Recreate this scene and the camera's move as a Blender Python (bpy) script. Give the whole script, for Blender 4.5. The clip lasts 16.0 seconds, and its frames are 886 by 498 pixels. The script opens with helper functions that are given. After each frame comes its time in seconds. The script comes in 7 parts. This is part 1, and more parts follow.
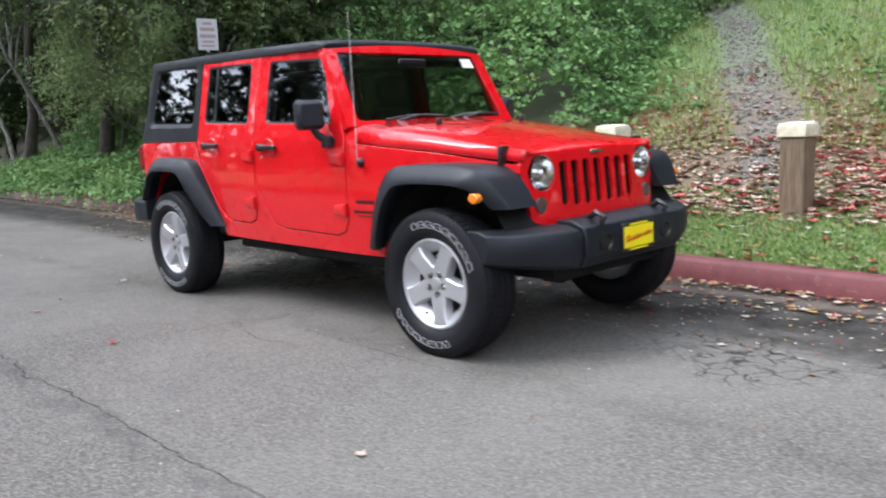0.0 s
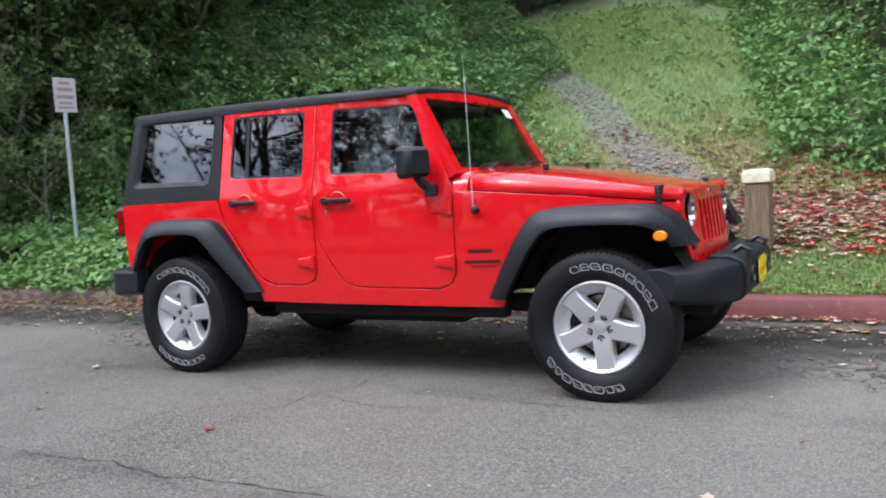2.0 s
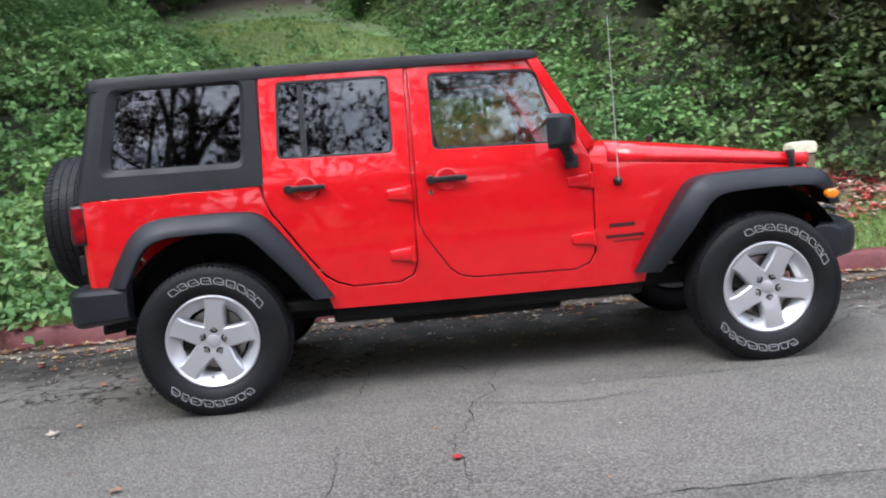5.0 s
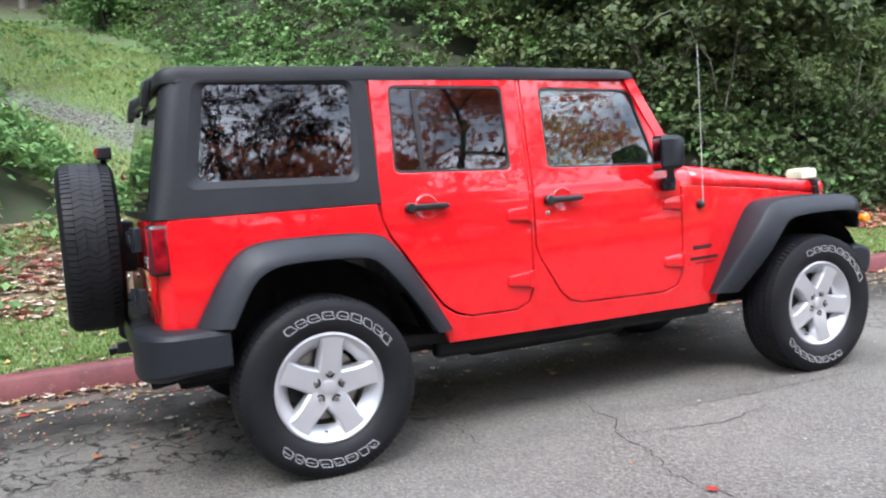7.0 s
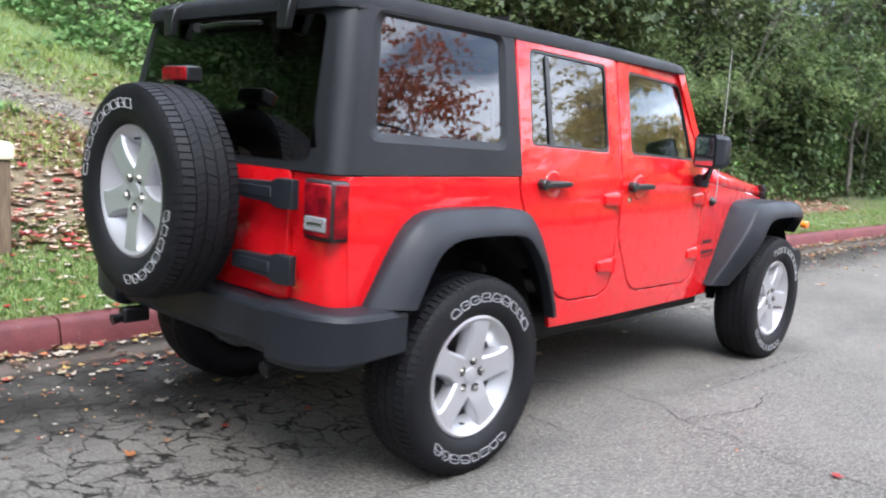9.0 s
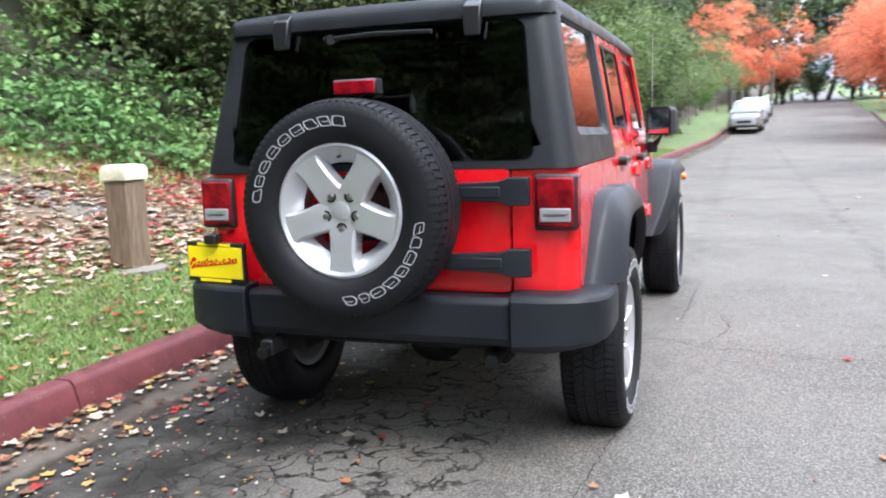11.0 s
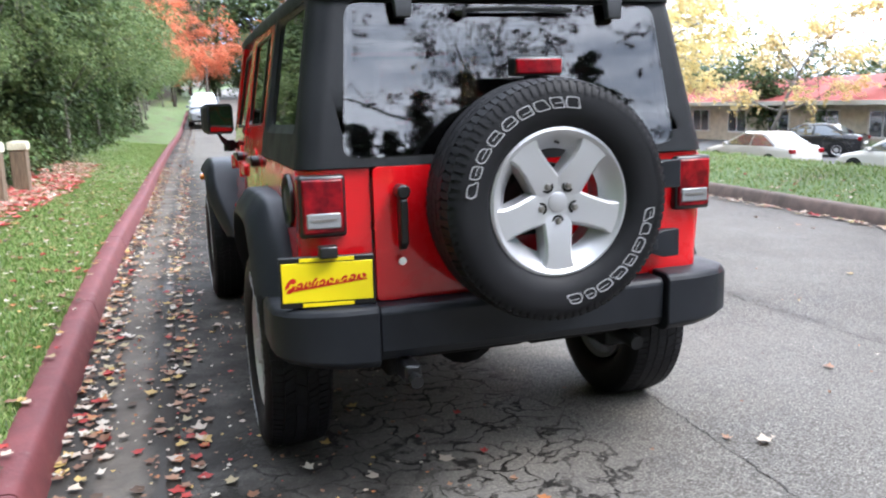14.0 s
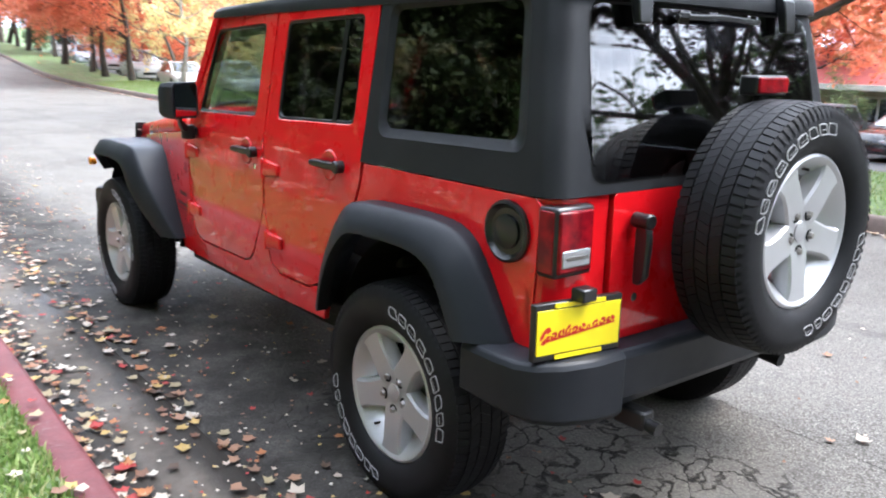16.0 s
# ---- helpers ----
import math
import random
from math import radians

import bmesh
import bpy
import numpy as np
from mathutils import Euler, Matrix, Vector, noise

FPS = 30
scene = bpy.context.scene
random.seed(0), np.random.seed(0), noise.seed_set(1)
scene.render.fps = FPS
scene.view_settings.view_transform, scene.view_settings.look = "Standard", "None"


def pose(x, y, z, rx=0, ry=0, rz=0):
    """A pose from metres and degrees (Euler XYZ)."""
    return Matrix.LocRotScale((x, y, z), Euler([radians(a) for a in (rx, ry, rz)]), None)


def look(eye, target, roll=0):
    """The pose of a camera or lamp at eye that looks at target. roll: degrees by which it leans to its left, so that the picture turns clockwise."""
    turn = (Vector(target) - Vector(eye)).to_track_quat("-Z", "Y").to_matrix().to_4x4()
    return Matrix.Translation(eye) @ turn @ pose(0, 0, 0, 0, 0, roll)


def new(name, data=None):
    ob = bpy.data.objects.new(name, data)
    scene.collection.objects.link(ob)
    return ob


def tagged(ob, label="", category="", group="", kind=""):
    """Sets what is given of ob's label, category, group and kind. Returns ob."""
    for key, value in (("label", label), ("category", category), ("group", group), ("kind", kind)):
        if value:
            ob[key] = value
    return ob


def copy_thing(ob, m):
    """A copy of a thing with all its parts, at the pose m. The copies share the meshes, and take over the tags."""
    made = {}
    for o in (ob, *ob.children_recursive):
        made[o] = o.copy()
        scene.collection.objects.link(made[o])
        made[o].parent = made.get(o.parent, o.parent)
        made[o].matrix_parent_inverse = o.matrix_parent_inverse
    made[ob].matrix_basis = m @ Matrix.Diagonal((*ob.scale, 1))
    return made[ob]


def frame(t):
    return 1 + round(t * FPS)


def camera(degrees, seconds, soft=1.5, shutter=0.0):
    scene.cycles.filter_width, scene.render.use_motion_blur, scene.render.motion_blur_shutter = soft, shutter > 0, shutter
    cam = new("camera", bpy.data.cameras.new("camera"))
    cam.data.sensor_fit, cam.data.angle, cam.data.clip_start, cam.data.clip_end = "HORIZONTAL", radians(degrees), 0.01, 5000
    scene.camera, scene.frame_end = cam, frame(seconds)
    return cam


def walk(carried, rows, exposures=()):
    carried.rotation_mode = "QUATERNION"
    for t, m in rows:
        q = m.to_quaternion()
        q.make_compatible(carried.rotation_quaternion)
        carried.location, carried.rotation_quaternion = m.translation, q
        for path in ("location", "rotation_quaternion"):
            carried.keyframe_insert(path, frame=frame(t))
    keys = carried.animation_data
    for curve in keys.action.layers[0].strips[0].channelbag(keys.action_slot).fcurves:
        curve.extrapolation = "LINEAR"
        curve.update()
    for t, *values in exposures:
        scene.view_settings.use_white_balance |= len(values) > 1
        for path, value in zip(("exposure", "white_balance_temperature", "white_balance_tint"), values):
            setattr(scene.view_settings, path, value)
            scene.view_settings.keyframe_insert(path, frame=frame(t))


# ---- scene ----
cam = camera(56.2, 16.0, soft=2.0, shutter=0.4)
PATH = [
    (0, (4.628, -3.832, 1.245), (3.201, -2.464, 0.94), -2.5),
    (0.5, (4.183, -4.14, 1.244), (2.796, -2.725, 0.973), -2.0),
    (1, (3.755, -4.473, 1.224), (2.549, -2.895, 0.991), -3.3),
    (1.5, (3.297, -4.732, 1.226), (2.177, -3.086, 1.041), -4.2),
    (2, (2.84, -4.966, 1.205), (1.878, -3.221, 1.039), -3.8),
    (2.5, (2.326, -5.182, 1.193), (1.493, -3.373, 1.013), -3.9),
    (3, (1.763, -5.317, 1.142), (1.103, -3.434, 1.011), -1.4),
    (3.5, (1.192, -5.37, 1.136), (0.795, -3.419, 0.952), -1.7),
    (3.7, (0.941, -5.347, 1.155), (0.589, -3.388, 0.958), -1.3),
    (5.8, (-1.209, -4.938, 1.208), (-0.882, -2.975, 1.007), -4.6),
    (6, (-1.438, -4.842, 1.266), (-1.071, -2.889, 1.039), -2.8),
    (6.5, (-1.943, -4.635, 1.28), (-1.282, -2.757, 1.093), -3.4),
    (7, (-2.444, -4.327, 1.274), (-1.626, -2.511, 1.099), -3.9),
    (7.5, (-2.87, -4.03, 1.29), (-1.889, -2.291, 1.17), -2.4),
    (8, (-3.252, -3.719, 1.281), (-2.135, -2.072, 1.084), -0.9),
    (8.5, (-3.577, -3.288, 1.321), (-2.339, -1.73, 1.126), 3.0),
    (9, (-3.889, -2.92, 1.337), (-2.437, -1.573, 1.056), 3.5),
    (9.2, (-4.003, -2.74, 1.34), (-2.526, -1.415, 1.091), 1.6),
    (11.3, (-5.169, -1.136, 1.34), (-3.261, -0.602, 1.062), -0.7),
    (11.5, (-5.182, -0.977, 1.354), (-3.249, -0.532, 1.1), 0.5),
    (12, (-5.228, -0.509, 1.352), (-3.263, -0.227, 1.108), 2.6),
    (12.5, (-5.231, -0.079, 1.375), (-3.255, -0.116, 1.067), 0.8),
    (13, (-5.133, 0.412, 1.379), (-3.167, 0.194, 1.078), -0.4),
    (13.5, (-5.051, 0.911, 1.381), (-3.132, 0.421, 1.102), -0.3),
    (14, (-4.866, 1.223, 1.382), (-3.0, 0.593, 1.032), -1.6),
    (14.5, (-4.604, 1.588, 1.398), (-2.826, 0.738, 1.057), 1.9),
    (15, (-4.355, 1.979, 1.495), (-2.666, 0.986, 1.092), -1.1),
    (15.5, (-4.061, 2.273, 1.538), (-2.423, 1.204, 1.121), -1.5),
    (16, (-3.719, 2.461, 1.552), (-2.198, 1.242, 1.103), 1.3),
]
walk(cam, [(t, look(eye, target, roll)) for t, eye, target, roll in PATH],
     [(0.0, 1.68), (2.0, 1.56), (3.5, 1.52), (6.0, 1.84), (7.0, 2.08), (8.0, 2.08), (9.0, 2.12), (11.5, 2.30), (12.5, 2.24), (14.0, 2.22), (14.5, 2.16), (16.0, 2.64)])

# ---- world, sun ----
def build_world():
    w = bpy.data.worlds.new("overcast_sky")
    w.use_nodes = True
    scene.world = w
    nt = w.node_tree
    nt.nodes.clear()
    out = nt.nodes.new("ShaderNodeOutputWorld")
    bg = nt.nodes.new("ShaderNodeBackground")
    sky = nt.nodes.new("ShaderNodeTexSky")
    sky.sky_type = "NISHITA"
    sky.sun_disc = False
    sky.sun_elevation = radians(54)
    sky.sun_rotation = radians(SUN_ROT)
    co = nt.nodes.new("ShaderNodeTexCoord")
    mp = nt.nodes.new("ShaderNodeMapping")
    mp.inputs["Scale"].default_value = (1.0, 1.0, 2.6)
    nz = nt.nodes.new("ShaderNodeTexNoise")
    nz.inputs["Scale"].default_value = 4.6
    nz.inputs["Detail"].default_value = 7
    nz.inputs["Roughness"].default_value = 0.55
    ramp = nt.nodes.new("ShaderNodeValToRGB")
    ramp.color_ramp.elements[0].position, ramp.color_ramp.elements[0].color = 0.43, (2.6, 3.4, 5.0, 1)
    ramp.color_ramp.elements[1].position, ramp.color_ramp.elements[1].color = 0.64, (14.4, 15.7, 18.4, 1)
    mix = nt.nodes.new("ShaderNodeMix")
    mix.data_type = "RGBA"
    mix.inputs[0].default_value = 0.88
    L = nt.links.new
    L(co.outputs["Generated"], mp.inputs["Vector"])
    L(mp.outputs["Vector"], nz.inputs["Vector"])
    # the cloud is brighter towards the hidden sun
    dot = nt.nodes.new("ShaderNodeVectorMath")
    dot.operation = "DOT_PRODUCT"
    dot.inputs[1].default_value = (-0.34, -0.47, 0.81)
    scale = nt.nodes.new("ShaderNodeMath")
    scale.operation = "MULTIPLY_ADD"
    scale.inputs[1].default_value = 0.12
    L(co.outputs["Generated"], dot.inputs[0])
    L(dot.outputs["Value"], scale.inputs[0])
    L(nz.outputs["Fac"], scale.inputs[2])
    L(scale.outputs[0], ramp.inputs["Fac"])
    L(sky.outputs["Color"], mix.inputs[6])
    L(ramp.outputs["Color"], mix.inputs[7])
    L(mix.outputs[2], bg.inputs["Color"])
    bg.inputs["Strength"].default_value = 0.1
    L(bg.outputs["Background"], out.inputs["Surface"])


SUN_ROT = 216.0
build_world()
sun_data = bpy.data.lights.new("sun", "SUN")
sun_data.energy, sun_data.angle, sun_data.color = 0.95, radians(25), (1.0, 0.99, 0.99)
sun = new("sun", sun_data)
sun.matrix_world = look((-8, -11, 19), (0, 0, 0))


# ---- materials ----
class Mat:
    """A node material with a principled surface and short helpers to wire it."""

    def __init__(self, name, color, rough=0.6, metal=0.0, **more):
        self.m = bpy.data.materials.new(name)
        self.m.use_nodes = True
        self.nt = self.m.node_tree
        self.b = self.nt.nodes["Principled BSDF"]
        self.b.inputs["Base Color"].default_value = (*color, 1)
        self.b.inputs["Roughness"].default_value = rough
        self.b.inputs["Metallic"].default_value = metal
        for k, v in more.items():
            self.b.inputs[k.replace("_", " ")].default_value = v
        self.pos = None

    def node(self, kind, **props):
        n = self.nt.nodes.new("ShaderNode" + kind)
        for k, v in props.items():
            n.inputs[k].default_value = v
        return n

    def link(self, a, b):
        self.nt.links.new(a, b)

    def coords(self, space="Object"):
        if self.pos is None:
            self.pos = self.node("TexCoord").outputs[space]
        return self.pos

    def noise(self, scale, detail=4, rough=0.55, vec=None):
        n = self.node("TexNoise", Scale=scale, Detail=detail, Roughness=rough)
        self.link(vec or self.coords(), n.inputs["Vector"])
        return n.outputs["Fac"]

    def voronoi(self, scale, feature="F1", vec=None):
        n = self.node("TexVoronoi", Scale=scale)
        n.feature = feature
        self.link(vec or self.coords(), n.inputs["Vector"])
        return n.outputs["Distance"]

    def ramp(self, fac, *stops):
        n = self.node("ValToRGB")
        r = n.color_ramp
        while len(r.elements) < len(stops):
            r.elements.new(0.5)
        for e, (p, c) in zip(r.elements, stops):
            e.position = p
            e.color = (c, c, c, 1) if isinstance(c, (int, float)) else (*c, 1)
        self.link(fac, n.inputs["Fac"])
        return n.outputs["Color"]

    def mix(self, fac, a, b, blend="MIX"):
        n = self.node("Mix")
        n.data_type, n.blend_type = "RGBA", blend
        for sock, v in ((n.inputs[0], fac), (n.inputs[6], a), (n.inputs[7], b)):
            if isinstance(v, (int, float)):
                sock.default_value = v
            elif isinstance(v, tuple):
                sock.default_value = (*v, 1)
            else:
                self.link(v, sock)
        return n.outputs[2]

    def math(self, op, a, b=0.0, clamp=False):
        n = self.node("Math")
        n.operation, n.use_clamp = op, clamp
        for sock, v in ((n.inputs[0], a), (n.inputs[1], b)):
            if isinstance(v, (int, float)):
                sock.default_value = v
            else:
                self.link(v, sock)
        return n.outputs[0]

    def color(self, sock):
        self.link(sock, self.b.inputs["Base Color"])
        return self

    def rough(self, sock):
        self.link(sock, self.b.inputs["Roughness"])
        return self

    def bump(self, height, strength=0.3, distance=0.01):
        n = self.node("Bump", Strength=strength, Distance=distance)
        self.link(height, n.inputs["Height"])
        self.link(n.outputs["Normal"], self.b.inputs["Normal"])
        return self

    def island(self):
        return self.node("NewGeometry").outputs["Random Per Island"]

    def attr(self, name):
        n = self.node("Attribute")
        n.attribute_name = name
        return n.outputs["Fac"]


def paint(name, color, dust=0.5):
    m = Mat(name, color, 0.30, Coat_Weight=1.0, Coat_Roughness=0.025, Coat_IOR=1.5, Specular_IOR_Level=0.12)
    n = m.noise(3.0, 5)
    m.color(m.mix(m.ramp(n, (0.3, 0.0), (0.8, 0.10 * dust)), color, tuple(c * 0.75 + 0.02 for c in color)))
    m.rough(m.ramp(m.noise(9.0, 4), (0.3, 0.24), (0.75, 0.36)))
    m.bump(m.noise(60.0, 2), 0.012, 0.002)
    return m.m


def grained(name, color, rough, grain=900.0, strength=0.25, gloss=0.3):
    m = Mat(name, color, rough, Specular_IOR_Level=gloss)
    m.color(m.mix(m.ramp(m.noise(2.5, 6), (0.35, 0.0), (0.75, 1.0)), color, tuple(c * 1.5 + 0.004 for c in color)))
    m.rough(m.ramp(m.noise(7.0, 4), (0.3, rough - 0.06), (0.7, rough + 0.08)))
    m.bump(m.noise(grain, 2), strength, 0.001)
    return m.m


def plain(name, color, rough=0.5, metal=0.0, **more):
    m = Mat(name, color, rough, metal, **more)
    m.color(m.mix(m.ramp(m.noise(6.0, 5), (0.35, 0.0), (0.8, 0.5)), color, tuple(c * 0.8 for c in color)))
    return m.m


def glass(name, tint, rough=0.0):
    m = Mat(name, tint, rough, Transmission_Weight=1.0, IOR=1.5)
    m.b.inputs["Coat Weight"].default_value = 0.6
    return m.m


M_RED = paint("red_car_paint", (0.63, 0.006, 0.011))
M_RED_IN = plain("darker_red_inner_skin", (0.30, 0.006, 0.005), 0.5)
M_TRIM = grained("black_grained_plastic", (0.0098, 0.0112, 0.0146), 0.45, 500.0, 0.2, 0.27)
M_TOP = grained("black_textured_hardtop", (0.0105, 0.0112, 0.0130), 0.44, 650.0, 0.3, 0.22)
M_GLOSS = plain("black_smooth_plastic", (0.012, 0.012, 0.013), 0.28)
M_UNDER = grained("black_chassis_steel", (0.005, 0.005, 0.005), 0.75, 120.0, 0.4)
M_TYRE = grained("tyre_rubber", (0.0068, 0.0068, 0.0082), 0.55, 300.0, 0.2, 0.2)
M_LETTER = plain("white_raised_rubber", (0.34, 0.34, 0.35), 0.6)
M_RIM = Mat("silver_alloy_paint", (0.50, 0.50, 0.515), 0.32, 0.6)
M_RIM.rough(M_RIM.ramp(M_RIM.noise(12.0, 4), (0.3, 0.30), (0.7, 0.40)))
M_RIM = M_RIM.m
M_MIRROR = plain("mirror_silver", (0.55, 0.56, 0.58), 0.03, 1.0)
M_CHROME = plain("chrome", (0.8, 0.8, 0.8), 0.12, 1.0)
M_CARGLASS = plain("parked_car_glass", (0.035, 0.045, 0.05), 0.04, IOR=2.1, Coat_Weight=0.6)
M_STEEL = plain("brushed_brake_steel", (0.35, 0.33, 0.31), 0.35, 1.0)
M_AERIAL = plain("pale_aerial_steel", (0.48, 0.48, 0.47), 0.4, 0.3)
M_TINT = glass("dark_privacy_glass", (0.06, 0.06, 0.065))
M_CLEAR = glass("clear_car_glass", (0.50, 0.55, 0.53))
M_LENS = glass("clear_lamp_lens", (0.95, 0.95, 0.95))
_m = Mat("red_lamp_lens_cells", (0.2, 0.003, 0.007), 0.12, Specular_IOR_Level=0.25)
_m.color(_m.mix(_m.ramp(_m.noise(16.0, 3), (0.38, 0.0), (0.66, 1.0)), (0.10, 0.002, 0.006), (0.30, 0.006, 0.012)))
M_REDLENS = _m.m
M_WHITELENS = plain("white_lamp_lens", (0.24, 0.24, 0.25), 0.12, Coat_Weight=0.6)
M_SMOKED = plain("smoked_lamp_lens", (0.09, 0.06, 0.055), 0.12, Coat_Weight=0.5)
M_AMBER = plain("amber_lamp_lens", (0.85, 0.22, 0.01), 0.12, Coat_Weight=1.0)
M_YELLOW = plain("yellow_plate", (0.88, 0.70, 0.01), 0.35)
M_PRINT = plain("red_print", (0.55, 0.02, 0.01), 0.4)
M_DECAL = plain("dark_decal", (0.05, 0.004, 0.004), 0.4)
M_SEAT = grained("black_seat_fabric", (0.03, 0.03, 0.032), 0.85, 300.0, 0.4)
M_PAPER = plain("white_paper_sticker", (0.75, 0.75, 0.72), 0.6)


# ---- mesh helpers ----
def finish(me, sharp=35):
    me.polygons.foreach_set("use_smooth", [True] * len(me.polygons))
    me.set_sharp_from_angle(angle=radians(sharp))
    me.update()


def link_mesh(name, me, mat, parent=None, label="", bevel=0.0, segs=2):
    me.materials.append(mat)
    ob = new(name, me)
    if parent:
        ob.parent = parent
    if label:
        ob["label"] = label
    if bevel:
        b = ob.modifiers.new("edge", "BEVEL")
        b.width, b.segments, b.limit_method, b.angle_limit = bevel, segs, "ANGLE", radians(38)
        b.use_clamp_overlap = True
    return ob


def part(name, bm, mat, parent=None, label="", bevel=0.0, sharp=35, segs=2):
    me = bpy.data.meshes.new(name)
    bm.normal_update()
    bm.to_mesh(me)
    bm.free()
    finish(me, sharp)
    return link_mesh(name, me, mat, parent, label, bevel, segs)


def raw(name, verts, faces, mat, parent=None, label="", bevel=0.0, sharp=35):
    bm = bmesh.new()
    vs = [bm.verts.new(v) for v in verts]
    for f in faces:
        bm.faces.new([vs[i] for i in f])
    bmesh.ops.recalc_face_normals(bm, faces=bm.faces)
    return part(name, bm, mat, parent, label, bevel, sharp)


def empty(name, m=None, label="", category="", group=""):
    e = new(name)
    e.empty_display_size = 0.1
    if m is not None:
        e.matrix_world = m
    return tagged(e, label, category, group)


def add_box(bm, x0, x1, y0, y1, z0, z1, m=None):
    vs = [bm.verts.new(Vector((x, y, z)) if m is None else m @ Vector((x, y, z))) for x in (x0, x1) for y in (y0, y1) for z in (z0, z1)]
    for f in ((0, 1, 3, 2), (4, 6, 7, 5), (0, 4, 5, 1), (2, 3, 7, 6), (0, 2, 6, 4), (1, 5, 7, 3)):
        bm.faces.new([vs[i] for i in f])
    return vs


def box(name, x0, x1, y0, y1, z0, z1, mat, parent=None, label="", bevel=0.004, m=None):
    bm = bmesh.new()
    add_box(bm, x0, x1, y0, y1, z0, z1, m)
    bmesh.ops.recalc_face_normals(bm, faces=bm.faces)
    return part(name, bm, mat, parent, label, bevel)


def add_loft(bm, loops, closed=True, caps=True):
    """Skin over loops of equally many points; closed: each loop runs round."""
    rings = [[bm.verts.new(p) for p in lp] for lp in loops]
    n = len(rings[0])
    for a, b in zip(rings, rings[1:]):
        for i in range(n if closed else n - 1):
            j = (i + 1) % n
            bm.faces.new((a[i], a[j], b[j], b[i]))
    if caps and closed:
        bm.faces.new(rings[0])
        bm.faces.new(rings[-1])
    bmesh.ops.recalc_face_normals(bm, faces=bm.faces)
    return rings


def loft(name, loops, mat, parent=None, label="", closed=True, caps=True, bevel=0.0, sharp=35):
    bm = bmesh.new()
    add_loft(bm, loops, closed, caps)
    return part(name, bm, mat, parent, label, bevel, sharp)


def add_tube(bm, pts, radii, sides=8, caps=True):
    """A round bar through the points."""
    pts = [Vector(p) for p in pts]
    if isinstance(radii, (int, float)):
        radii = [radii] * len(pts)
    loops, side = [], None
    for i, p in enumerate(pts):
        d = (pts[min(i + 1, len(pts) - 1)] - pts[max(i - 1, 0)]).normalized()
        ref = side if side is not None else (Vector((0, 0, 1)) if abs(d.z) < 0.9 else Vector((1, 0, 0)))
        u = d.cross(ref).cross(d)
        u = u.normalized() if u.length > 1e-6 else d.orthogonal().normalized()
        side = u
        v = d.cross(u)
        loops.append([p + radii[i] * (math.cos(a) * u + math.sin(a) * v) for a in (2 * math.pi * k / sides for k in range(sides))])
    add_loft(bm, loops, True, caps)


def tube(name, pts, radii, mat, parent=None, label="", sides=10):
    bm = bmesh.new()
    add_tube(bm, pts, radii, sides)
    return part(name, bm, mat, parent, label, 0, 50)


def add_lathe(bm, profile, m=None, sides=48, close=False):
    """profile: (radius, height) pairs, turned round the z axis."""
    loops = []
    for k in range(sides):
        a = 2 * math.pi * k / sides
        loops.append([(m or Matrix()) @ Vector((r * math.cos(a), r * math.sin(a), h)) for r, h in profile])
    rings = [[bm.verts.new(p) for p in lp] for lp in loops]
    n = len(profile)
    for k in range(sides):
        a, b = rings[k], rings[(k + 1) % sides]
        for i in range(n if close else n - 1):
            j = (i + 1) % n
            bm.faces.new((a[i], b[i], b[j], a[j]))
    bmesh.ops.remove_doubles(bm, verts=bm.verts, dist=1e-6)
    bmesh.ops.recalc_face_normals(bm, faces=bm.faces)


def lathe(name, profile, mat, parent=None, label="", m=None, sides=48, close=False, sharp=35):
    bm = bmesh.new()
    add_lathe(bm, profile, m, sides, close)
    return part(name, bm, mat, parent, label, 0, sharp)


def rounded(pts, r, n=4):
    """A closed outline with its corners rounded."""
    out, k = [], len(pts)
    for i in range(k):
        p, a, b = Vector(pts[i]), Vector(pts[i - 1]), Vector(pts[(i + 1) % k])
        rr = r[i] if isinstance(r, (list, tuple)) else r
        da, db = a - p, b - p
        t = min(rr, da.length * 0.45, db.length * 0.45)
        if t < 1e-4:
            out.append(tuple(p))
            continue
        s, e = p + da.normalized() * t, p + db.normalized() * t
        for j in range(n + 1):
            u = j / n
            out.append(tuple((1 - u) ** 2 * s + 2 * u * (1 - u) * p + u * u * e))
    return out


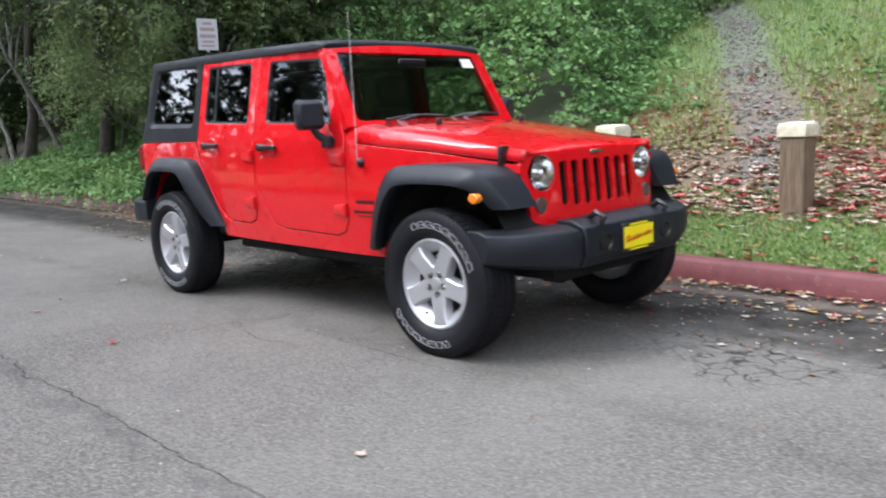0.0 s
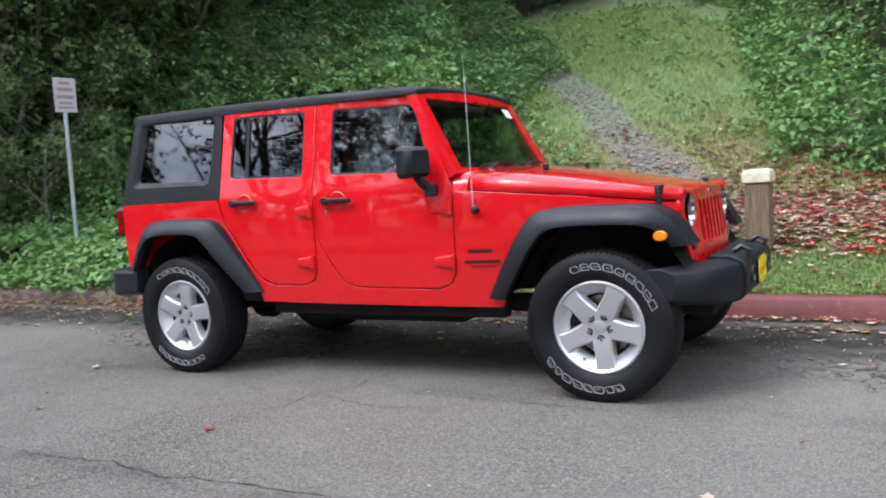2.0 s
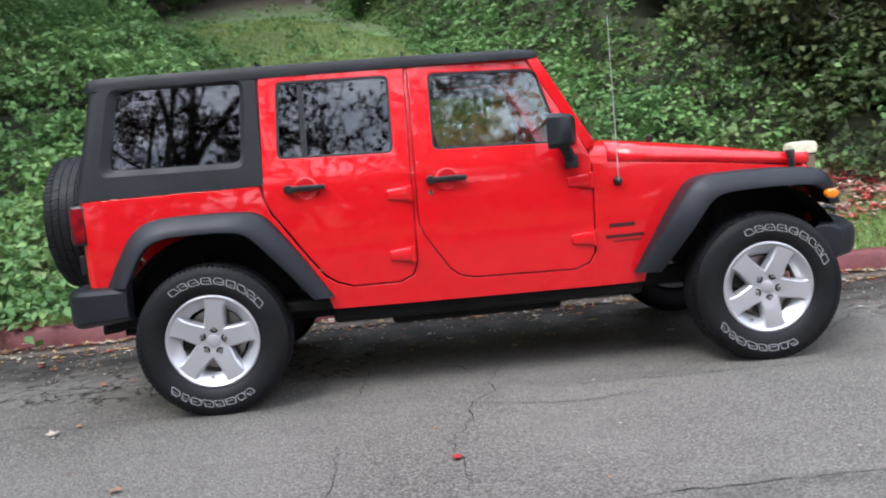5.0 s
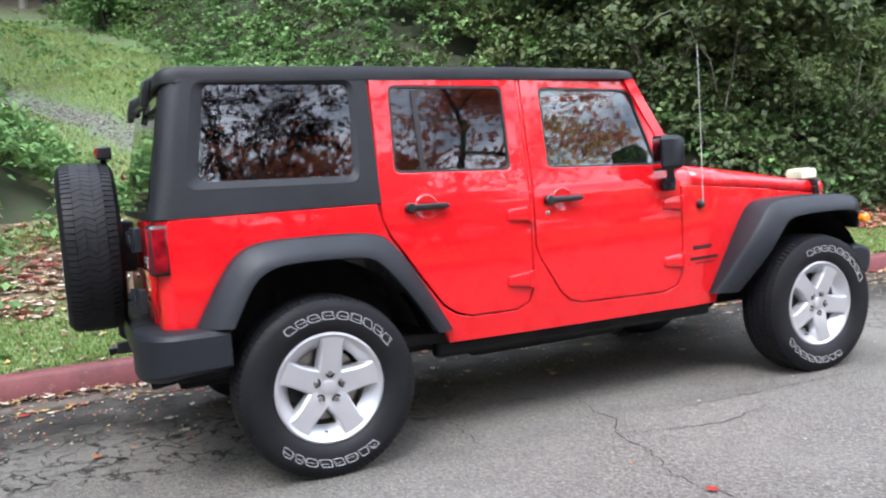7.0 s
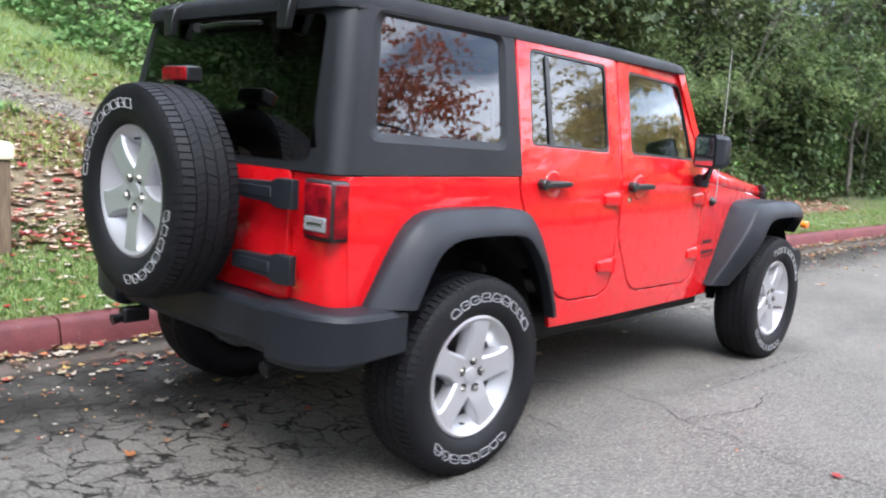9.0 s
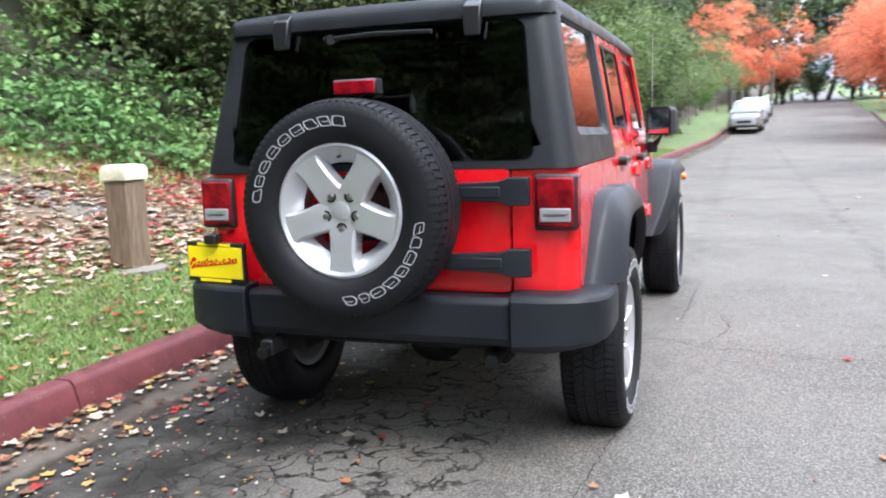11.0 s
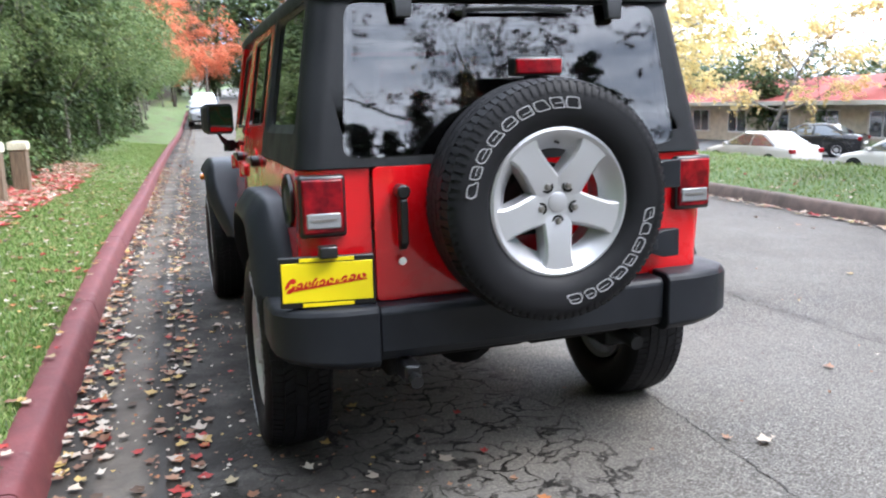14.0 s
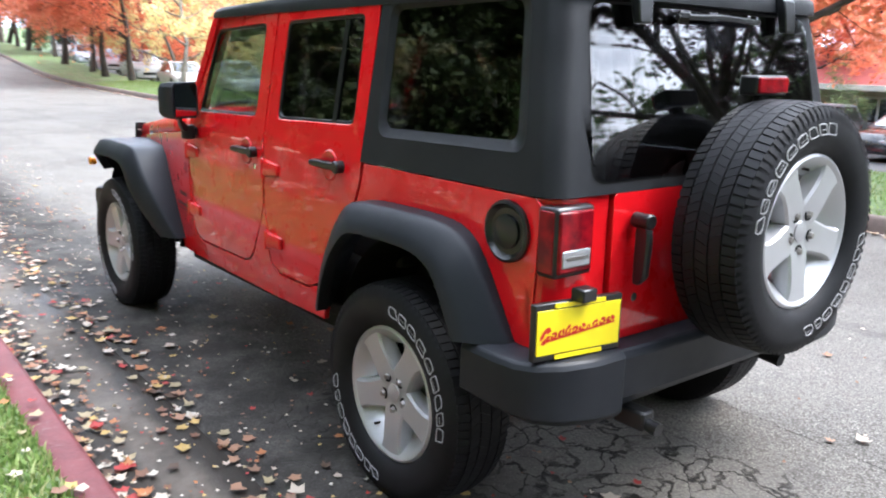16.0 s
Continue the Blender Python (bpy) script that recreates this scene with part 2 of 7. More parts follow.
def sheet(name, outline, holes, place, thick, mat, parent=None, label="", us=(), vs=(), bevel=0.0, sharp=35):
    """A panel cut from a flat outline (u, v) with holes, laid on a curved form: place(u, v, depth)."""
    bm = bmesh.new()
    for lp in (outline, *holes):
        q = [bm.verts.new((u, v, 0)) for u, v in lp]
        for i in range(len(q)):
            bm.edges.new((q[i], q[(i + 1) % len(q)]))
    bmesh.ops.triangle_fill(bm, edges=bm.edges[:], use_beauty=True)
    for axis, values in ((0, us), (1, vs)):
        for c in values:
            co, no = [0, 0, 0], [0, 0, 0]
            co[axis], no[axis] = c, 1
            bmesh.ops.bisect_plane(bm, geom=bm.verts[:] + bm.edges[:] + bm.faces[:], plane_co=co, plane_no=no)
    bm.verts.index_update()
    flat = [v.co.copy() for v in bm.verts]
    faces = [[v.index for v in f.verts] for f in bm.faces]
    rim = [(e.verts[0].index, e.verts[1].index) for e in bm.edges if len(e.link_faces) == 1]
    bm.free()
    n = len(flat)
    bm = bmesh.new()
    q = [bm.verts.new(place(c.x, c.y, 0.0)) for c in flat] + [bm.verts.new(place(c.x, c.y, thick)) for c in flat]
    for f in faces:
        bm.faces.new([q[i] for i in f])
        bm.faces.new([q[i + n] for i in reversed(f)])
    for a, b in rim:
        bm.faces.new((q[a], q[b], q[b + n], q[a + n]))
    bmesh.ops.recalc_face_normals(bm, faces=bm.faces)
    return part(name, bm, mat, parent, label, bevel, sharp)


def fast(name, verts, faces, mat, smooth=False):
    """A mesh from arrays: verts (n, 3), faces (m, k)."""
    me = bpy.data.meshes.new(name)
    verts, faces = np.asarray(verts, np.float32), np.asarray(faces, np.int32)
    m, k = faces.shape
    me.vertices.add(len(verts))
    me.vertices.foreach_set("co", verts.ravel())
    me.loops.add(m * k)
    me.loops.foreach_set("vertex_index", faces.ravel())
    me.polygons.add(m)
    me.polygons.foreach_set("loop_start", np.arange(0, m * k, k, dtype=np.int32))
    if smooth:
        me.polygons.foreach_set("use_smooth", np.ones(m, bool))
    me.update(calc_edges=True)
    me.materials.append(mat)
    return me


def axes(origin, x, y, z):
    m = Matrix((x, y, z)).transposed().to_4x4()
    m.translation = origin
    return m

# ---- the parked car ----
def half_width(x):
    if x < -0.4:
        return 0.800
    if x < 0.62:
        return 0.800 - 0.042 * (x + 0.4) / 1.02
    return 0.758 - 0.150 * (x - 0.62) / 1.25


def side_y(x, z):
    w = half_width(x)
    if z < 1.165:
        return w - 0.10 * (z - 0.95) ** 2
    return w - 0.0046 - 0.172 * (z - 1.165)


def side_place(s, inset=0.0):
    return lambda u, v, d: (u, s * (side_y(u, v) - d - inset), v)


def build_wheel(name, m, parent, turn=0.0, disc=True, marks=110.0):
    """Alloy wheel with its tyre; the local z axis points outwards, y up."""
    bm = bmesh.new()
    add_lathe(bm, [(0.222, 0.098), (0.236, 0.106), (0.245, 0.102), (0.246, 0.094), (0.238, 0.082), (0.205, 0.050), (0.200, -0.02), (0.206, -0.09), (0.228, -0.105), (0.228, -0.09), (0.192, -0.03), (0.178, 0.030), (0.174, 0.040), (0.182, 0.048)], None, 64, True)
    rr = math.radians
    wheel = part(name, bm, M_RIM, parent, "five-spoke silver alloy wheel", 0.0, 30)
    wheel.matrix_local = m @ Matrix.Rotation(turn, 4, "Z")
    for k in range(5):
        rot = Matrix.Rotation(rr(90 + 72 * k), 4, "Z")
        # spoke: raised flat face that widens into the rim
        st = [(0.045, 0.058, 0.082, 0.036), (0.085, 0.053, 0.090, 0.038), (0.14, 0.0485, 0.096, 0.036), (0.185, 0.0495, 0.098, 0.045), (0.212, 0.058, 0.098, 0.070), (0.232, 0.076, 0.099, 0.084)]
        loops = []
        for r, hw, top, bot in st:
            loops.append([rot @ Vector(p) for p in ((r, -hw * 1.12, bot), (r, -hw, top - 0.008), (r, -hw + 0.008, top), (r, hw - 0.008, top), (r, hw, top - 0.008), (r, hw * 1.12, bot))])
        loft("spoke", loops, M_RIM, wheel, "", True, True, 0.0, 30)
    lathe("hub", [(0.0, 0.080), (0.050, 0.082), (0.080, 0.084), (0.090, 0.076), (0.090, 0.035), (0.0, 0.035)], M_RIM, wheel, "", None, 40)
    # tyre carcass
    prof = [(0.236, 0.080), (0.247, 0.100), (0.266, 0.119), (0.300, 0.128), (0.330, 0.129), (0.352, 0.126), (0.370, 0.119), (0.384, 0.110), (0.390, 0.098), (0.393, 0.05), (0.393, 0.0)]
    prof = prof + [(r, -h) for r, h in reversed(prof[:-1])]
    tyre = lathe("tyre", prof, M_TYRE, wheel, "black all-terrain tyre", None, 80)
    bm = bmesh.new()
    rng = random.Random(5)
    nb = 86
    for k in range(nb):
        a0 = 2 * math.pi * k / nb
        for row, (z0, z1, sh, gap) in enumerate(((0.067, 0.108, 0.0, 0.78), (0.0245, 0.0625, 0.2, 0.93), (-0.0205, 0.0205, 0.1, 0.94), (-0.0625, -0.0245, 0.3, 0.93), (-0.108, -0.067, 0.0, 0.78))):
            b0 = a0 + (sh + 0.06 * rng.random()) * 2 * math.pi / nb
            b1 = b0 + gap * 2 * math.pi / nb
            tw = (0.006, -0.022, 0.020, -0.022, -0.006)[row]
            q = []
            for r in (0.386, 0.4010):
                for zz, s in ((z0, -1), (z1, 1)):
                    r2 = r - (0.010 if abs(zz) > 0.1 else 0.0)
                    for b in (b0, b1):
                        q.append(bm.verts.new((r2 * math.cos(b + s * tw), r2 * math.sin(b + s * tw), zz)))
            for f in ((4, 5, 7, 6), (0, 1, 5, 4), (2, 6, 7, 3), (0, 4, 6, 2), (1, 3, 7, 5)):
                bm.faces.new([q[i] for i in f])
        # shoulder lugs that run down the sidewall
        b0, b1 = a0, a0 + 0.55 * 2 * math.pi / nb
        for s in (1, -1):
            q = [bm.verts.new((r * math.cos(b), r * math.sin(b), s * z)) for r, z in ((0.392, 0.109), (0.372, 0.1235), (0.355, 0.129)) for b in (b0, b1)]
            bm.faces.new((q[0], q[1], q[3], q[2]))
            bm.faces.new((q[2], q[3], q[5], q[4]))
    bmesh.ops.recalc_face_normals(bm, faces=bm.faces)
    part("tread", bm, M_TYRE, wheel, "tyre tread blocks", 0.0, 30)
    # outlined raised marks in two arcs on the sidewall, as plain shapes
    mark = random.Random(9)
    for start, count in ((rr(marks) - turn, 9), (rr(marks + 180) - turn, 8)):
        a = start
        for k in range(count):
            w, h = rr(mark.choice((4.1, 4.8, 5.3))), 0.0180
            a -= w
            rc, zc = 0.322, 0.1297
            slant, soft, pinch = rr(mark.uniform(0.4, 1.6)), mark.choice((0.30, 0.45, 0.65)), mark.uniform(0.72, 1.0)
            n = 16
            bm = bmesh.new()
            rows = []
            for z, k1 in ((zc - 0.004, 1.0), (zc + 0.0012, 1.0), (zc + 0.0012, 0.85), (zc - 0.004, 0.83)):
                row = []
                for j in range(n):
                    u, v = math.cos(2 * math.pi * j / n), math.sin(2 * math.pi * j / n)
                    u, v = math.copysign(abs(u) ** soft, u), math.copysign(abs(v) ** soft, v)
                    dr = h * v * k1
                    b = a + w * u * k1 * (pinch if v > 0 else 1.0) + slant * v
                    row.append(bm.verts.new(((rc + dr) * math.cos(b), (rc + dr) * math.sin(b), z)))
                rows.append(row)
            for r0, r1 in zip(rows, rows[1:]):
                for j in range(n):
                    bm.faces.new((r0[j], r0[(j + 1) % n], r1[(j + 1) % n], r1[j]))
            if mark.random() < 0.75:
                v0 = mark.uniform(-0.25, 0.25) * h
                q = []
                for dr, db in ((v0 - 0.0014, -w * 0.75), (v0 - 0.0014, w * 0.45), (v0 + 0.0014, w * 0.45), (v0 + 0.0014, -w * 0.75)):
                    q.append(bm.verts.new(((rc + dr) * math.cos(a + db), (rc + dr) * math.sin(a + db), zc + 0.0008)))
                bm.faces.new(q)
            bmesh.ops.recalc_face_normals(bm, faces=bm.faces)
            part("raised_mark", bm, M_LETTER, wheel)
            a -= w + rr(1.0)
    for k in range(5):
        a = rr(90 + 72 * k)
        mm = Matrix.Translation((0.0635 * math.cos(a), 0.0635 * math.sin(a), 0.0))
        # raised black ring, standing in for the shade in the nut's recess
        lathe("lug_recess", [(0.0215, 0.0835), (0.0215, 0.0852), (0.0205, 0.0858), (0.014, 0.0852), (0.013, 0.081)], M_UNDER, wheel, "", mm, 14)
        lathe("lug_nut", [(0.0125, 0.070), (0.0125, 0.087), (0.009, 0.096), (0.0, 0.0975)], M_STEEL, wheel, "steel lug nut", mm, 6, False, 20)
    lathe("centre_cap", [(0.034, 0.079), (0.033, 0.0855), (0.028, 0.0875), (0.0, 0.088)], M_RIM, wheel, "silver centre cap", None, 28)
    tube("valve", [(0.0, -0.199, 0.05), (0.0, -0.193, 0.088)], 0.0045, M_GLOSS, wheel, "black tyre valve", 8)
    if disc:
        lathe("brake_disc", [(0.0, 0.018), (0.075, 0.020), (0.078, 0.0), (0.158, 0.0), (0.158, -0.02), (0.0, -0.02)], M_STEEL, wheel, "steel brake disc", None, 40)
        bm = bmesh.new()
        add_box(bm, -0.17, -0.10, -0.075, 0.075, -0.05, 0.035)
        part("brake_caliper", bm, M_UNDER, wheel, "", 0.01)
    else:
        lathe("carrier_plate", [(0.0, 0.030), (0.11, 0.030), (0.11, -0.10), (0.0, -0.10)], M_UNDER, wheel, "black spare wheel carrier", None, 24)
    return wheel


def smooth_line(pts, n):
    """n points evenly along a polyline with its corners eased."""
    pts = [Vector(p) for p in pts]
    for _ in range(2):
        q = [pts[0]]
        for a, b in zip(pts, pts[1:]):
            q += [a.lerp(b, 0.25), a.lerp(b, 0.75)]
        pts = q + [pts[-1]]
    d = [0.0]
    for a, b in zip(pts, pts[1:]):
        d.append(d[-1] + (b - a).length)
    out = []
    for k in range(n):
        t = d[-1] * k / (n - 1)
        i = max(j for j in range(len(d) - 1) if d[j] <= t + 1e-9)
        u = (t - d[i]) / max(d[i + 1] - d[i], 1e-9)
        out.append(pts[i].lerp(pts[i + 1], u))
    return out


def build_flare(name, outer, inner, s, parent, out_y, wide_front=False):
    n = 34
    o, i_ = smooth_line(outer, n), smooth_line(inner, n)
    loops = []
    for k in range(n):
        t = k / (n - 1)
        yb = side_y(o[k].x, min(o[k].y, 1.1)) - 0.012
        yo = out_y - (0.105 if wide_front else 0.075) * max(0.0, 1 - t / 0.30) ** 1.4
        crease = 0.062 if wide_front else 0.066 + 0.050 * max(0.0, (t - 0.62) / 0.38)
        crease = min(crease, yo - yb - 0.014)
        if wide_front:
            yo -= 0.10 * max(0.0, (o[k].x - 1.80) / 0.15) ** 1.5
        loop = []
        for f, y in ((0.0, yb), (0.0, yo - crease - 0.012), (0.02, yo - crease), (0.08, yo - 0.86 * crease), (0.25, yo - 0.62 * crease), (0.55, yo - 0.26 * crease), (0.88, yo - 0.002), (0.97, yo - 0.002), (1.0, yo - 0.012), (1.0, yo - 0.05), (0.8, yo - 0.06), (0.6, yb)):
            p = o[k].lerp(i_[k], f)
            loop.append((p.x, s * max(y, yb), p.y))
        loops.append(loop)
    return loft(name, loops, M_TRIM, parent, "black textured plastic wheel arch flare", True, True, 0.0, 50)


def scribble(parent, place, half):
    """A slanting row of joined humps: a plain mark in place of the script on the plate."""
    bm = bmesh.new()
    for k, (u0, w, h) in enumerate(((-0.92, 0.13, 0.036), (-0.70, 0.085, 0.017), (-0.50, 0.085, 0.019), (-0.32, 0.075, 0.026), (-0.14, 0.085, 0.017), (0.06, 0.09, 0.018), (0.24, 0.05, 0.010), (0.42, 0.085, 0.017), (0.62, 0.085, 0.018), (0.85, 0.12, 0.016))):
        cu, cv = u0 * half, 0.013 * u0 + 0.25 * h - 0.004
        n = 12
        outer = [(cu + w * half * math.cos(a) + 0.25 * h * math.sin(a), cv + h * 0.62 * math.sin(a)) for a in (2 * math.pi * j / n for j in range(n))]
        inner = [(cu + (u - cu) * 0.30, cv + (v - cv) * 0.34) for u, v in outer]
        o = [bm.verts.new(place(u, v)) for u, v in outer]
        i = [bm.verts.new(place(u, v)) for u, v in inner]
        for j in range(n):
            if (j + 2 * k) % 7 != 0:
                bm.faces.new((o[j], o[(j + 1) % n], i[(j + 1) % n], i[j]))
    q = [bm.verts.new(place(u * half, 0.013 * u + v)) for u, v in ((-0.95, -0.012), (0.98, -0.011), (0.98, -0.0065), (-0.95, -0.006))]
    bm.faces.new(q)
    part("plate_print", bm, M_PRINT, parent, "red script shape")


def build_car():
    car = empty("off_road_car", pose(0, 0, 0), "glossy red four-door off-road car with black hardtop, parked by the kerb", "car")
    P = car
    # shell behind the panels
    box("floor_pan", -2.08, 0.70, -0.70, 0.70, 0.47, 0.53, M_UNDER, P, "", 0.01)
    box("firewall", 0.60, 0.68, -0.70, 0.70, 0.5, 1.20, M_UNDER, P, "", 0.01)
    for s in (-1, 1):
        tag = side_place(s)
        # side body: rear quarter, sill and cowl side in one pressing
        arch_r = [(-0.842, 0.483), (-0.872, 0.575), (-1.005, 0.775), (-1.130, 0.945), (-1.215, 0.998), (-1.42, 1.008), (-1.66, 1.004), (-1.785, 0.945), (-1.865, 0.82), (-1.905, 0.72)]
        arch_f = [(1.86, 0.962), (1.60, 0.975), (1.26, 0.972), (1.12, 0.905), (0.99, 0.715), (0.885, 0.55), (0.862, 0.458)]
        outline = [(-2.06, 0.70), (-2.075, 0.95), (-2.08, 1.150), (-2.06, 1.168), (-1.165, 1.168), (-1.150, 1.10), (-1.118, 1.018), (-0.940, 0.758), (-0.870, 0.664), (-0.808, 0.620), (-0.722, 0.593), (-0.470, 0.591), (-0.398, 0.624), (-0.371, 0.695),
                   (-0.365, 0.86), (-0.351, 0.895), (-0.324, 0.828), (-0.212, 0.648), (-0.155, 0.598), (-0.08, 0.577), (0.478, 0.564), (0.560, 0.593), (0.594, 0.657), (0.600, 0.80), (0.606, 1.132), (0.72, 1.128), (1.30, 1.072), (1.86, 1.004)] + arch_f + arch_r
        sheet("side_panel", outline, [], tag, 0.022, M_RED, P, "glossy red body side", (-1.7, -1.3, -0.8, -0.4, 0, 0.3, 0.62, 1.0, 1.4), (0.6, 0.75, 0.9, 1.05, 1.12), 0.004)
        # inner skin in a darker red, shown in the door gaps, with open windows
        w1 = rounded([(-1.09, 1.27), (-0.43, 1.255), (-0.42, 1.70), (-1.06, 1.715)], 0.04)
        w2 = rounded([(-0.27, 1.25), (0.50, 1.235), (0.36, 1.675), (-0.26, 1.70)], 0.04)
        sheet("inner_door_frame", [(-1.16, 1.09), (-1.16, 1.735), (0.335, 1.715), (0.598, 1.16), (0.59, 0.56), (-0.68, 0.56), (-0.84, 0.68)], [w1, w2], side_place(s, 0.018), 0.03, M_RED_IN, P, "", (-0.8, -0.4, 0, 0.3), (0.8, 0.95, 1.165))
        # rear door
        out_r = [(-1.144, 1.165), (-1.140, 1.105), (-1.108, 1.022), (-0.932, 0.764), (-0.862, 0.671), (-0.803, 0.628), (-0.720, 0.601), (-0.473, 0.599), (-0.404, 0.630), (-0.379, 0.697), (-0.373, 0.87), (-0.370, 1.165), (-0.358, 1.740), (-1.124, 1.756), (-1.131, 1.50)]
        win_r = rounded([(-1.058, 1.300), (-0.450, 1.281), (-0.442, 1.692), (-1.036, 1.706)], 0.035)
        door = sheet("rear_door", out_r, [win_r], tag, 0.022, M_RED, P, "red rear door with black handle and tinted window", (-0.9, -0.6), (0.7, 0.85, 0.95, 1.05, 1.13, 1.165, 1.2), 0.004)
        # front door
        out_f = [(-0.334, 1.738), (-0.342, 1.165), (-0.345, 0.898), (-0.318, 0.832), (-0.206, 0.655), (-0.152, 0.607), (-0.08, 0.586), (0.475, 0.573), (0.553, 0.600), (0.587, 0.660), (0.593, 0.80), (0.600, 1.165), (0.340, 1.724)]
        win_f = rounded([(-0.240, 1.278), (0.462, 1.256), (0.345, 1.664), (-0.232, 1.686)], [0.035, 0.02, 0.05, 0.035])
        fdoor = sheet("front_door", out_f, [win_f], tag, 0.022, M_RED, P, "red front door with black handle", (-0.1, 0.2, 0.4), (0.7, 0.85, 0.95, 1.05, 1.13, 1.165, 1.2), 0.004)
        # pillar strip between the doors
        sheet("door_pillar", [(-0.366, 0.72), (-0.352, 0.88), (-0.348, 1.165), (-0.340, 1.738), (-0.352, 1.738), (-0.364, 1.165), (-0.368, 0.88)], [], side_place(s, 0.003), 0.02, M_RED, P, "", (), (0.95, 1.165), 0.002)
        # panes and their black seals
        for d, o, big, mat in ((door, win_r, 1.0, M_TINT), (fdoor, win_f, 1.0, M_CLEAR)):
            cx = sum(p[0] for p in o) / len(o)
            cz = sum(p[1] for p in o) / len(o)
            grow = [(cx + (x - cx) * 1.012, cz + (z - cz) * 1.015) for x, z in o]
            hole = [(cx + (x - cx) * 0.965, cz + (z - cz) * 0.945) for x, z in o]
            sheet("window_seal", grow, [hole], side_place(s, 0.004), 0.02, M_GLOSS, d, "black rubber window seal", (), (), 0.002)
            pane = sheet("pane", hole, [], side_place(s, 0.012), 0.005, mat, d, "")
            pane.visible_shadow = False
        lean = Matrix.Translation((0, s * side_y(-0.9, 1.30), 1.30)) @ Matrix.Rotation(s * math.atan(0.172), 4, "X")
        box("window_divider", -0.925, -0.898, -0.010, -0.004, 0.0, 0.39, M_GLOSS, door, "", 0.0, lean if s > 0 else lean @ Matrix.Translation((0, 0.014, 0)))
        for d, hx, hz in ((door, -1.008, 1.138), (fdoor, -0.264, 1.121)):
            y0 = side_y(hx, hz)
            # recess cup, grip and push button
            lathe("handle_cup", [(0.0, -0.002), (0.035, 0.001), (0.055, 0.0045), (0.060, 0.0015), (0.062, -0.002)], M_RED, d, "", axes((hx + 0.085, s * y0, hz - 0.004), (1, 0, 0), (0, 0, -s), (0, s, 0)), 28)
            bm = bmesh.new()
            add_loft(bm, [[(hx + 0.0 + dx, s * (y0 + dy), hz + dz) for dy, dz in ((0.012, -h), (0.034, -h * 0.8), (0.038, 0), (0.034, h * 0.8), (0.012, h))] for dx, h in ((-0.005, 0.014), (0.02, 0.0165), (0.125, 0.0165), (0.175, 0.015), (0.189, 0.010))])
            add_box(bm, hx + 0.15, hx + 0.172, min(s * y0, s * (y0 + 0.03)), max(s * y0, s * (y0 + 0.03)), hz - 0.012, hz + 0.012)
            h = part("door_handle", bm, M_GLOSS, d, "black grab door handle", 0.003)
            lathe("push_button", [(0.024, 0.0), (0.025, 0.030), (0.020, 0.036), (0.0, 0.037)], M_GLOSS, d, "", axes((hx - 0.002, s * y0, hz), (1, 0, 0), (0, 0, -s), (0, s, 0)), 20)
        lathe("door_lock", [(0.012, 0.0), (0.012, 0.004), (0.0, 0.005)], M_CHROME, fdoor, "", axes((-0.272, s * side_y(-0.27, 1.056), 1.056), (1, 0, 0), (0, 0, -s), (0, s, 0)), 14)
        # exposed hinges
        for d, hx, hz in ((door, -0.380, 1.063), (door, -0.392, 0.741), (fdoor, 0.588, 1.042), (fdoor, 0.588, 0.731)):
            bm = bmesh.new()
            y0 = side_y(hx, hz)
            add_loft(bm, [[(hx + dx, s * (y0 + dy), hz + dz) for dy, dz in ((-0.004, -h), (t * 0.8, -h * 0.86), (t, -h * 0.4), (t, h * 0.4), (t * 0.8, h * 0.86), (-0.004, h))] for dx, h, t in ((-0.125, 0.020, 0.008), (-0.118, 0.028, 0.016), (-0.03, 0.038, 0.022), (-0.012, 0.040, 0.024))])
            add_tube(bm, [(hx, s * (y0 + 0.014), hz - 0.042), (hx, s * (y0 + 0.014), hz + 0.042)], 0.014, 10)
            part("hinge", bm, M_RED, d, "red exposed door hinge", 0.003)
        # wheel arch liners
        for cx, x0, x1 in ((1.4735, 0.93, 1.95), (-1.4735, -1.90, -0.93)):
            pts = [(cx + 0.50 * math.cos(math.radians(a)), 0.42 + 0.53 * math.sin(math.radians(a))) for a in range(18, 163, 12)]
            loft("arch_liner", [[(x, s * 0.45, z), (x, s * 0.785, z)] for x, z in pts], M_UNDER, P, "", False, False)
            raw("arch_wall", [(cx, s * 0.452, 0.42)] + [(x, s * 0.452, z) for x, z in pts], [(0, i, i + 1) for i in range(1, len(pts))], M_UNDER, P)
        # flares
        build_flare("rear_flare", [(-0.828, 0.552), (-0.91, 0.68), (-1.00, 0.82), (-1.12, 0.985), (-1.18, 1.035), (-1.27, 1.050), (-1.48, 1.054), (-1.70, 1.053), (-1.80, 1.02), (-1.880, 0.93), (-2.000, 0.715)],
                    [(-0.935, 0.555), (-1.0, 0.645), (-1.08, 0.752), (-1.20, 0.895), (-1.25, 0.935), (-1.31, 0.948), (-1.48, 0.953), (-1.66, 0.950), (-1.745, 0.91), (-1.79, 0.85), (-1.86, 0.715)], s, P, 0.940)
        build_flare("front_flare", [(0.80, 0.52), (0.95, 0.76), (1.08, 0.95), (1.14, 1.0), (1.22, 1.018), (1.48, 1.022), (1.72, 1.015), (1.82, 0.985), (1.88, 0.91), (1.945, 0.80)],
                    [(0.925, 0.52), (1.06, 0.71), (1.17, 0.865), (1.22, 0.905), (1.30, 0.920), (1.50, 0.925), (1.70, 0.92), (1.77, 0.90), (1.81, 0.87), (1.85, 0.80)], s, P, 0.932, True)
        bm = bmesh.new()
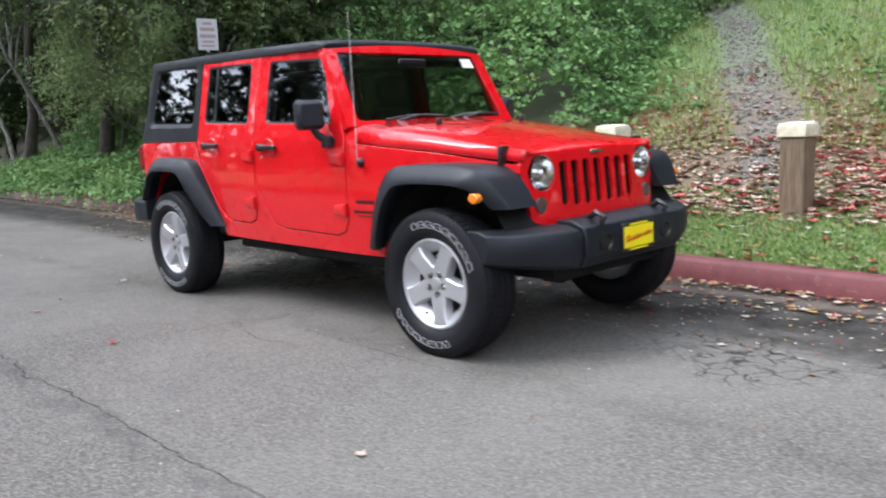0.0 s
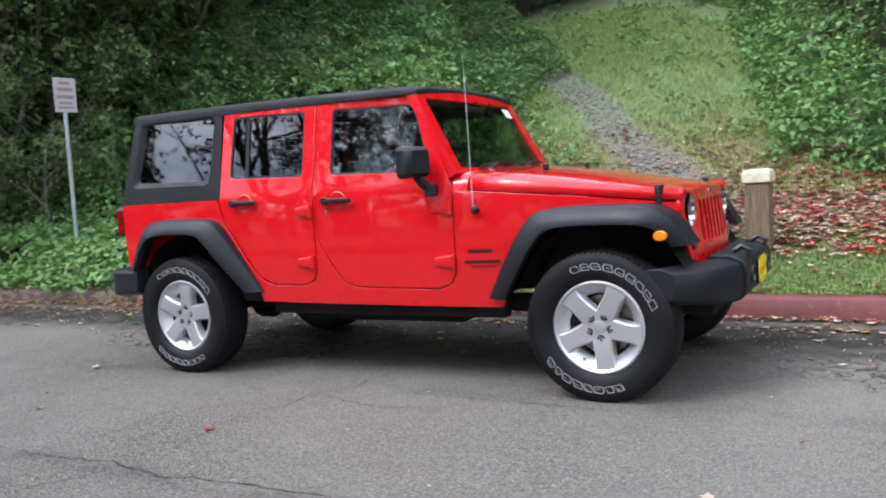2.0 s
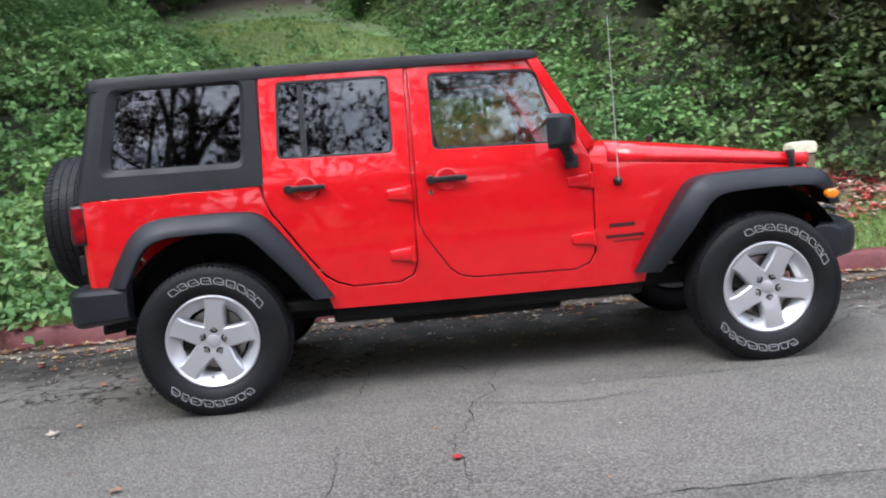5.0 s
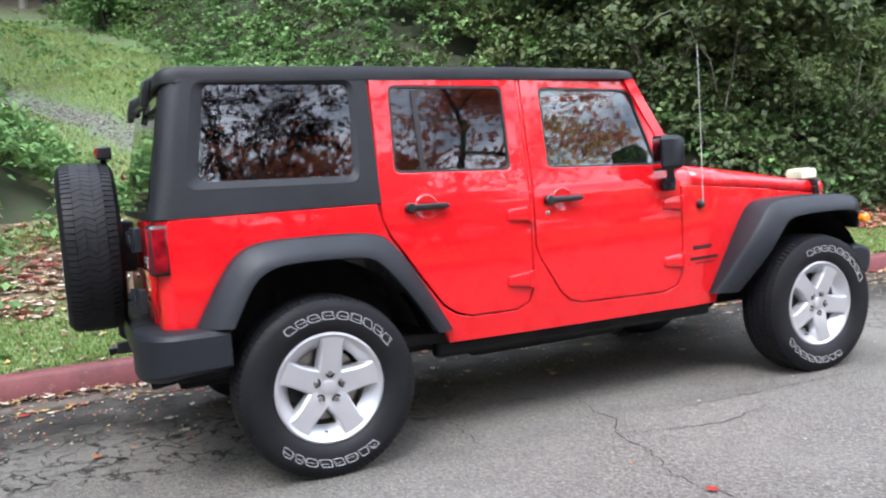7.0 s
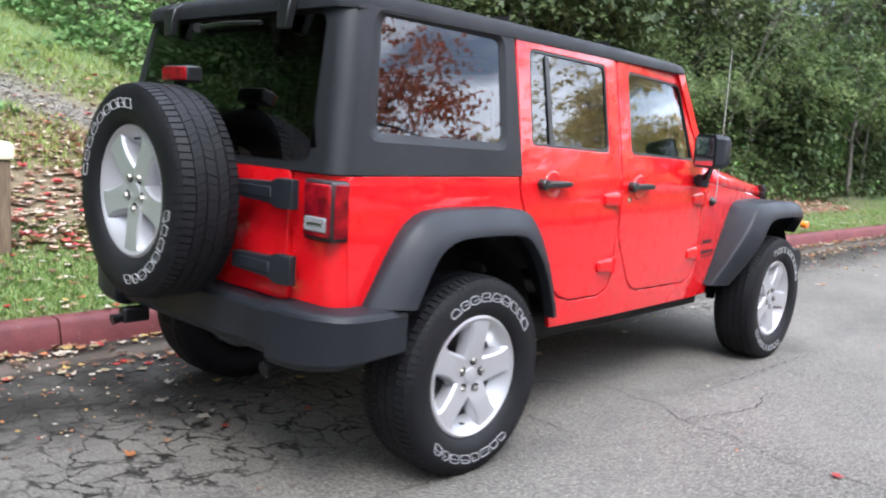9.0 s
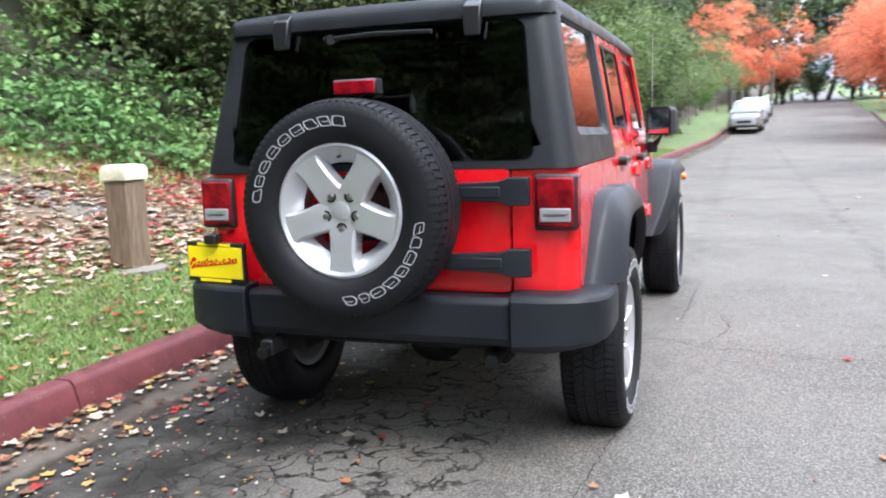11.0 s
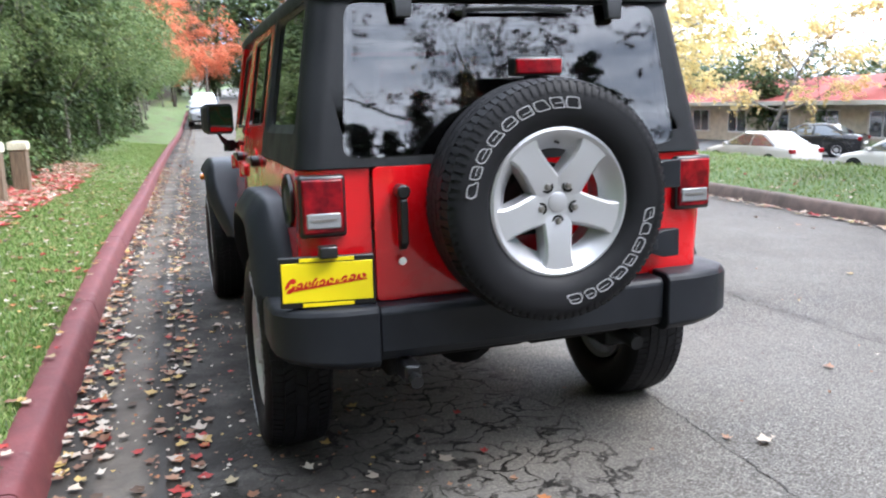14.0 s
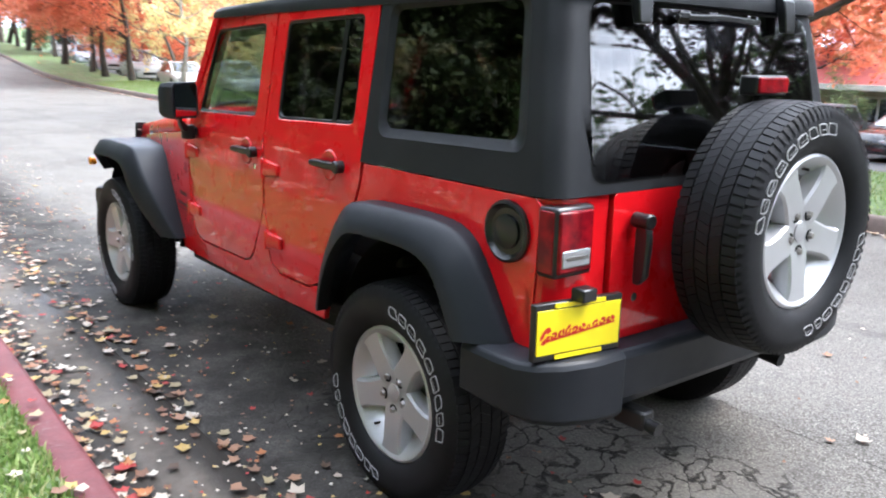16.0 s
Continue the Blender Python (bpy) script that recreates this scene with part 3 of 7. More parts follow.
        add_loft(bm, [[(1.822 + 0.034 * math.cos(a) * r, s * (0.916 + d), 0.862 + 0.026 * math.sin(a) * r) for a in (k * math.pi / 8 for k in range(16))] for d, r in ((-0.02, 1.0), (0.010, 1.0), (0.016, 0.8), (0.018, 0.3))])
        part("side_marker", bm, M_AMBER, P, "amber side marker lamp")
        # mirror, its outer edge turned rearwards
        turned = Matrix.Translation((0.43, s * 0.872, 1.315)) @ Matrix.Rotation(radians(22 * s), 4, "Z")
        bm = bmesh.new()
        add_loft(bm, [[turned @ Vector((dx, s * 0.084 * w * cy, 0.090 * h * cz)) for cy, cz in ((-0.8, -1), (0.8, -1), (1, -0.75), (1, 0.75), (0.8, 1), (-0.8, 1), (-1, 0.75), (-1, -0.75))] for dx, w, h in ((-0.054, 0.93, 0.93), (-0.060, 1.0, 1.0), (-0.01, 1.0, 1.0), (0.045, 0.92, 0.91), (0.066, 0.75, 0.72))])
        mir = part("mirror_housing", bm, M_TRIM, P, "black door mirror", 0.006)
        bm = bmesh.new()
        add_loft(bm, [[(x + 0.026 * cx, s * y, z + 0.022 * cz) for cx, cz in ((-1, -1), (1, -1), (1, 1), (-1, 1))] for x, y, z in ((0.44, 0.870, 1.24), (0.465, 0.845, 1.19), (0.487, 0.80, 1.155), (0.49, 0.75, 1.15))])
        add_tube(bm, [(0.487, s * 0.80, 1.115), (0.487, s * 0.80, 1.185)], 0.036, 14)
        part("mirror_arm", bm, M_TRIM, mir, "", 0.006)
        raw("mirror_glass", [turned @ Vector((-0.0605, s * 0.070 * a, 0.076 * b)) for a, b in ((-1, -1), (1, -1), (1, 1), (-1, 1))], [(0, 1, 2, 3)], M_MIRROR, mir, "silver mirror glass")
        # fender badge bars, dark on red
        bm = bmesh.new()
        for x0, x1, z0, z1 in ((0.675, 0.822, 0.775, 0.797), (0.652, 0.868, 0.718, 0.734), (0.69, 0.85, 0.697, 0.703)):
            y0, y1 = side_y(x0, 0.75) + 0.0022, side_y(x1, 0.75) + 0.0022
            q = [bm.verts.new(p) for p in ((x0, s * y0, z0), (x1, s * y1, z0), (x1, s * y1, z1), (x0, s * y0, z1))]
            bm.faces.new(q)
        part("side_decal", bm, M_DECAL, P, "dark decal bars on the wing")
        # tail lamp
        bm = bmesh.new()
        ya, yb = sorted((s * 0.642, s * 0.800))
        add_box(bm, -2.150, -2.072, ya, yb, 0.945, 1.152)
        lamp = part("tail_lamp", bm, M_GLOSS, P, "tail lamp with black frame, red and clear lenses", 0.012)
        box("red_lens", -2.1575, -2.137, min(s * 0.652, s * 0.791), max(s * 0.652, s * 0.791), 0.958, 1.140, M_REDLENS, lamp, "red lens", 0.008)
        box("reverse_lens", -2.1615, -2.147, min(s * 0.664, s * 0.780), max(s * 0.664, s * 0.780), 0.976, 1.028, M_WHITELENS, lamp, "clear reversing lens", 0.005)
        box("lens_bar", -2.1635, -2.157, min(s * 0.682, s * 0.762), max(s * 0.682, s * 0.762), 1.000, 1.008, M_STEEL, lamp, "", 0.0)
        box("side_lens", -2.140, -2.082, min(s * 0.785, s * 0.8035), max(s * 0.785, s * 0.8035), 0.958, 1.140, M_REDLENS, lamp, "", 0.004)
    # aerial
    tube("aerial", [(0.739, -0.772, 1.026), (0.738, -0.775, 1.45), (0.735, -0.778, 1.89)], [0.0028, 0.0024, 0.0018], M_AERIAL, P, "thin whip aerial", 6)
    lathe("aerial_base", [(0.026, 0.0), (0.026, 0.012), (0.016, 0.028), (0.0, 0.032)], M_GLOSS, P, "", axes((0.739, -0.742, 1.024), (1, 0, 0), (0, 0, 1), (0, -1, 0)), 18)
    # fuel filler
    f = lathe("fuel_filler", [(0.094, 0.0), (0.094, 0.012), (0.084, 0.017), (0.078, 0.010), (0.070, 0.004), (0.0, 0.004)], M_GLOSS, P, "black round fuel filler", axes((-1.955, 0.800, 1.055), (1, 0, 0), (0, 0, -1), (0, 1, 0)), 36)
    lathe("fuel_cap", [(0.052, 0.004), (0.052, 0.012), (0.045, 0.016), (0.0, 0.016)], M_GLOSS, f, "", axes((-1.955, 0.800, 1.055), (1, 0, 0), (0, 0, -1), (0, 1, 0)), 24)
    # rear: corner posts, tailgate
    for s in (-1, 1):
        loops = []
        for z, k in ((0.69, 0.0), (0.75, 0.0), (0.9, 0.003), (1.05, 0.004), (1.14, 0.004), (1.168, 0.0)):
            y = side_y(-2.05, z)
            R = 0.085
            xr = -2.122
            arc = [(xr + R - R * math.sin(a), s * (y - R + R * math.cos(a)), z) for a in (j * math.pi / 12 for j in range(7))]
            loops.append([(-2.058, s * y, z)] + arc + [(xr, s * 0.553, z), (xr + 0.03, s * 0.553, z), (-2.058, s * (y - 0.03), z)])
        loft("corner_panel", loops, M_RED, P, "red rear corner panel", True, True, 0.003)
    box("rear_sill", -2.107, -2.062, -0.70, 0.70, 0.64, 0.71, M_RED, P, "", 0.01)
    gate = sheet("tailgate", rounded([(-0.546, 0.705), (0.546, 0.705), (0.546, 1.172), (-0.546, 1.172)], 0.025), [], lambda u, v, d: (-2.132 + d - 0.008 * (1 - ((v - 0.95) / 0.3) ** 2), u, v), 0.04, M_RED, P, "red tailgate carrying the spare wheel", (-0.3, 0, 0.3), (0.8, 0.95, 1.1), 0.005)
    for z in (1.092, 0.829):
        bm = bmesh.new()
        add_loft(bm, [[(-2.162 - t, y, z + dz) for t, dz in ((0.0, -h), (dt, -h), (dt, h), (0.0, h))] for y, h, dt in ((-0.30, 0.030, 0.045), (-0.52, 0.038, 0.040), (-0.56, 0.052, 0.042), (-0.635, 0.052, 0.030))])
        add_box(bm, -2.208, -2.2, -0.53, -0.33, z - 0.020, z + 0.020)
        part("tailgate_hinge", bm, M_TRIM, gate, "black ribbed tailgate hinge", 0.006)
    bm = bmesh.new()
    add_loft(bm, [[(-2.162 - t, 0.458 + dy, z) for t, dy in ((0, -w), (dt, -w), (dt, w), (0, w))] for z, w, dt in ((0.888, 0.012, 0.022), (0.915, 0.014, 0.046), (1.02, 0.014, 0.052), (1.06, 0.013, 0.05), (1.075, 0.013, 0.03))])
    add_tube(bm, [(-2.147, 0.458, 1.088), (-2.214, 0.458, 1.088)], 0.024, 16)
    part("tailgate_handle", bm, M_GLOSS, gate, "black upright tailgate handle", 0.006)
    lathe("tailgate_lock", [(0.014, 0.0), (0.014, 0.006), (0.0, 0.007)], M_CHROME, gate, "", axes((-2.16, 0.458, 0.846), (0, 1, 0), (0, 0, -1), (-1, 0, 0)), 16)
    # number plate on its bracket, and lamp
    tilt = Matrix.Translation((-2.176, 0.724, 0.804)) @ Matrix.Rotation(radians(-9), 4, "Z")
    pl = box("plate_frame", -0.012, 0.012, -0.158, 0.158, -0.085, 0.085, M_GLOSS, P, "black plate frame with yellow plate", 0.004, tilt)
    box("plate", -0.0155, -0.010, -0.150, 0.150, -0.066, 0.066, M_YELLOW, pl, "yellow plate with red script bar", 0.002, tilt)
    scribble(pl, lambda u, v: tilt @ Vector((-0.0172, -u, 1.15 * v)), 0.132)
    bm = bmesh.new()
    add_box(bm, -0.0175, -0.013, -0.085, 0.085, -0.082, -0.070, tilt)
    part("plate_text_bar", bm, M_YELLOW, pl)
    box("plate_text_bar", -0.0175, -0.013, -0.090, 0.090, 0.070, 0.082, M_YELLOW, pl, "", 0.0, tilt)
    box("plate_lamp", -2.222, -2.172, 0.692, 0.752, 0.885, 0.925, M_GLOSS, P, "black plate lamp", 0.006)
    # spare wheel, brake lamp above it
    build_wheel("spare_wheel", axes((-2.347, 0.0, 1.048), (0, -1, 0), (0, 0, 1), (-1, 0, 0)), P, radians(180), False, 174)
    box("spare_carrier", -2.282, -2.152, -0.10, 0.10, 0.92, 1.16, M_UNDER, P, "", 0.01)
    st = box("brake_lamp_stalk", -2.267, -2.237, -0.02, 0.03, 1.15, 1.465, M_UNDER, P, "", 0.006)
    bl = box("high_brake_lamp", -2.282, -2.217, -0.094, 0.082, 1.460, 1.520, M_GLOSS, P, "high-level red brake lamp", 0.008)
    box("lamp_lens", -2.289, -2.272, -0.089, 0.077, 1.465, 1.515, M_REDLENS, bl, "red lens", 0.005)
    # bumpers
    def bumper_piece(name, ys, shape):
        bm = bmesh.new()
        add_loft(bm, [shape(y) for y in ys], True, True)
        return part(name, bm, M_TRIM, P, "black plastic " + name.replace("_", " "), 0.007, 28)

    def rear_mid(y):
        k = 0.012 * (y / 0.6) ** 2
        return [(-2.03, y, 0.505), (-2.07, y, 0.495), (-2.192, y, 0.512), (-2.219 + k, y, 0.545), (-2.225 + k, y, 0.678), (-2.209 + k, y, 0.698), (-2.03, y, 0.706)]

    bumper_piece("rear_bumper", [-0.558, -0.3, 0.0, 0.3, 0.558], rear_mid)
    for s in (-1, 1):
        loops = []
        for z, inset in ((0.488, 0.045), (0.497, 0.020), (0.520, 0.0), (0.690, 0.0), (0.708, 0.010), (0.718, 0.036)):
            lift = 0.055 if z < 0.51 else 0.04 if z < 0.6 else 0.0
            plan = [(-2.03, 0.563, 0.0), (-2.238 + inset, 0.563, 0.0), (-2.235 + inset, 0.690, 0.1), (-2.208 + inset, 0.798 - inset * 0.4, 0.3), (-2.165 + inset * 0.8, 0.868 - inset * 0.6, 0.5), (-2.110 + inset * 0.4, 0.903 - inset, 0.7), (-2.030, 0.910 - inset, 0.85), (-1.875, 0.908 - inset, 1.0), (-1.875, 0.80, 1.0), (-2.03, 0.77, 0.5)]
            loops.append([(x, s * y, z + lift * k) for x, y, k in plan])
        bm = bmesh.new()
        add_loft(bm, loops, True, True)
        part("bumper_corner", bm, M_TRIM, P, "black plastic bumper corner", 0.006, 28)

    def front_mid(y):
        return [(1.955, y, 0.47), (2.05, y, 0.455), (2.115, y, 0.475), (2.148, y, 0.53), (2.150, y, 0.64), (2.135, y, 0.680), (2.06, y, 0.712), (1.955, y, 0.712)]

    def front_end(y):
        a = abs(y)
        t = max(0.0, (a - 0.45) / 0.445)
        back = 0.015 + 0.205 * t ** 1.7
        low = 0.060 * t
        w = 1 - 0.3 * max(0.0, (a - 0.82) / 0.08)
        return [(1.955 + px * w - back, y, pz + (low if pz < 0.55 else 0.0)) for px, pz in ((0.0, 0.47), (0.09, 0.455), (0.165, 0.475), (0.192, 0.53), (0.194, 0.635), (0.175, 0.672), (0.10, 0.694), (0.0, 0.694))]
    bumper_piece("front_bumper", [-0.452, -0.2, 0.0, 0.2, 0.452], front_mid)
    for s in (-1, 1):
        bumper_piece("bumper_corner", sorted([s * v for v in (0.456, 0.52, 0.60, 0.70, 0.78, 0.84, 0.88, 0.893)]), front_end)
    box("bumper_valance", 1.84, 1.97, -0.46, 0.46, 0.38, 0.48, M_UNDER, P, "", 0.02)
    for s in (-1, 1):
        lathe("fog_lamp", [(0.050, 0.0), (0.050, 0.018), (0.042, 0.020), (0.038, 0.010), (0.0, 0.014)], M_GLOSS, P, "round fog lamp", Matrix.Translation((2.14, s * 0.285, 0.590)) @ Matrix.Rotation(radians(90), 4, "Y"), 24)
        tube("tow_hook", [(2.02, s * 0.30, 0.69), (2.10, s * 0.30, 0.745), (2.15, s * 0.30, 0.72), (2.13, s * 0.30, 0.69)], 0.017, M_GLOSS, P, "black tow hook", 8)
    pf = box("front_plate", 2.150, 2.162, -0.150, 0.150, 0.514, 0.668, M_GLOSS, P, "yellow front plate with red script in a black frame", 0.004)
    box("plate", 2.160, 2.165, -0.140, 0.140, 0.534, 0.648, M_YELLOW, pf, "yellow plate", 0.002)
    scribble(pf, lambda u, v: (2.1668, u, 0.591 + v), 0.118)
    box("plate_text_bar", 2.160, 2.1645, -0.085, 0.085, 0.519, 0.529, M_YELLOW, pf, "", 0.0)
    box("plate_text_bar", 2.160, 2.1645, -0.085, 0.085, 0.653, 0.663, M_YELLOW, pf, "", 0.0)
    # grille
    slots = []
    for k in range(7):
        y = -0.300 + 0.100 * k
        lo = 0.765 if abs(k - 3) < 3 else 0.775
        slots.append(rounded([(y - 0.033, lo), (y + 0.033, lo), (y + 0.033, 1.008), (y - 0.033, 1.008)], 0.022, 3))
    circ = lambda cy, cz, r, n=28: [(cy + r * math.cos(2 * math.pi * j / n), cz + r * math.sin(2 * math.pi * j / n)) for j in range(n)]
    holes = slots + [circ(-0.462, 0.955, 0.094), circ(0.462, 0.955, 0.094), circ(-0.490, 0.790, 0.043, 20), circ(0.490, 0.790, 0.043, 20)]
    g_out = rounded([(-0.545, 0.68), (0.545, 0.68), (0.600, 0.90), (0.595, 1.02), (0.53, 1.062), (-0.53, 1.062), (-0.595, 1.02), (-0.600, 0.90)], 0.05)
    gp = lambda u, v, d: (1.925 - 0.10 * (v - 0.68) - 0.045 * (u / 0.6) ** 4 - d - 0.06 * max(0, v - 1.0), u, v)
    gr = sheet("grille", g_out, holes, gp, 0.022, M_RED, P, "red seven-slot grille", (-0.5, -0.35, 0, 0.35, 0.5), (0.72, 0.85, 1.02), 0.006)
    box("radiator", 1.80, 1.83, -0.42, 0.42, 0.70, 1.03, M_UNDER, P, "", 0.0)
    for s in (-1, 1):
        mm = Matrix.Translation((1.868, s * 0.462, 0.955)) @ Matrix.Rotation(radians(90), 4, "Y")
        hl = lathe("headlamp", [(0.093, 0.015), (0.086, 0.012), (0.07, -0.02), (0.04, -0.05), (0.0, -0.055)], M_CHROME, gr, "round headlamp with chrome reflector", mm, 36)
        lathe("lamp_lens", [(0.091, 0.010), (0.075, 0.022), (0.04, 0.030), (0.0, 0.032)], M_LENS, hl, "", mm, 36)
        lathe("lamp_bulb", [(0.022, -0.05), (0.022, 0.0), (0.012, 0.008), (0.0, 0.009)], M_CHROME, hl, "", mm, 16)
        mm = Matrix.Translation((1.890, s * 0.490, 0.790)) @ Matrix.Rotation(radians(90), 4, "Y")
        lathe("turn_lamp", [(0.044, 0.0), (0.042, 0.010), (0.025, 0.014), (0.0, 0.015)], M_SMOKED, gr, "small round smoked turn lamp", mm, 24)
    box("badge", 1.888, 1.896, -0.055, 0.055, 1.036, 1.056, M_CHROME, gr, "plain silver badge", 0.006)
    # bonnet
    loops = []
    for x, hw, zs, zc, lip in ((0.70, 0.735, 1.135, 1.268, 0), (0.95, 0.708, 1.112, 1.243, 0), (1.25, 0.675, 1.083, 1.200, 0), (1.55, 0.640, 1.050, 1.148, 0), (1.76, 0.612, 1.028, 1.105, 0), (1.845, 0.597, 1.022, 1.082, 0), (1.872, 0.585, 1.022, 1.064, 0)):
        half = [(hw, zs), (hw - 0.004, zs + 0.035), (hw - 0.014, zs + 0.062), (hw - 0.05, zs + 0.62 * (zc - zs) + 0.012), (hw - 0.13, zs + 0.82 * (zc - zs)), (hw * 0.55, zc - 0.010), (hw * 0.25, zc - 0.001)]
        lp = [(x, -y, z) for y, z in half] + [(x, 0, zc)] + [(x, y, z) for y, z in reversed(half)]
        loops.append(lp)
    bm = bmesh.new()
    add_loft(bm, loops, False, False)
    bon = part("bonnet", bm, M_RED, P, "glossy red bonnet", 0.0, 60)
    so = bon.modifiers.new("thick", "SOLIDIFY")
    so.thickness, so.offset = 0.012, -1
    cw = [(0.742, 1.130), (0.738, 1.165), (0.725, 1.198), (0.690, 1.224), (0.60, 1.243), (0.40, 1.256), (0.18, 1.262)]
    loft("cowl", [[(x, -y * k, z) for y, z in cw] + [(x, 0, 1.264)] + [(x, y * k, z) for y, z in reversed(cw)] for x, k in ((0.600, 1.004), (0.65, 1.0), (0.694, 0.994))], M_RED, P, "red cowl panel", False, False, 0.0, 60)
    bm = bmesh.new()
    add_box(bm, 0.56, 0.60, -0.66, 0.66, 1.2, 1.238)
    part("cowl_grille", bm, M_GLOSS, P, "", 0.004)
    for s in (-1, 1):
        bm = bmesh.new()
        add_box(bm, 1.735, 1.765, min(s * 0.61, s * 0.645), max(s * 0.61, s * 0.645), 1.005, 1.055)
        add_box(bm, 1.732, 1.768, min(s * 0.588, s * 0.640), max(s * 0.588, s * 0.640), 1.060, 1.105)
        add_tube(bm, [(1.75, s * 0.648, 1.0), (1.75, s * 0.640, 1.10)], 0.010, 8)
        part("bonnet_latch", bm, M_GLOSS, P, "black bonnet latch", 0.003)
        box("bonnet_stop", 1.02, 1.05, min(s * 0.36, s * 0.39), max(s * 0.36, s * 0.39), 1.22, 1.262, M_GLOSS, P, "", 0.008)
    # windscreen frame: u across, v from 0 at the cowl to 1 at the roof
    wp = lambda u, v, d: (0.655 - 0.285 * v - d * 0.86 - 0.02 * (u / 0.7) ** 2, u * (1 - 0.075 * v), 1.235 + 0.515 * v - d * 0.5)
    fr = sheet("windscreen_frame", rounded([(-0.745, 0.0), (0.745, 0.0), (0.745, 1.02), (-0.745, 1.02)], [0.01, 0.01, 0.06, 0.06]), [rounded([(-0.655, 0.06), (0.655, 0.06), (0.655, 0.90), (-0.655, 0.90)], 0.05)], wp, 0.055, M_RED, P, "red windscreen frame", (-0.5, -0.25, 0, 0.25, 0.5), (0.25, 0.5, 0.75), 0.008)
    ws = sheet("windscreen", rounded([(-0.665, 0.05), (0.665, 0.05), (0.665, 0.91), (-0.665, 0.91)], 0.05), [], lambda u, v, d: wp(u, v, d + 0.012), 0.006, M_CLEAR, fr, "clear windscreen", (-0.4, 0, 0.4), (0.5,))
    ws.visible_shadow = False
    sheet("windscreen_band", [(-0.66, 0.84), (0.66, 0.84), (0.66, 0.905), (-0.66, 0.905)], [], lambda u, v, d: wp(u, v, d + 0.020), 0.002, M_GLOSS, fr, "", (0,), ())
    sheet("sticker", [(0.50, 0.74), (0.62, 0.74), (0.62, 0.86), (0.50, 0.86)], [], lambda u, v, d: wp(u, v, d + 0.0085), 0.002, M_PAPER, fr, "white paper sticker", (), ())
    for y0 in (-0.46, 0.10):
        bm = bmesh.new()
        pts = [wp(y0 + 0.50 * k / 4, 0.045 + 0.05 * math.sin(k / 4 * 2.6), -0.012) for k in range(5)]
        add_tube(bm, pts, 0.008, 6)
        add_tube(bm, [wp(y0 + 0.02, -0.04, -0.006), wp(y0 + 0.10, 0.03, -0.016), wp(y0 + 0.26, 0.075, -0.018)], 0.010, 6)
        part("wiper", bm, M_GLOSS, P, "black windscreen wiper")
    # hardtop: one shell round the back, with three windows
    def ht(u, v, d):
        hw = side_y(-1.3, v) - d + 0.002
        R = 0.080
        xr = -2.137 + 0.19 * (v - 1.17) + 0.10 * max(0.0, v - 1.70) + d
        sgn, t = (-1, u) if u <= 1.8 else (1, 3.6 - u)
        if t <= 1:
            return (-1.140 + (xr + R + 1.140) * t, sgn * hw, v)
        if t <= 1.3:
            a = (t - 1) / 0.3 * math.pi / 2
            return (xr + R - R * math.sin(a), sgn * (hw - R + R * math.cos(a)), v)
        return (xr, sgn * (hw - R) * (1.8 - t) / 0.5, v)
    q_r = rounded([(0.126, 1.303), (0.909, 1.317), (0.914, 1.728), (0.105, 1.716)], 0.045)
    q_l = [(3.6 - u, v) for u, v in q_r]
    wide_r = rounded([(0.097, 1.272), (0.948, 1.286), (0.953, 1.746), (0.076, 1.734)], 0.06)
    wide_l = [(3.6 - u, v) for u, v in wide_r]
    back = rounded([(1.3535, 1.205), (2.2465, 1.205), (2.2725, 1.727), (1.3275, 1.727)], 0.045)
    cuts = [1.0 + 0.05 * k for k in range(7)] + [2.3 + 0.05 * k for k in range(7)] + [0.5, 1.55, 1.8, 2.05, 3.1]
    hardtop = sheet("hardtop", [(0, 1.172), (1, 1.172), (1.15, 1.172), (1.8, 1.172), (2.45, 1.172), (2.6, 1.172), (3.6, 1.172), (3.6, 1.748), (2.6, 1.775), (1.8, 1.79), (1.0, 1.775), (0.0, 1.748)], [wide_r, back, wide_l], ht, 0.03, M_TOP, P, "black textured hardtop", cuts, (1.25, 1.45, 1.6, 1.73), 0.004, 40)
    for o, wide in ((q_r, wide_r), (q_l, wide_l)):
        loft("window_recess", [[ht(u, v, -0.001) for u, v in wide], [ht(u, v, 0.004) for u, v in [((3 * a + b) / 4, (3 * c + d) / 4) for (a, c), (b, d) in zip(wide, o)]], [ht(u, v, 0.016) for u, v in o], [ht(u, v, 0.026) for u, v in o]], M_TOP, hardtop, "black recessed window surround", True, False, 0.0, 50)
        cx, cz = sum(p[0] for p in o) / len(o), sum(p[1] for p in o) / len(o)
        grow = [(cx + (x - cx) * 1.0, cz + (z - cz) * 1.0) for x, z in o]
        p = sheet("side_pane", grow, [], lambda u, v, d: ht(u, v, d + 0.018), 0.005, M_TINT, hardtop, "dark tinted side window", (0.5,), ())
        p.visible_shadow = False
    pane = sheet("rear_glass", rounded([(1.3505, 1.202), (2.2495, 1.202), (2.2745, 1.718), (1.3255, 1.718)], 0.045), [], lambda u, v, d: ht(u, v, d - 0.004), 0.006, M_TINT, P, "dark tinted lift-up rear window", (1.5, 1.8, 2.1), ())
    pane.visible_shadow = False
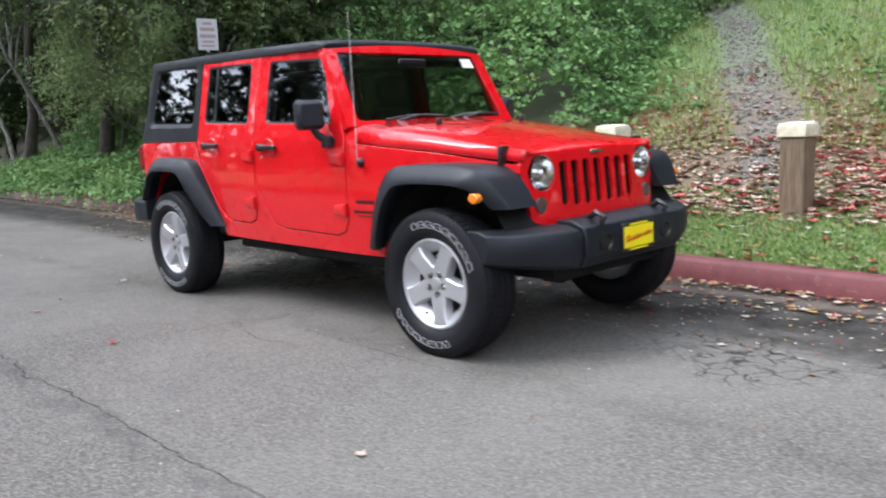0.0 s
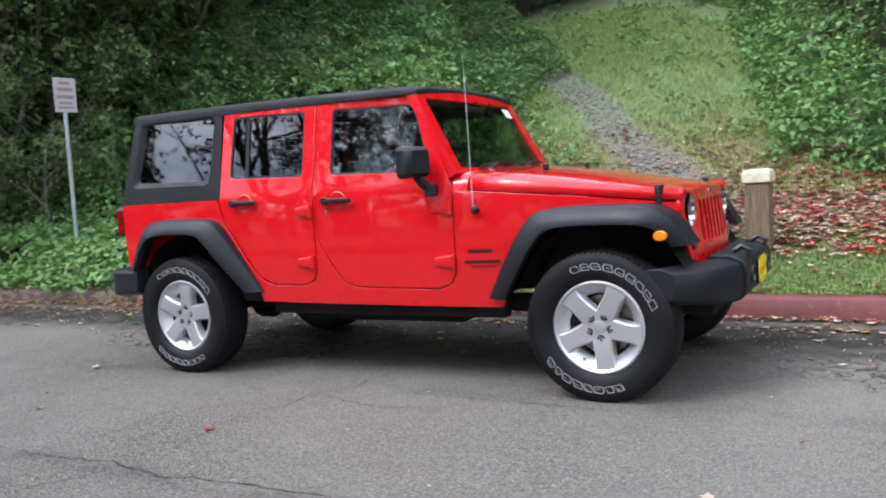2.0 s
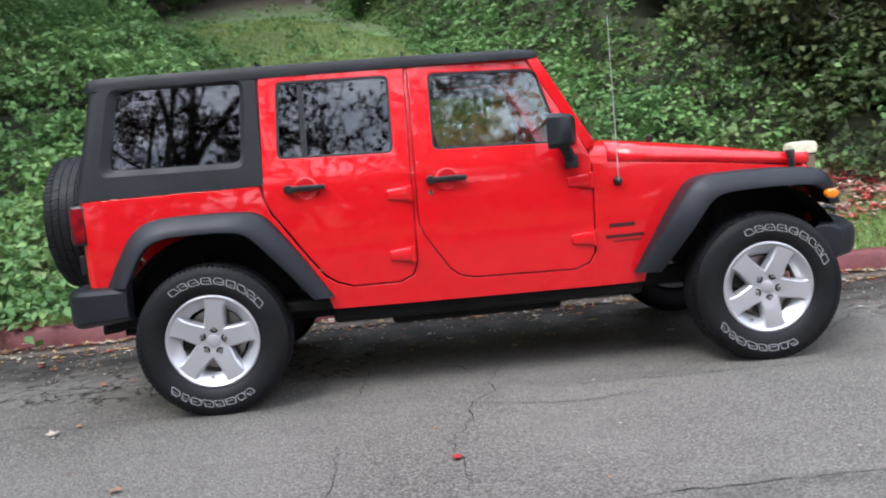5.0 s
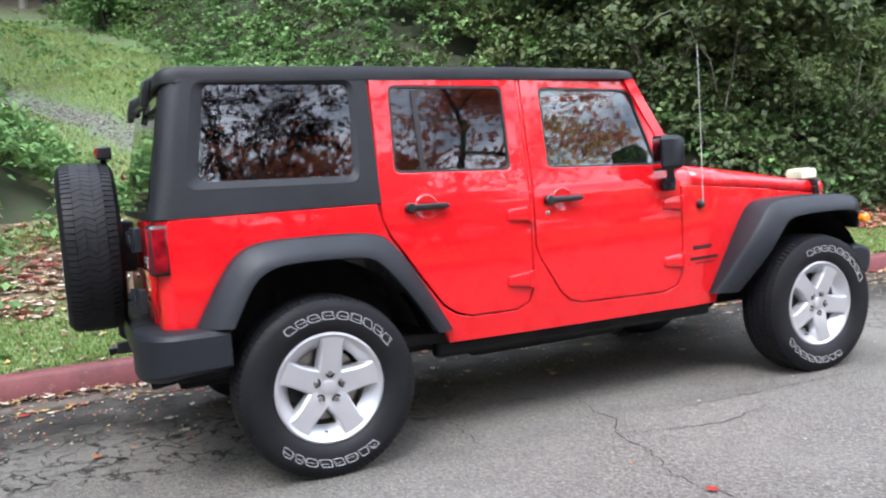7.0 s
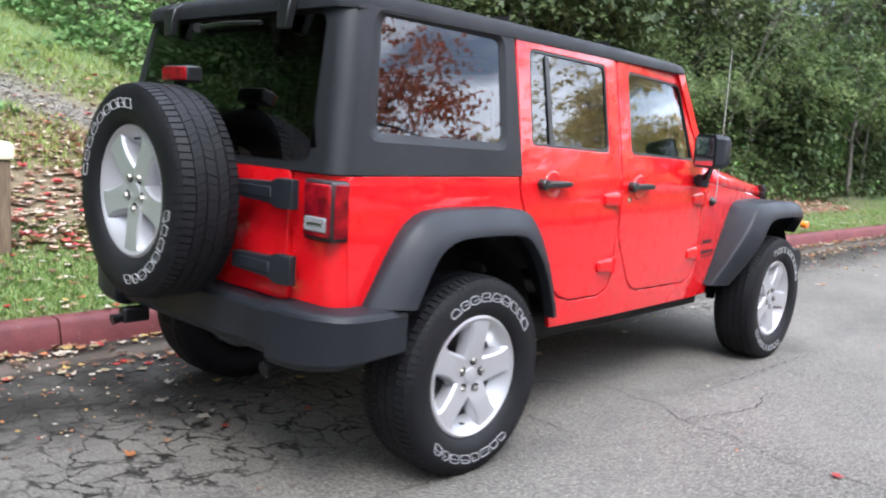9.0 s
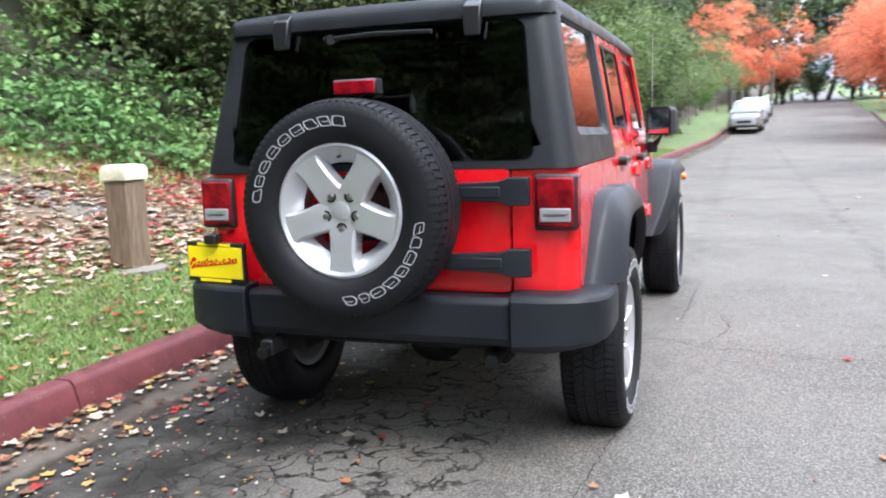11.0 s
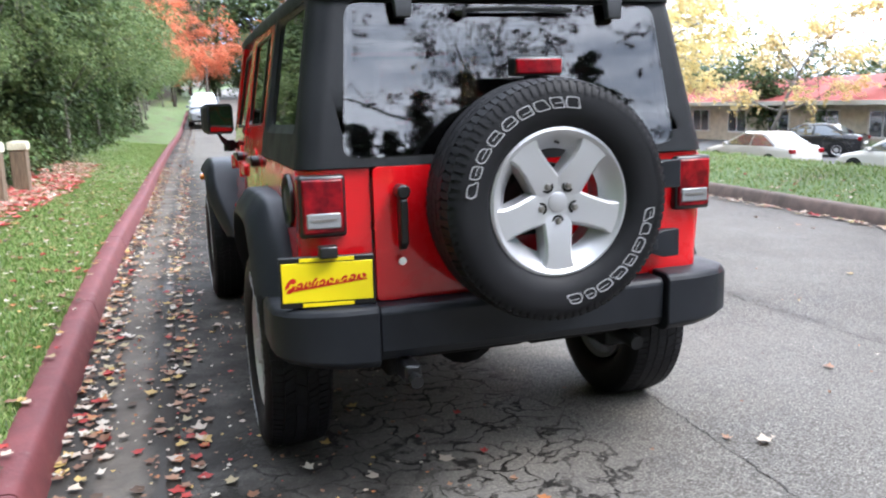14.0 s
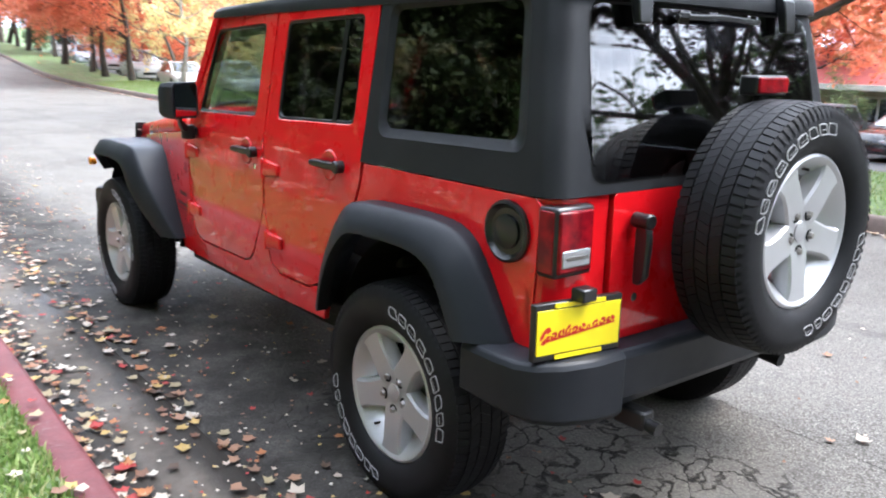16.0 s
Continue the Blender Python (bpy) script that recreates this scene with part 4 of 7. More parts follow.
    for s in (-1, 1):
        bm = bmesh.new()
        add_loft(bm, [[(xx, s * 0.404 - w, zz), (xx, s * 0.404 + w, zz), (xx - t, s * 0.404 + w, zz), (xx - t, s * 0.404 - w, zz)] for xx, zz, w, t in ((-2.02, 1.80, 0.030, 0.02), (-2.045, 1.775, 0.034, 0.035), (-2.055, 1.73, 0.034, 0.035), (-2.065, 1.665, 0.028, 0.03))])
        part("glass_hinge", bm, M_GLOSS, pane, "black rear window hinge", 0.005)
    bm = bmesh.new()
    add_tube(bm, [(-2.067, 0.22, 1.692), (-2.077, 0.0, 1.700), (-2.067, -0.24, 1.694)], 0.009, 6)
    add_tube(bm, [(-2.06, 0.20, 1.692), (-2.082, 0.18, 1.690)], 0.020, 8)
    part("rear_wiper", bm, M_GLOSS, pane, "black rear wiper")
    # roof
    loops = []
    for x, e, c, w in ((-2.050, 1.742, 1.748, 0.590), (-2.046, 1.770, 1.778, 0.622), (-2.032, 1.792, 1.805, 0.645), (-2.005, 1.804, 1.821, 0.664), (-1.95, 1.808, 1.828, 0.676), (-1.2, 1.802, 1.828, 0.682), (-0.36, 1.790, 1.815, 0.684), (0.25, 1.774, 1.798, 0.682), (0.345, 1.766, 1.785, 0.676), (0.368, 1.747, 1.757, 0.670)):
        lo = 1.735 if x < -1.1 else 1.735 - 0.016 * (x + 1.1) / 1.45
        lo = min(lo, e - 0.006)
        half = [(w + 0.020, lo), (w + 0.020, lo + 0.55 * (e - lo)), (w + 0.006, e - 0.004), (w - 0.03, e + 0.002), (w * 0.75, 0.5 * (e + c) + 0.002), (w * 0.4, c - 0.001)]
        lp = [(x, -y, z) for y, z in half] + [(x, 0, c)] + [(x, y, z) for y, z in reversed(half)]
        loops.append(lp)
    bm = bmesh.new()
    add_loft(bm, loops, True, True)
    roof = part("roof", bm, M_TOP, P, "black hardtop roof panel", 0.0, 45)
    for x in (-1.135, -0.355):
        box("roof_seam", x - 0.004, x + 0.004, -0.66, 0.66, 1.70, 1.8275 if x < -1 else 1.8165, M_UNDER, roof, "", 0)
    for s in (-1, 1):
        box("roof_groove", -1.99, -1.15, min(s * 0.688, s * 0.6985), max(s * 0.688, s * 0.6985), 1.7335, 1.7390, M_UNDER, roof, "", 0)
    # wheels and chassis
    for x in (1.4735, -1.4735):
        build_wheel("wheel", axes((x, -0.786, 0.392), (1, 0, 0), (0, 0, 1), (0, -1, 0)), P, radians(-28 if x > 0 else -8), True, 113 if x > 0 else 125)
        build_wheel("wheel", axes((x, 0.786, 0.392), (-1, 0, 0), (0, 0, 1), (0, 1, 0)), P, radians(20 if x > 0 else -36), True, 85)
        tube("axle", [(x, -0.62, 0.392), (x, -0.15, 0.392), (x, 0.15, 0.392), (x, 0.62, 0.392)], [0.045, 0.05, 0.05, 0.045], M_UNDER, P, "black axle tube", 10)
        lathe("differential", [(0.0, -0.15), (0.08, -0.13), (0.15, -0.05), (0.15, 0.05), (0.08, 0.13), (0.0, 0.15)], M_UNDER, P, "", pose(x, 0.15 if x > 0 else 0, 0.38, 0, 90), 16)
        for s in (-1, 1):
            tube("damper", [(x - 0.12, s * 0.52, 0.34), (x - 0.10, s * 0.47, 0.80)], 0.028, M_UNDER, P, "", 8)
    for s in (-1, 1):
        box("frame_rail", -2.05, 1.98, min(s * 0.40, s * 0.50), max(s * 0.40, s * 0.50), 0.40, 0.50, M_UNDER, P, "black chassis rail", 0.01)
        box("sill_guard", -0.86, 0.86, min(s * 0.58, s * 0.66), max(s * 0.58, s * 0.66), 0.385, 0.475, M_UNDER, P, "black sill guard", 0.02)
    box("transfer_plate", -0.55, 0.45, -0.40, 0.40, 0.30, 0.42, M_UNDER, P, "", 0.03)
    lathe("silencer", [(0.0, -0.24), (0.09, -0.23), (0.10, -0.2), (0.10, 0.2), (0.09, 0.23), (0.0, 0.24)], M_UNDER, P, "dark exhaust silencer", pose(-1.95, 0.15, 0.53, 90, 0, 0), 18)
    tube("exhaust_pipe", [(-1.98, -0.1, 0.46), (-2.0, -0.40, 0.47), (-2.08, -0.47, 0.45), (-2.17, -0.47, 0.44)], 0.028, M_UNDER, P, "dark steel tailpipe", 10)
    box("tow_bracket", -2.26, -2.14, 0.43, 0.49, 0.435, 0.50, M_GLOSS, P, "", 0.01)
    tube("tow_hook", [(-2.14, 0.46, 0.50), (-2.22, 0.46, 0.462), (-2.30, 0.46, 0.452)], [0.02, 0.018, 0.024], M_GLOSS, P, "black tow hook", 8)
    # cabin
    def seat(x, y):
        bm = bmesh.new()
        add_loft(bm, [[(x + dx, y + wy * a, z + h * b) for a, b in ((-1, -1), (1, -1), (1.05, 0), (0.9, 1), (-0.9, 1), (-1.05, 0))] for dx, wy, z, h in ((-0.28, 0.22, 0.80, 0.08), (0.0, 0.24, 0.80, 0.08), (0.22, 0.24, 0.82, 0.08), (0.27, 0.20, 0.82, 0.05))])
        add_loft(bm, [[(x - 0.25 - 0.10 * (z - 0.8) + t * a, y + w * b, z) for a, b in ((-1, -0.85), (0.6, -1), (1, -0.5), (1, 0.5), (0.6, 1), (-1, 0.85))] for z, w, t in ((0.80, 0.23, 0.08), (1.0, 0.24, 0.07), (1.25, 0.22, 0.06), (1.36, 0.16, 0.05))])
        add_loft(bm, [[(x - 0.31 + 0.045 * a, y + w * b, z) for a, b in ((-1, -0.8), (1, -1), (1, 1), (-1, 0.8))] for z, w in ((1.40, 0.10), (1.44, 0.125), (1.54, 0.125), (1.57, 0.10))])
        part("seat", bm, M_SEAT, P, "black cloth car seat with headrest", 0.02)
    for y in (-0.36, 0.36):
        seat(0.05, y)
        seat(-0.82, y)
    loft("dashboard", [[(0.62, y, 0.80), (0.62, y, 1.19), (0.50, y, 1.21), (0.36, y, 1.17), (0.32, y, 1.08), (0.38, y, 0.80)] for y in (-0.70, -0.2, 0.2, 0.70)], M_TRIM, P, "black dashboard", True, True, 0.02)
    wheel_m = Matrix.Translation((0.24, 0.36, 1.10)) @ Matrix.Rotation(radians(-65), 4, "Y")
    bm = bmesh.new()
    add_tube(bm, [wheel_m @ Vector((0.185 * math.cos(a), 0.185 * math.sin(a), 0)) for a in (2 * math.pi * k / 24 for k in range(25))], 0.015, 8, False)
    add_box(bm, -0.05, 0.05, -0.18, 0.18, -0.02, 0.01, wheel_m)
    part("steering_wheel", bm, M_GLOSS, P, "black steering wheel")
    bm = bmesh.new()
    for s in (-1, 1):
        add_tube(bm, [(-1.75, s * 0.64, 0.95), (-1.62, s * 0.63, 1.45), (-1.45, s * 0.61, 1.66), (-0.9, s * 0.61, 1.69), (-0.34, s * 0.61, 1.69), (0.28, s * 0.60, 1.66)], 0.032, 10)
        add_tube(bm, [(-0.34, s * 0.66, 0.60), (-0.34, s * 0.65, 1.3), (-0.34, s * 0.61, 1.69)], 0.032, 10)
    for x, z in ((-0.34, 1.69), (-1.42, 1.66)):
        add_tube(bm, [(x, -0.61, z), (x, 0.61, z)], 0.032, 10)
    for y in (-0.25, 0.25):
        add_tube(bm, [(-0.34, y, 1.69), (-1.42, y, 1.66)], 0.03, 10)
    part("roll_cage", bm, M_SEAT, P, "black padded roll cage")
    box("interior_mirror", 0.40, 0.42, -0.12, 0.12, 1.60, 1.665, M_GLOSS, P, "", 0.01)
    return car


build_car()

# ---- ground, road and kerbs ----
def ease(t):
    t = min(max(t, 0.0), 1.0)
    return t * t * (3 - 2 * t)


def kerb_left(x):
    return 1.69 - 0.012 * x if x < 0 else 1.69 - 0.012 * x - 0.018 * x * ease(x / 8.0) - 0.0003 * x * x


def kerb_right(x):
    return -5.65 - 0.02 * x if x < 0 else -5.65 - 0.02 * x - 0.047 * x * ease(x / 4.0)


def rise(x):
    return 0.0 if x < 30 else 0.036 * (x - 30) * ease((x - 30) / 30.0)


TRAIL = [Vector(p) for p in ((1.3, 3.4), (0.35, 5.5), (-0.3, 6.5), (-0.95, 7.6), (-1.85, 9.3), (-2.6, 10.5), (-4.8, 13.4), (-6.0, 15.3), (-7.6, 17.8), (-10.5, 21.5), (-14, 27))]


def trail_gap(x, y):
    p, best = Vector((x, y)), 99.0
    for a, b in zip(TRAIL, TRAIL[1:]):
        d = b - a
        t = min(max((p - a).dot(d) / d.length_squared, 0), 1)
        best = min(best, (p - a - d * t).length)
    return best


def left_height(x, y):
    d = y - kerb_left(x)
    z = 0.150 + 0.19 * min(max(d - 0.17, 0), 1.1)
    z += 0.26 * min(max(d - 1.27, 0), 1.6)
    z += 0.345 * min(max(d - 2.87, 0), 48)
    k = 1.0 - 0.45 * ease((x - 4.5) / 4.0) * ease(1 - (d - 1.0) / 3.0)
    z = 0.150 + (z - 0.150) * k
    z += 0.95 * ease((x - 0.6) / 2.4) * ease((d - 4.6) / 4.0)
    z += 0.07 * noise.noise((x * 0.7, y * 0.7, 0)) * ease((d - 0.9) / 1.5) + 0.25 * noise.noise((x * 0.21, y * 0.21, 4)) * ease((d - 3) / 4)
    return rise(x) + z


def right_height(x, y):
    d = kerb_right(x) - y
    z = 0.140 + 0.10 * ease((d - 0.2) / 1.5) - 1.70 * ease((d - 2.8) / 5.2) - 0.2 * ease((d - 24.5) / 4.0)
    return rise(x) * (1 - ease((d - 2.8) / 5.2) * ease((70 - x) / 30)) + z + 0.02 * noise.noise((x * 0.8, y * 0.8, 9))


def build_ground():
    near = [-14 + 0.45 * i for i in range(90)]
    xs = [-260, -160, -100, -65, -45, -32, -24, -18] + near + [27.5 + 1.5 * i for i in range(20)] + [60, 70, 85, 105, 140, 200, 300]
    left = [0.165, 0.3, 0.5, 0.75, 1.0, 1.27, 1.5, 1.8, 2.1, 2.5, 2.87] + [3.2 + 0.42 * i for i in range(36)] + [19, 21, 24, 28, 34, 45, 70, 120, 220]
    right = [220, 130, 80, 55, 40, 30, 22, 16, 12, 9, 7, 6, 5.2, 4.5, 3.9, 3.3, 2.8, 2.2, 1.6, 1.1, 0.7, 0.4, 0.165]
    verts, tr, li, wo = [], [], [], []
    for x in xs:
        a, b = kerb_right(x), kerb_left(x)
        for d in right:
            verts.append((x, a - d, right_height(x, a - d)))
            tr.append(0.0)
            li.append(0.0)
            wo.append(0.0)
        for y in (a - 0.02, b + 0.02):
            verts.append((x, y, rise(x) - 0.06))
            tr.append(0.0)
            li.append(0.0)
            wo.append(0.0)
        for d in left:
            y = b + d
            verts.append((x, y, left_height(x, y)))
            g = trail_gap(x, y)
            tr.append(max(0.0, 1.0 - g / 0.70))
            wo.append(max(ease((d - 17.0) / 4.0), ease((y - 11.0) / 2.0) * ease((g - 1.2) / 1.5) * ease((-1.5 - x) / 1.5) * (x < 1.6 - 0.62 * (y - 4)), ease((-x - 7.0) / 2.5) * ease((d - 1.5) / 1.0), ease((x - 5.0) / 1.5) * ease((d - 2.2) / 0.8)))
            li.append(ease((d - 0.9) / 0.6) * ease(1 - (d - 4.2) / 2.2) * ease((x + 5) / 2) * ease(1 - (x - 13) / 5))
    n = len(left) + len(right) + 2
    faces = [(i * n + j, (i + 1) * n + j, (i + 1) * n + j + 1, i * n + j + 1) for i in range(len(xs) - 1) for j in range(n - 1)]
    m = Mat("grass_and_soil", (0.06, 0.09, 0.03), 0.9)
    soil = m.mix(m.ramp(m.noise(9, 6), (0.35, 0.0), (0.65, 1.0)), (0.055, 0.042, 0.028), (0.14, 0.105, 0.07))
    green = m.mix(m.ramp(m.noise(14, 5), (0.35, 0.0), (0.68, 1.0)), (0.075, 0.120, 0.040), (0.15, 0.21, 0.085))
    base = m.mix(m.ramp(m.noise(1.1, 4), (0.52, 0.0), (0.70, 0.85)), green, soil)
    litter = m.mix(m.ramp(m.voronoi(34, "F1"), (0.1, 0.0), (0.5, 1.0)), (0.30, 0.17, 0.12), (0.13, 0.085, 0.055))
    base = m.mix(m.math("MULTIPLY", m.attr("litter"), 0.8), base, litter)
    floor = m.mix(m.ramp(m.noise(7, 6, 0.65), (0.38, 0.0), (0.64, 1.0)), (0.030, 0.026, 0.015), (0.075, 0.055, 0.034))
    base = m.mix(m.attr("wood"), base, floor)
    gravel = m.mix(m.ramp(m.voronoi(60, "F1"), (0.1, 0.0), (0.6, 1.0)), (0.24, 0.225, 0.21), (0.11, 0.10, 0.09))
    base = m.mix(m.ramp(m.math("ADD", m.attr("trail"), m.math("MULTIPLY", m.noise(3, 4), 0.35)), (0.55, 0.0), (1.10, 0.75)), base, gravel)
    m.color(base).bump(m.noise(40, 5), 0.7, 0.03)
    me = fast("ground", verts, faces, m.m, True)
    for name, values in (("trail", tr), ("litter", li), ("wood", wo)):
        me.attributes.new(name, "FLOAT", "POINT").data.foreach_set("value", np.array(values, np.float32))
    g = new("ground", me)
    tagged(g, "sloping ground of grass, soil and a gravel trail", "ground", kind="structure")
    # carriageway
    verts, faces = [], []
    cols = 14
    rx = [x for x in xs if -50 < x < 250]
    for x in rx:
        a, b = kerb_right(x) - 0.01, kerb_left(x) - 0.47
        for j in range(cols + 1):
            verts.append((x, a + (b - a) * j / cols, rise(x)))
    c = cols + 1
    for i in range(len(rx) - 1):
        for j in range(cols):
            faces.append((i * c + j, (i + 1) * c + j, (i + 1) * c + j + 1, i * c + j + 1))
    m = Mat("worn_asphalt", (0.06, 0.06, 0.06), 0.85, Specular_IOR_Level=0.13)
    pos = m.coords()
    stone = m.ramp(m.voronoi(95, "F1"), (0.0, 0.0), (0.70, 1.0))
    a = m.mix(stone, (0.238, 0.220, 0.197), (0.068, 0.062, 0.054))
    a = m.mix(m.ramp(m.noise(38, 5, 0.7), (0.56, 0.0), (0.74, 0.75)), a, (0.30, 0.285, 0.26))
    a = m.mix(m.ramp(m.noise(23, 5, 0.7), (0.58, 0.0), (0.75, 0.7)), a, (0.05, 0.05, 0.05))
    a = m.mix(m.ramp(m.noise(0.55, 5), (0.35, 0.0), (0.7, 0.65)), a, (0.178, 0.165, 0.148))
    a = m.mix(m.ramp(m.noise(5.0, 6, 0.7), (0.52, 0.0), (0.78, 0.45)), a, (0.065, 0.064, 0.063))
    a = m.mix(m.ramp(m.voronoi(47, "F1"), (0.10, 0.75), (0.20, 0.0)), a, (0.36, 0.335, 0.30))
    a = m.mix(m.ramp(m.voronoi(63, "F1"), (0.14, 0.7), (0.24, 0.0)), a, (0.035, 0.032, 0.029))
    # crazed patches: a net of cracks where the surface has given way
    warp = m.node("VectorMath")
    warp.operation = "ADD"
    nz = m.node("TexNoise", Scale=3.6, Detail=6)
    m.link(pos, nz.inputs["Vector"])
    sc = m.node("VectorMath")
    sc.operation = "MULTIPLY"
    sc.inputs[1].default_value = (0.50, 0.50, 0.0)
    m.link(nz.outputs["Color"], sc.inputs[0])
    m.link(pos, warp.inputs[0])
    m.link(sc.outputs[0], warp.inputs[1])
    vec = warp.outputs[0]
    net = m.ramp(m.math("ADD", m.voronoi(7.4, "DISTANCE_TO_EDGE", vec), m.math("MULTIPLY", m.math("SUBTRACT", m.noise(9, 5, 0.7), 0.5), 0.21)), (0.018, 1.0), (0.058, 0.0))
    net = m.math("MULTIPLY", net, m.ramp(m.noise(4.3, 4), (0.36, 0.35), (0.52, 1.0)))
    xyz = m.node("SeparateXYZ")
    m.link(pos, xyz.inputs[0])
    px = m.math("MULTIPLY", m.math("ADD", xyz.outputs[0], 1.9), 0.42)
    py = m.math("MULTIPLY", m.math("ADD", xyz.outputs[1], -0.35), 0.85)
    r2 = m.math("ADD", m.math("MULTIPLY", px, px), m.math("MULTIPLY", py, py))
    px2 = m.math("MULTIPLY", m.math("ADD", xyz.outputs[0], -2.9), 0.42)
    py2 = m.math("MULTIPLY", m.math("ADD", xyz.outputs[1], -0.2), 0.75)
    r3 = m.math("ADD", m.math("MULTIPLY", px2, px2), m.math("MULTIPLY", py2, py2))
    patch = m.math("MINIMUM", r2, m.math("ADD", r3, 0.35))
    area = m.ramp(m.math("ADD", patch, m.math("MULTIPLY", m.noise(1.7, 3), 0.9)), (0.75, 1.0), (1.45, 0.0))
    crack = m.math("MULTIPLY", net, area)
    a = m.mix(m.math("MULTIPLY", area, m.ramp(m.noise(2.6, 5, 0.65), (0.36, 0.10), (0.62, 0.55))), a, (0.135, 0.125, 0.112))
    a = m.mix(m.math("MULTIPLY", crack, 0.96), a, (0.009, 0.008, 0.007))
    wob = m.math("MULTIPLY", m.math("SUBTRACT", m.noise(1.6, 4), 0.5), 0.5)
    yy = m.math("ADD", xyz.outputs[1], wob)
    for yc, wid, k in ((-2.52, 0.10, 0.5), (-0.92, 0.16, 0.3)):
        band = m.ramp(m.math("ABSOLUTE", m.math("SUBTRACT", yy, yc)), (0.0, k), (wid, 0.0))
        a = m.mix(m.math("MULTIPLY", band, m.ramp(m.noise(2.7, 5), (0.35, 0.0), (0.65, 1.0))), a, (0.035, 0.034, 0.032))
    strip = m.math("MULTIPLY", m.ramp(m.math("ADD", yy, m.math("MULTIPLY", m.noise(3.4, 4), 0.6)), (0.50, 0.0), (0.98, 0.95)), m.ramp(m.noise(4.1, 5), (0.36, 0.66), (0.58, 1.0)))
    a = m.mix(strip, a, (0.020, 0.018, 0.016))
    m.color(a)
    m.rough(m.ramp(m.noise(2.2, 4), (0.3, 0.62), (0.7, 0.88)))
    hgt = m.math("SUBTRACT", m.math("MULTIPLY", stone, -0.35), m.math("MULTIPLY", crack, 2.0))
    m.bump(hgt, 0.55, 0.006)
    road = new("road", fast("road", verts, faces, m.m, True))
    tagged(road, "worn grey asphalt road with crazed cracks", "road", kind="structure")
    # long wandering cracks
    rng = random.Random(11)
    mc = plain("crack_dirt", (0.016, 0.014, 0.012), 0.95)
    lines = []
    for way in (((0.12, -0.30), (0.05, -0.46), (-0.05, -0.78), (-0.02, -0.95), (-0.18, -1.13), (-0.20, -1.42), (-0.31, -1.70), (-0.26, -1.99), (-0.27, -2.50)), ((-0.70, -0.20), (-0.73, -0.41), (-0.77, -0.93)), ((-0.09, -0.62), (-0.20, -0.32), (-0.5, -0.3)),
                ((-2.2, -2.50), (-1.31, -2.46), (-0.73, -2.48), (-0.40, -2.44), (0.0, -2.50), (0.22, -2.46), (0.76, -2.45), (1.4, -2.47), (2.6, -2.44)), ((-0.29, -2.5), (-0.5, -2.9)), ((1.7, 0.1), (2.4, 0.3), (3.2, 0.1), (3.9, 0.3)), ((2.1, 0.8), (2.8, 0.5), (3.3, 0.55)), ((1.9, -0.5), (2.5, 0.1), (2.8, 0.5)),
                ((-0.22, -1.13), (0.3, -1.3), (0.8, -1.2)), ((-3.6, -0.7), (-1.2, -0.9)), ((0.2, -0.98), (1.9, -1.05)), ((-0.8, -1.58), (-0.8, -2.23))):
        pts = []
        for (xa, ya), (xb, yb) in zip(way, way[1:]):
            k = max(2, int(math.hypot(xb - xa, yb - ya) / 0.045))
            for j in range(k):
                pts.append((xa + (xb - xa) * j / k + rng.uniform(-0.014, 0.014), ya + (yb - ya) * j / k + rng.uniform(-0.014, 0.014)))
        lines.append(pts)
    v, f = [], []
    for pts in lines:
        b0 = len(v)
        for k, (x, y) in enumerate(pts):
            w = rng.uniform(0.0008, 0.0042) * min(1, 0.3 + 3 * k / len(pts), 0.2 + 3 * (1 - k / len(pts)))
            q, r = pts[max(k - 1, 0)], pts[min(k + 1, len(pts) - 1)]
            d = Vector((r[0] - q[0], r[1] - q[1])).normalized()
            v += [(x - d.y * w, y + d.x * w, 0.0035), (x + d.y * w, y - d.x * w, 0.0035)]
        f += [(b0 + 2 * k, b0 + 2 * k + 1, b0 + 2 * k + 3, b0 + 2 * k + 2) for k in range(len(pts) - 1)]
    tagged(new("road_cracks", fast("road_cracks", v, f, mc)), "dark wandering cracks in the asphalt", "cracks", kind="stuff")
    # gutter strip
    m = Mat("damp_gutter_concrete", (0.14, 0.13, 0.115), 0.7, Specular_IOR_Level=0.2)
    a = m.mix(m.ramp(m.noise(6, 6, 0.65), (0.35, 0.0), (0.7, 1.0)), (0.122, 0.103, 0.084), (0.066, 0.055, 0.045))
    damp = m.ramp(m.math("ADD", m.attr("edge"), m.math("MULTIPLY", m.noise(2.2, 5, 0.65), 0.9)), (0.44, 0.0), (0.74, 0.94))
    a = m.mix(damp, a, (0.026, 0.022, 0.018))
    m.color(a).rough(m.ramp(m.noise(1.2, 4), (0.4, 0.75), (0.7, 0.4))).bump(m.noise(90, 4), 0.35, 0.006)
    verts, faces, edge = [], [], []
    prof = ((-0.475, -0.05, 1), (-0.470, 0.003, 0.75), (-0.38, 0.0, 0.3), (-0.30, -0.004, 0.0), (-0.20, -0.006, 0.0), (-0.11, -0.006, 0.35), (-0.03, -0.004, 0.9), (0.03, -0.004, 1.0))
    for x in rx:
        b, z = kerb_left(x), rise(x)
        for dy, dz, e in prof:
            verts.append((x, b + dy, z + dz))
            edge.append(e)
    k = len(prof)
    for i in range(len(rx) - 1):
        for j in range(k - 1):
            faces.append((i * k + j, (i + 1) * k + j, (i + 1) * k + j + 1, i * k + j + 1))
    me = fast("gutter", verts, faces, m.m, True)
    me.attributes.new("edge", "FLOAT", "POINT").data.foreach_set("value", np.array(edge, np.float32))
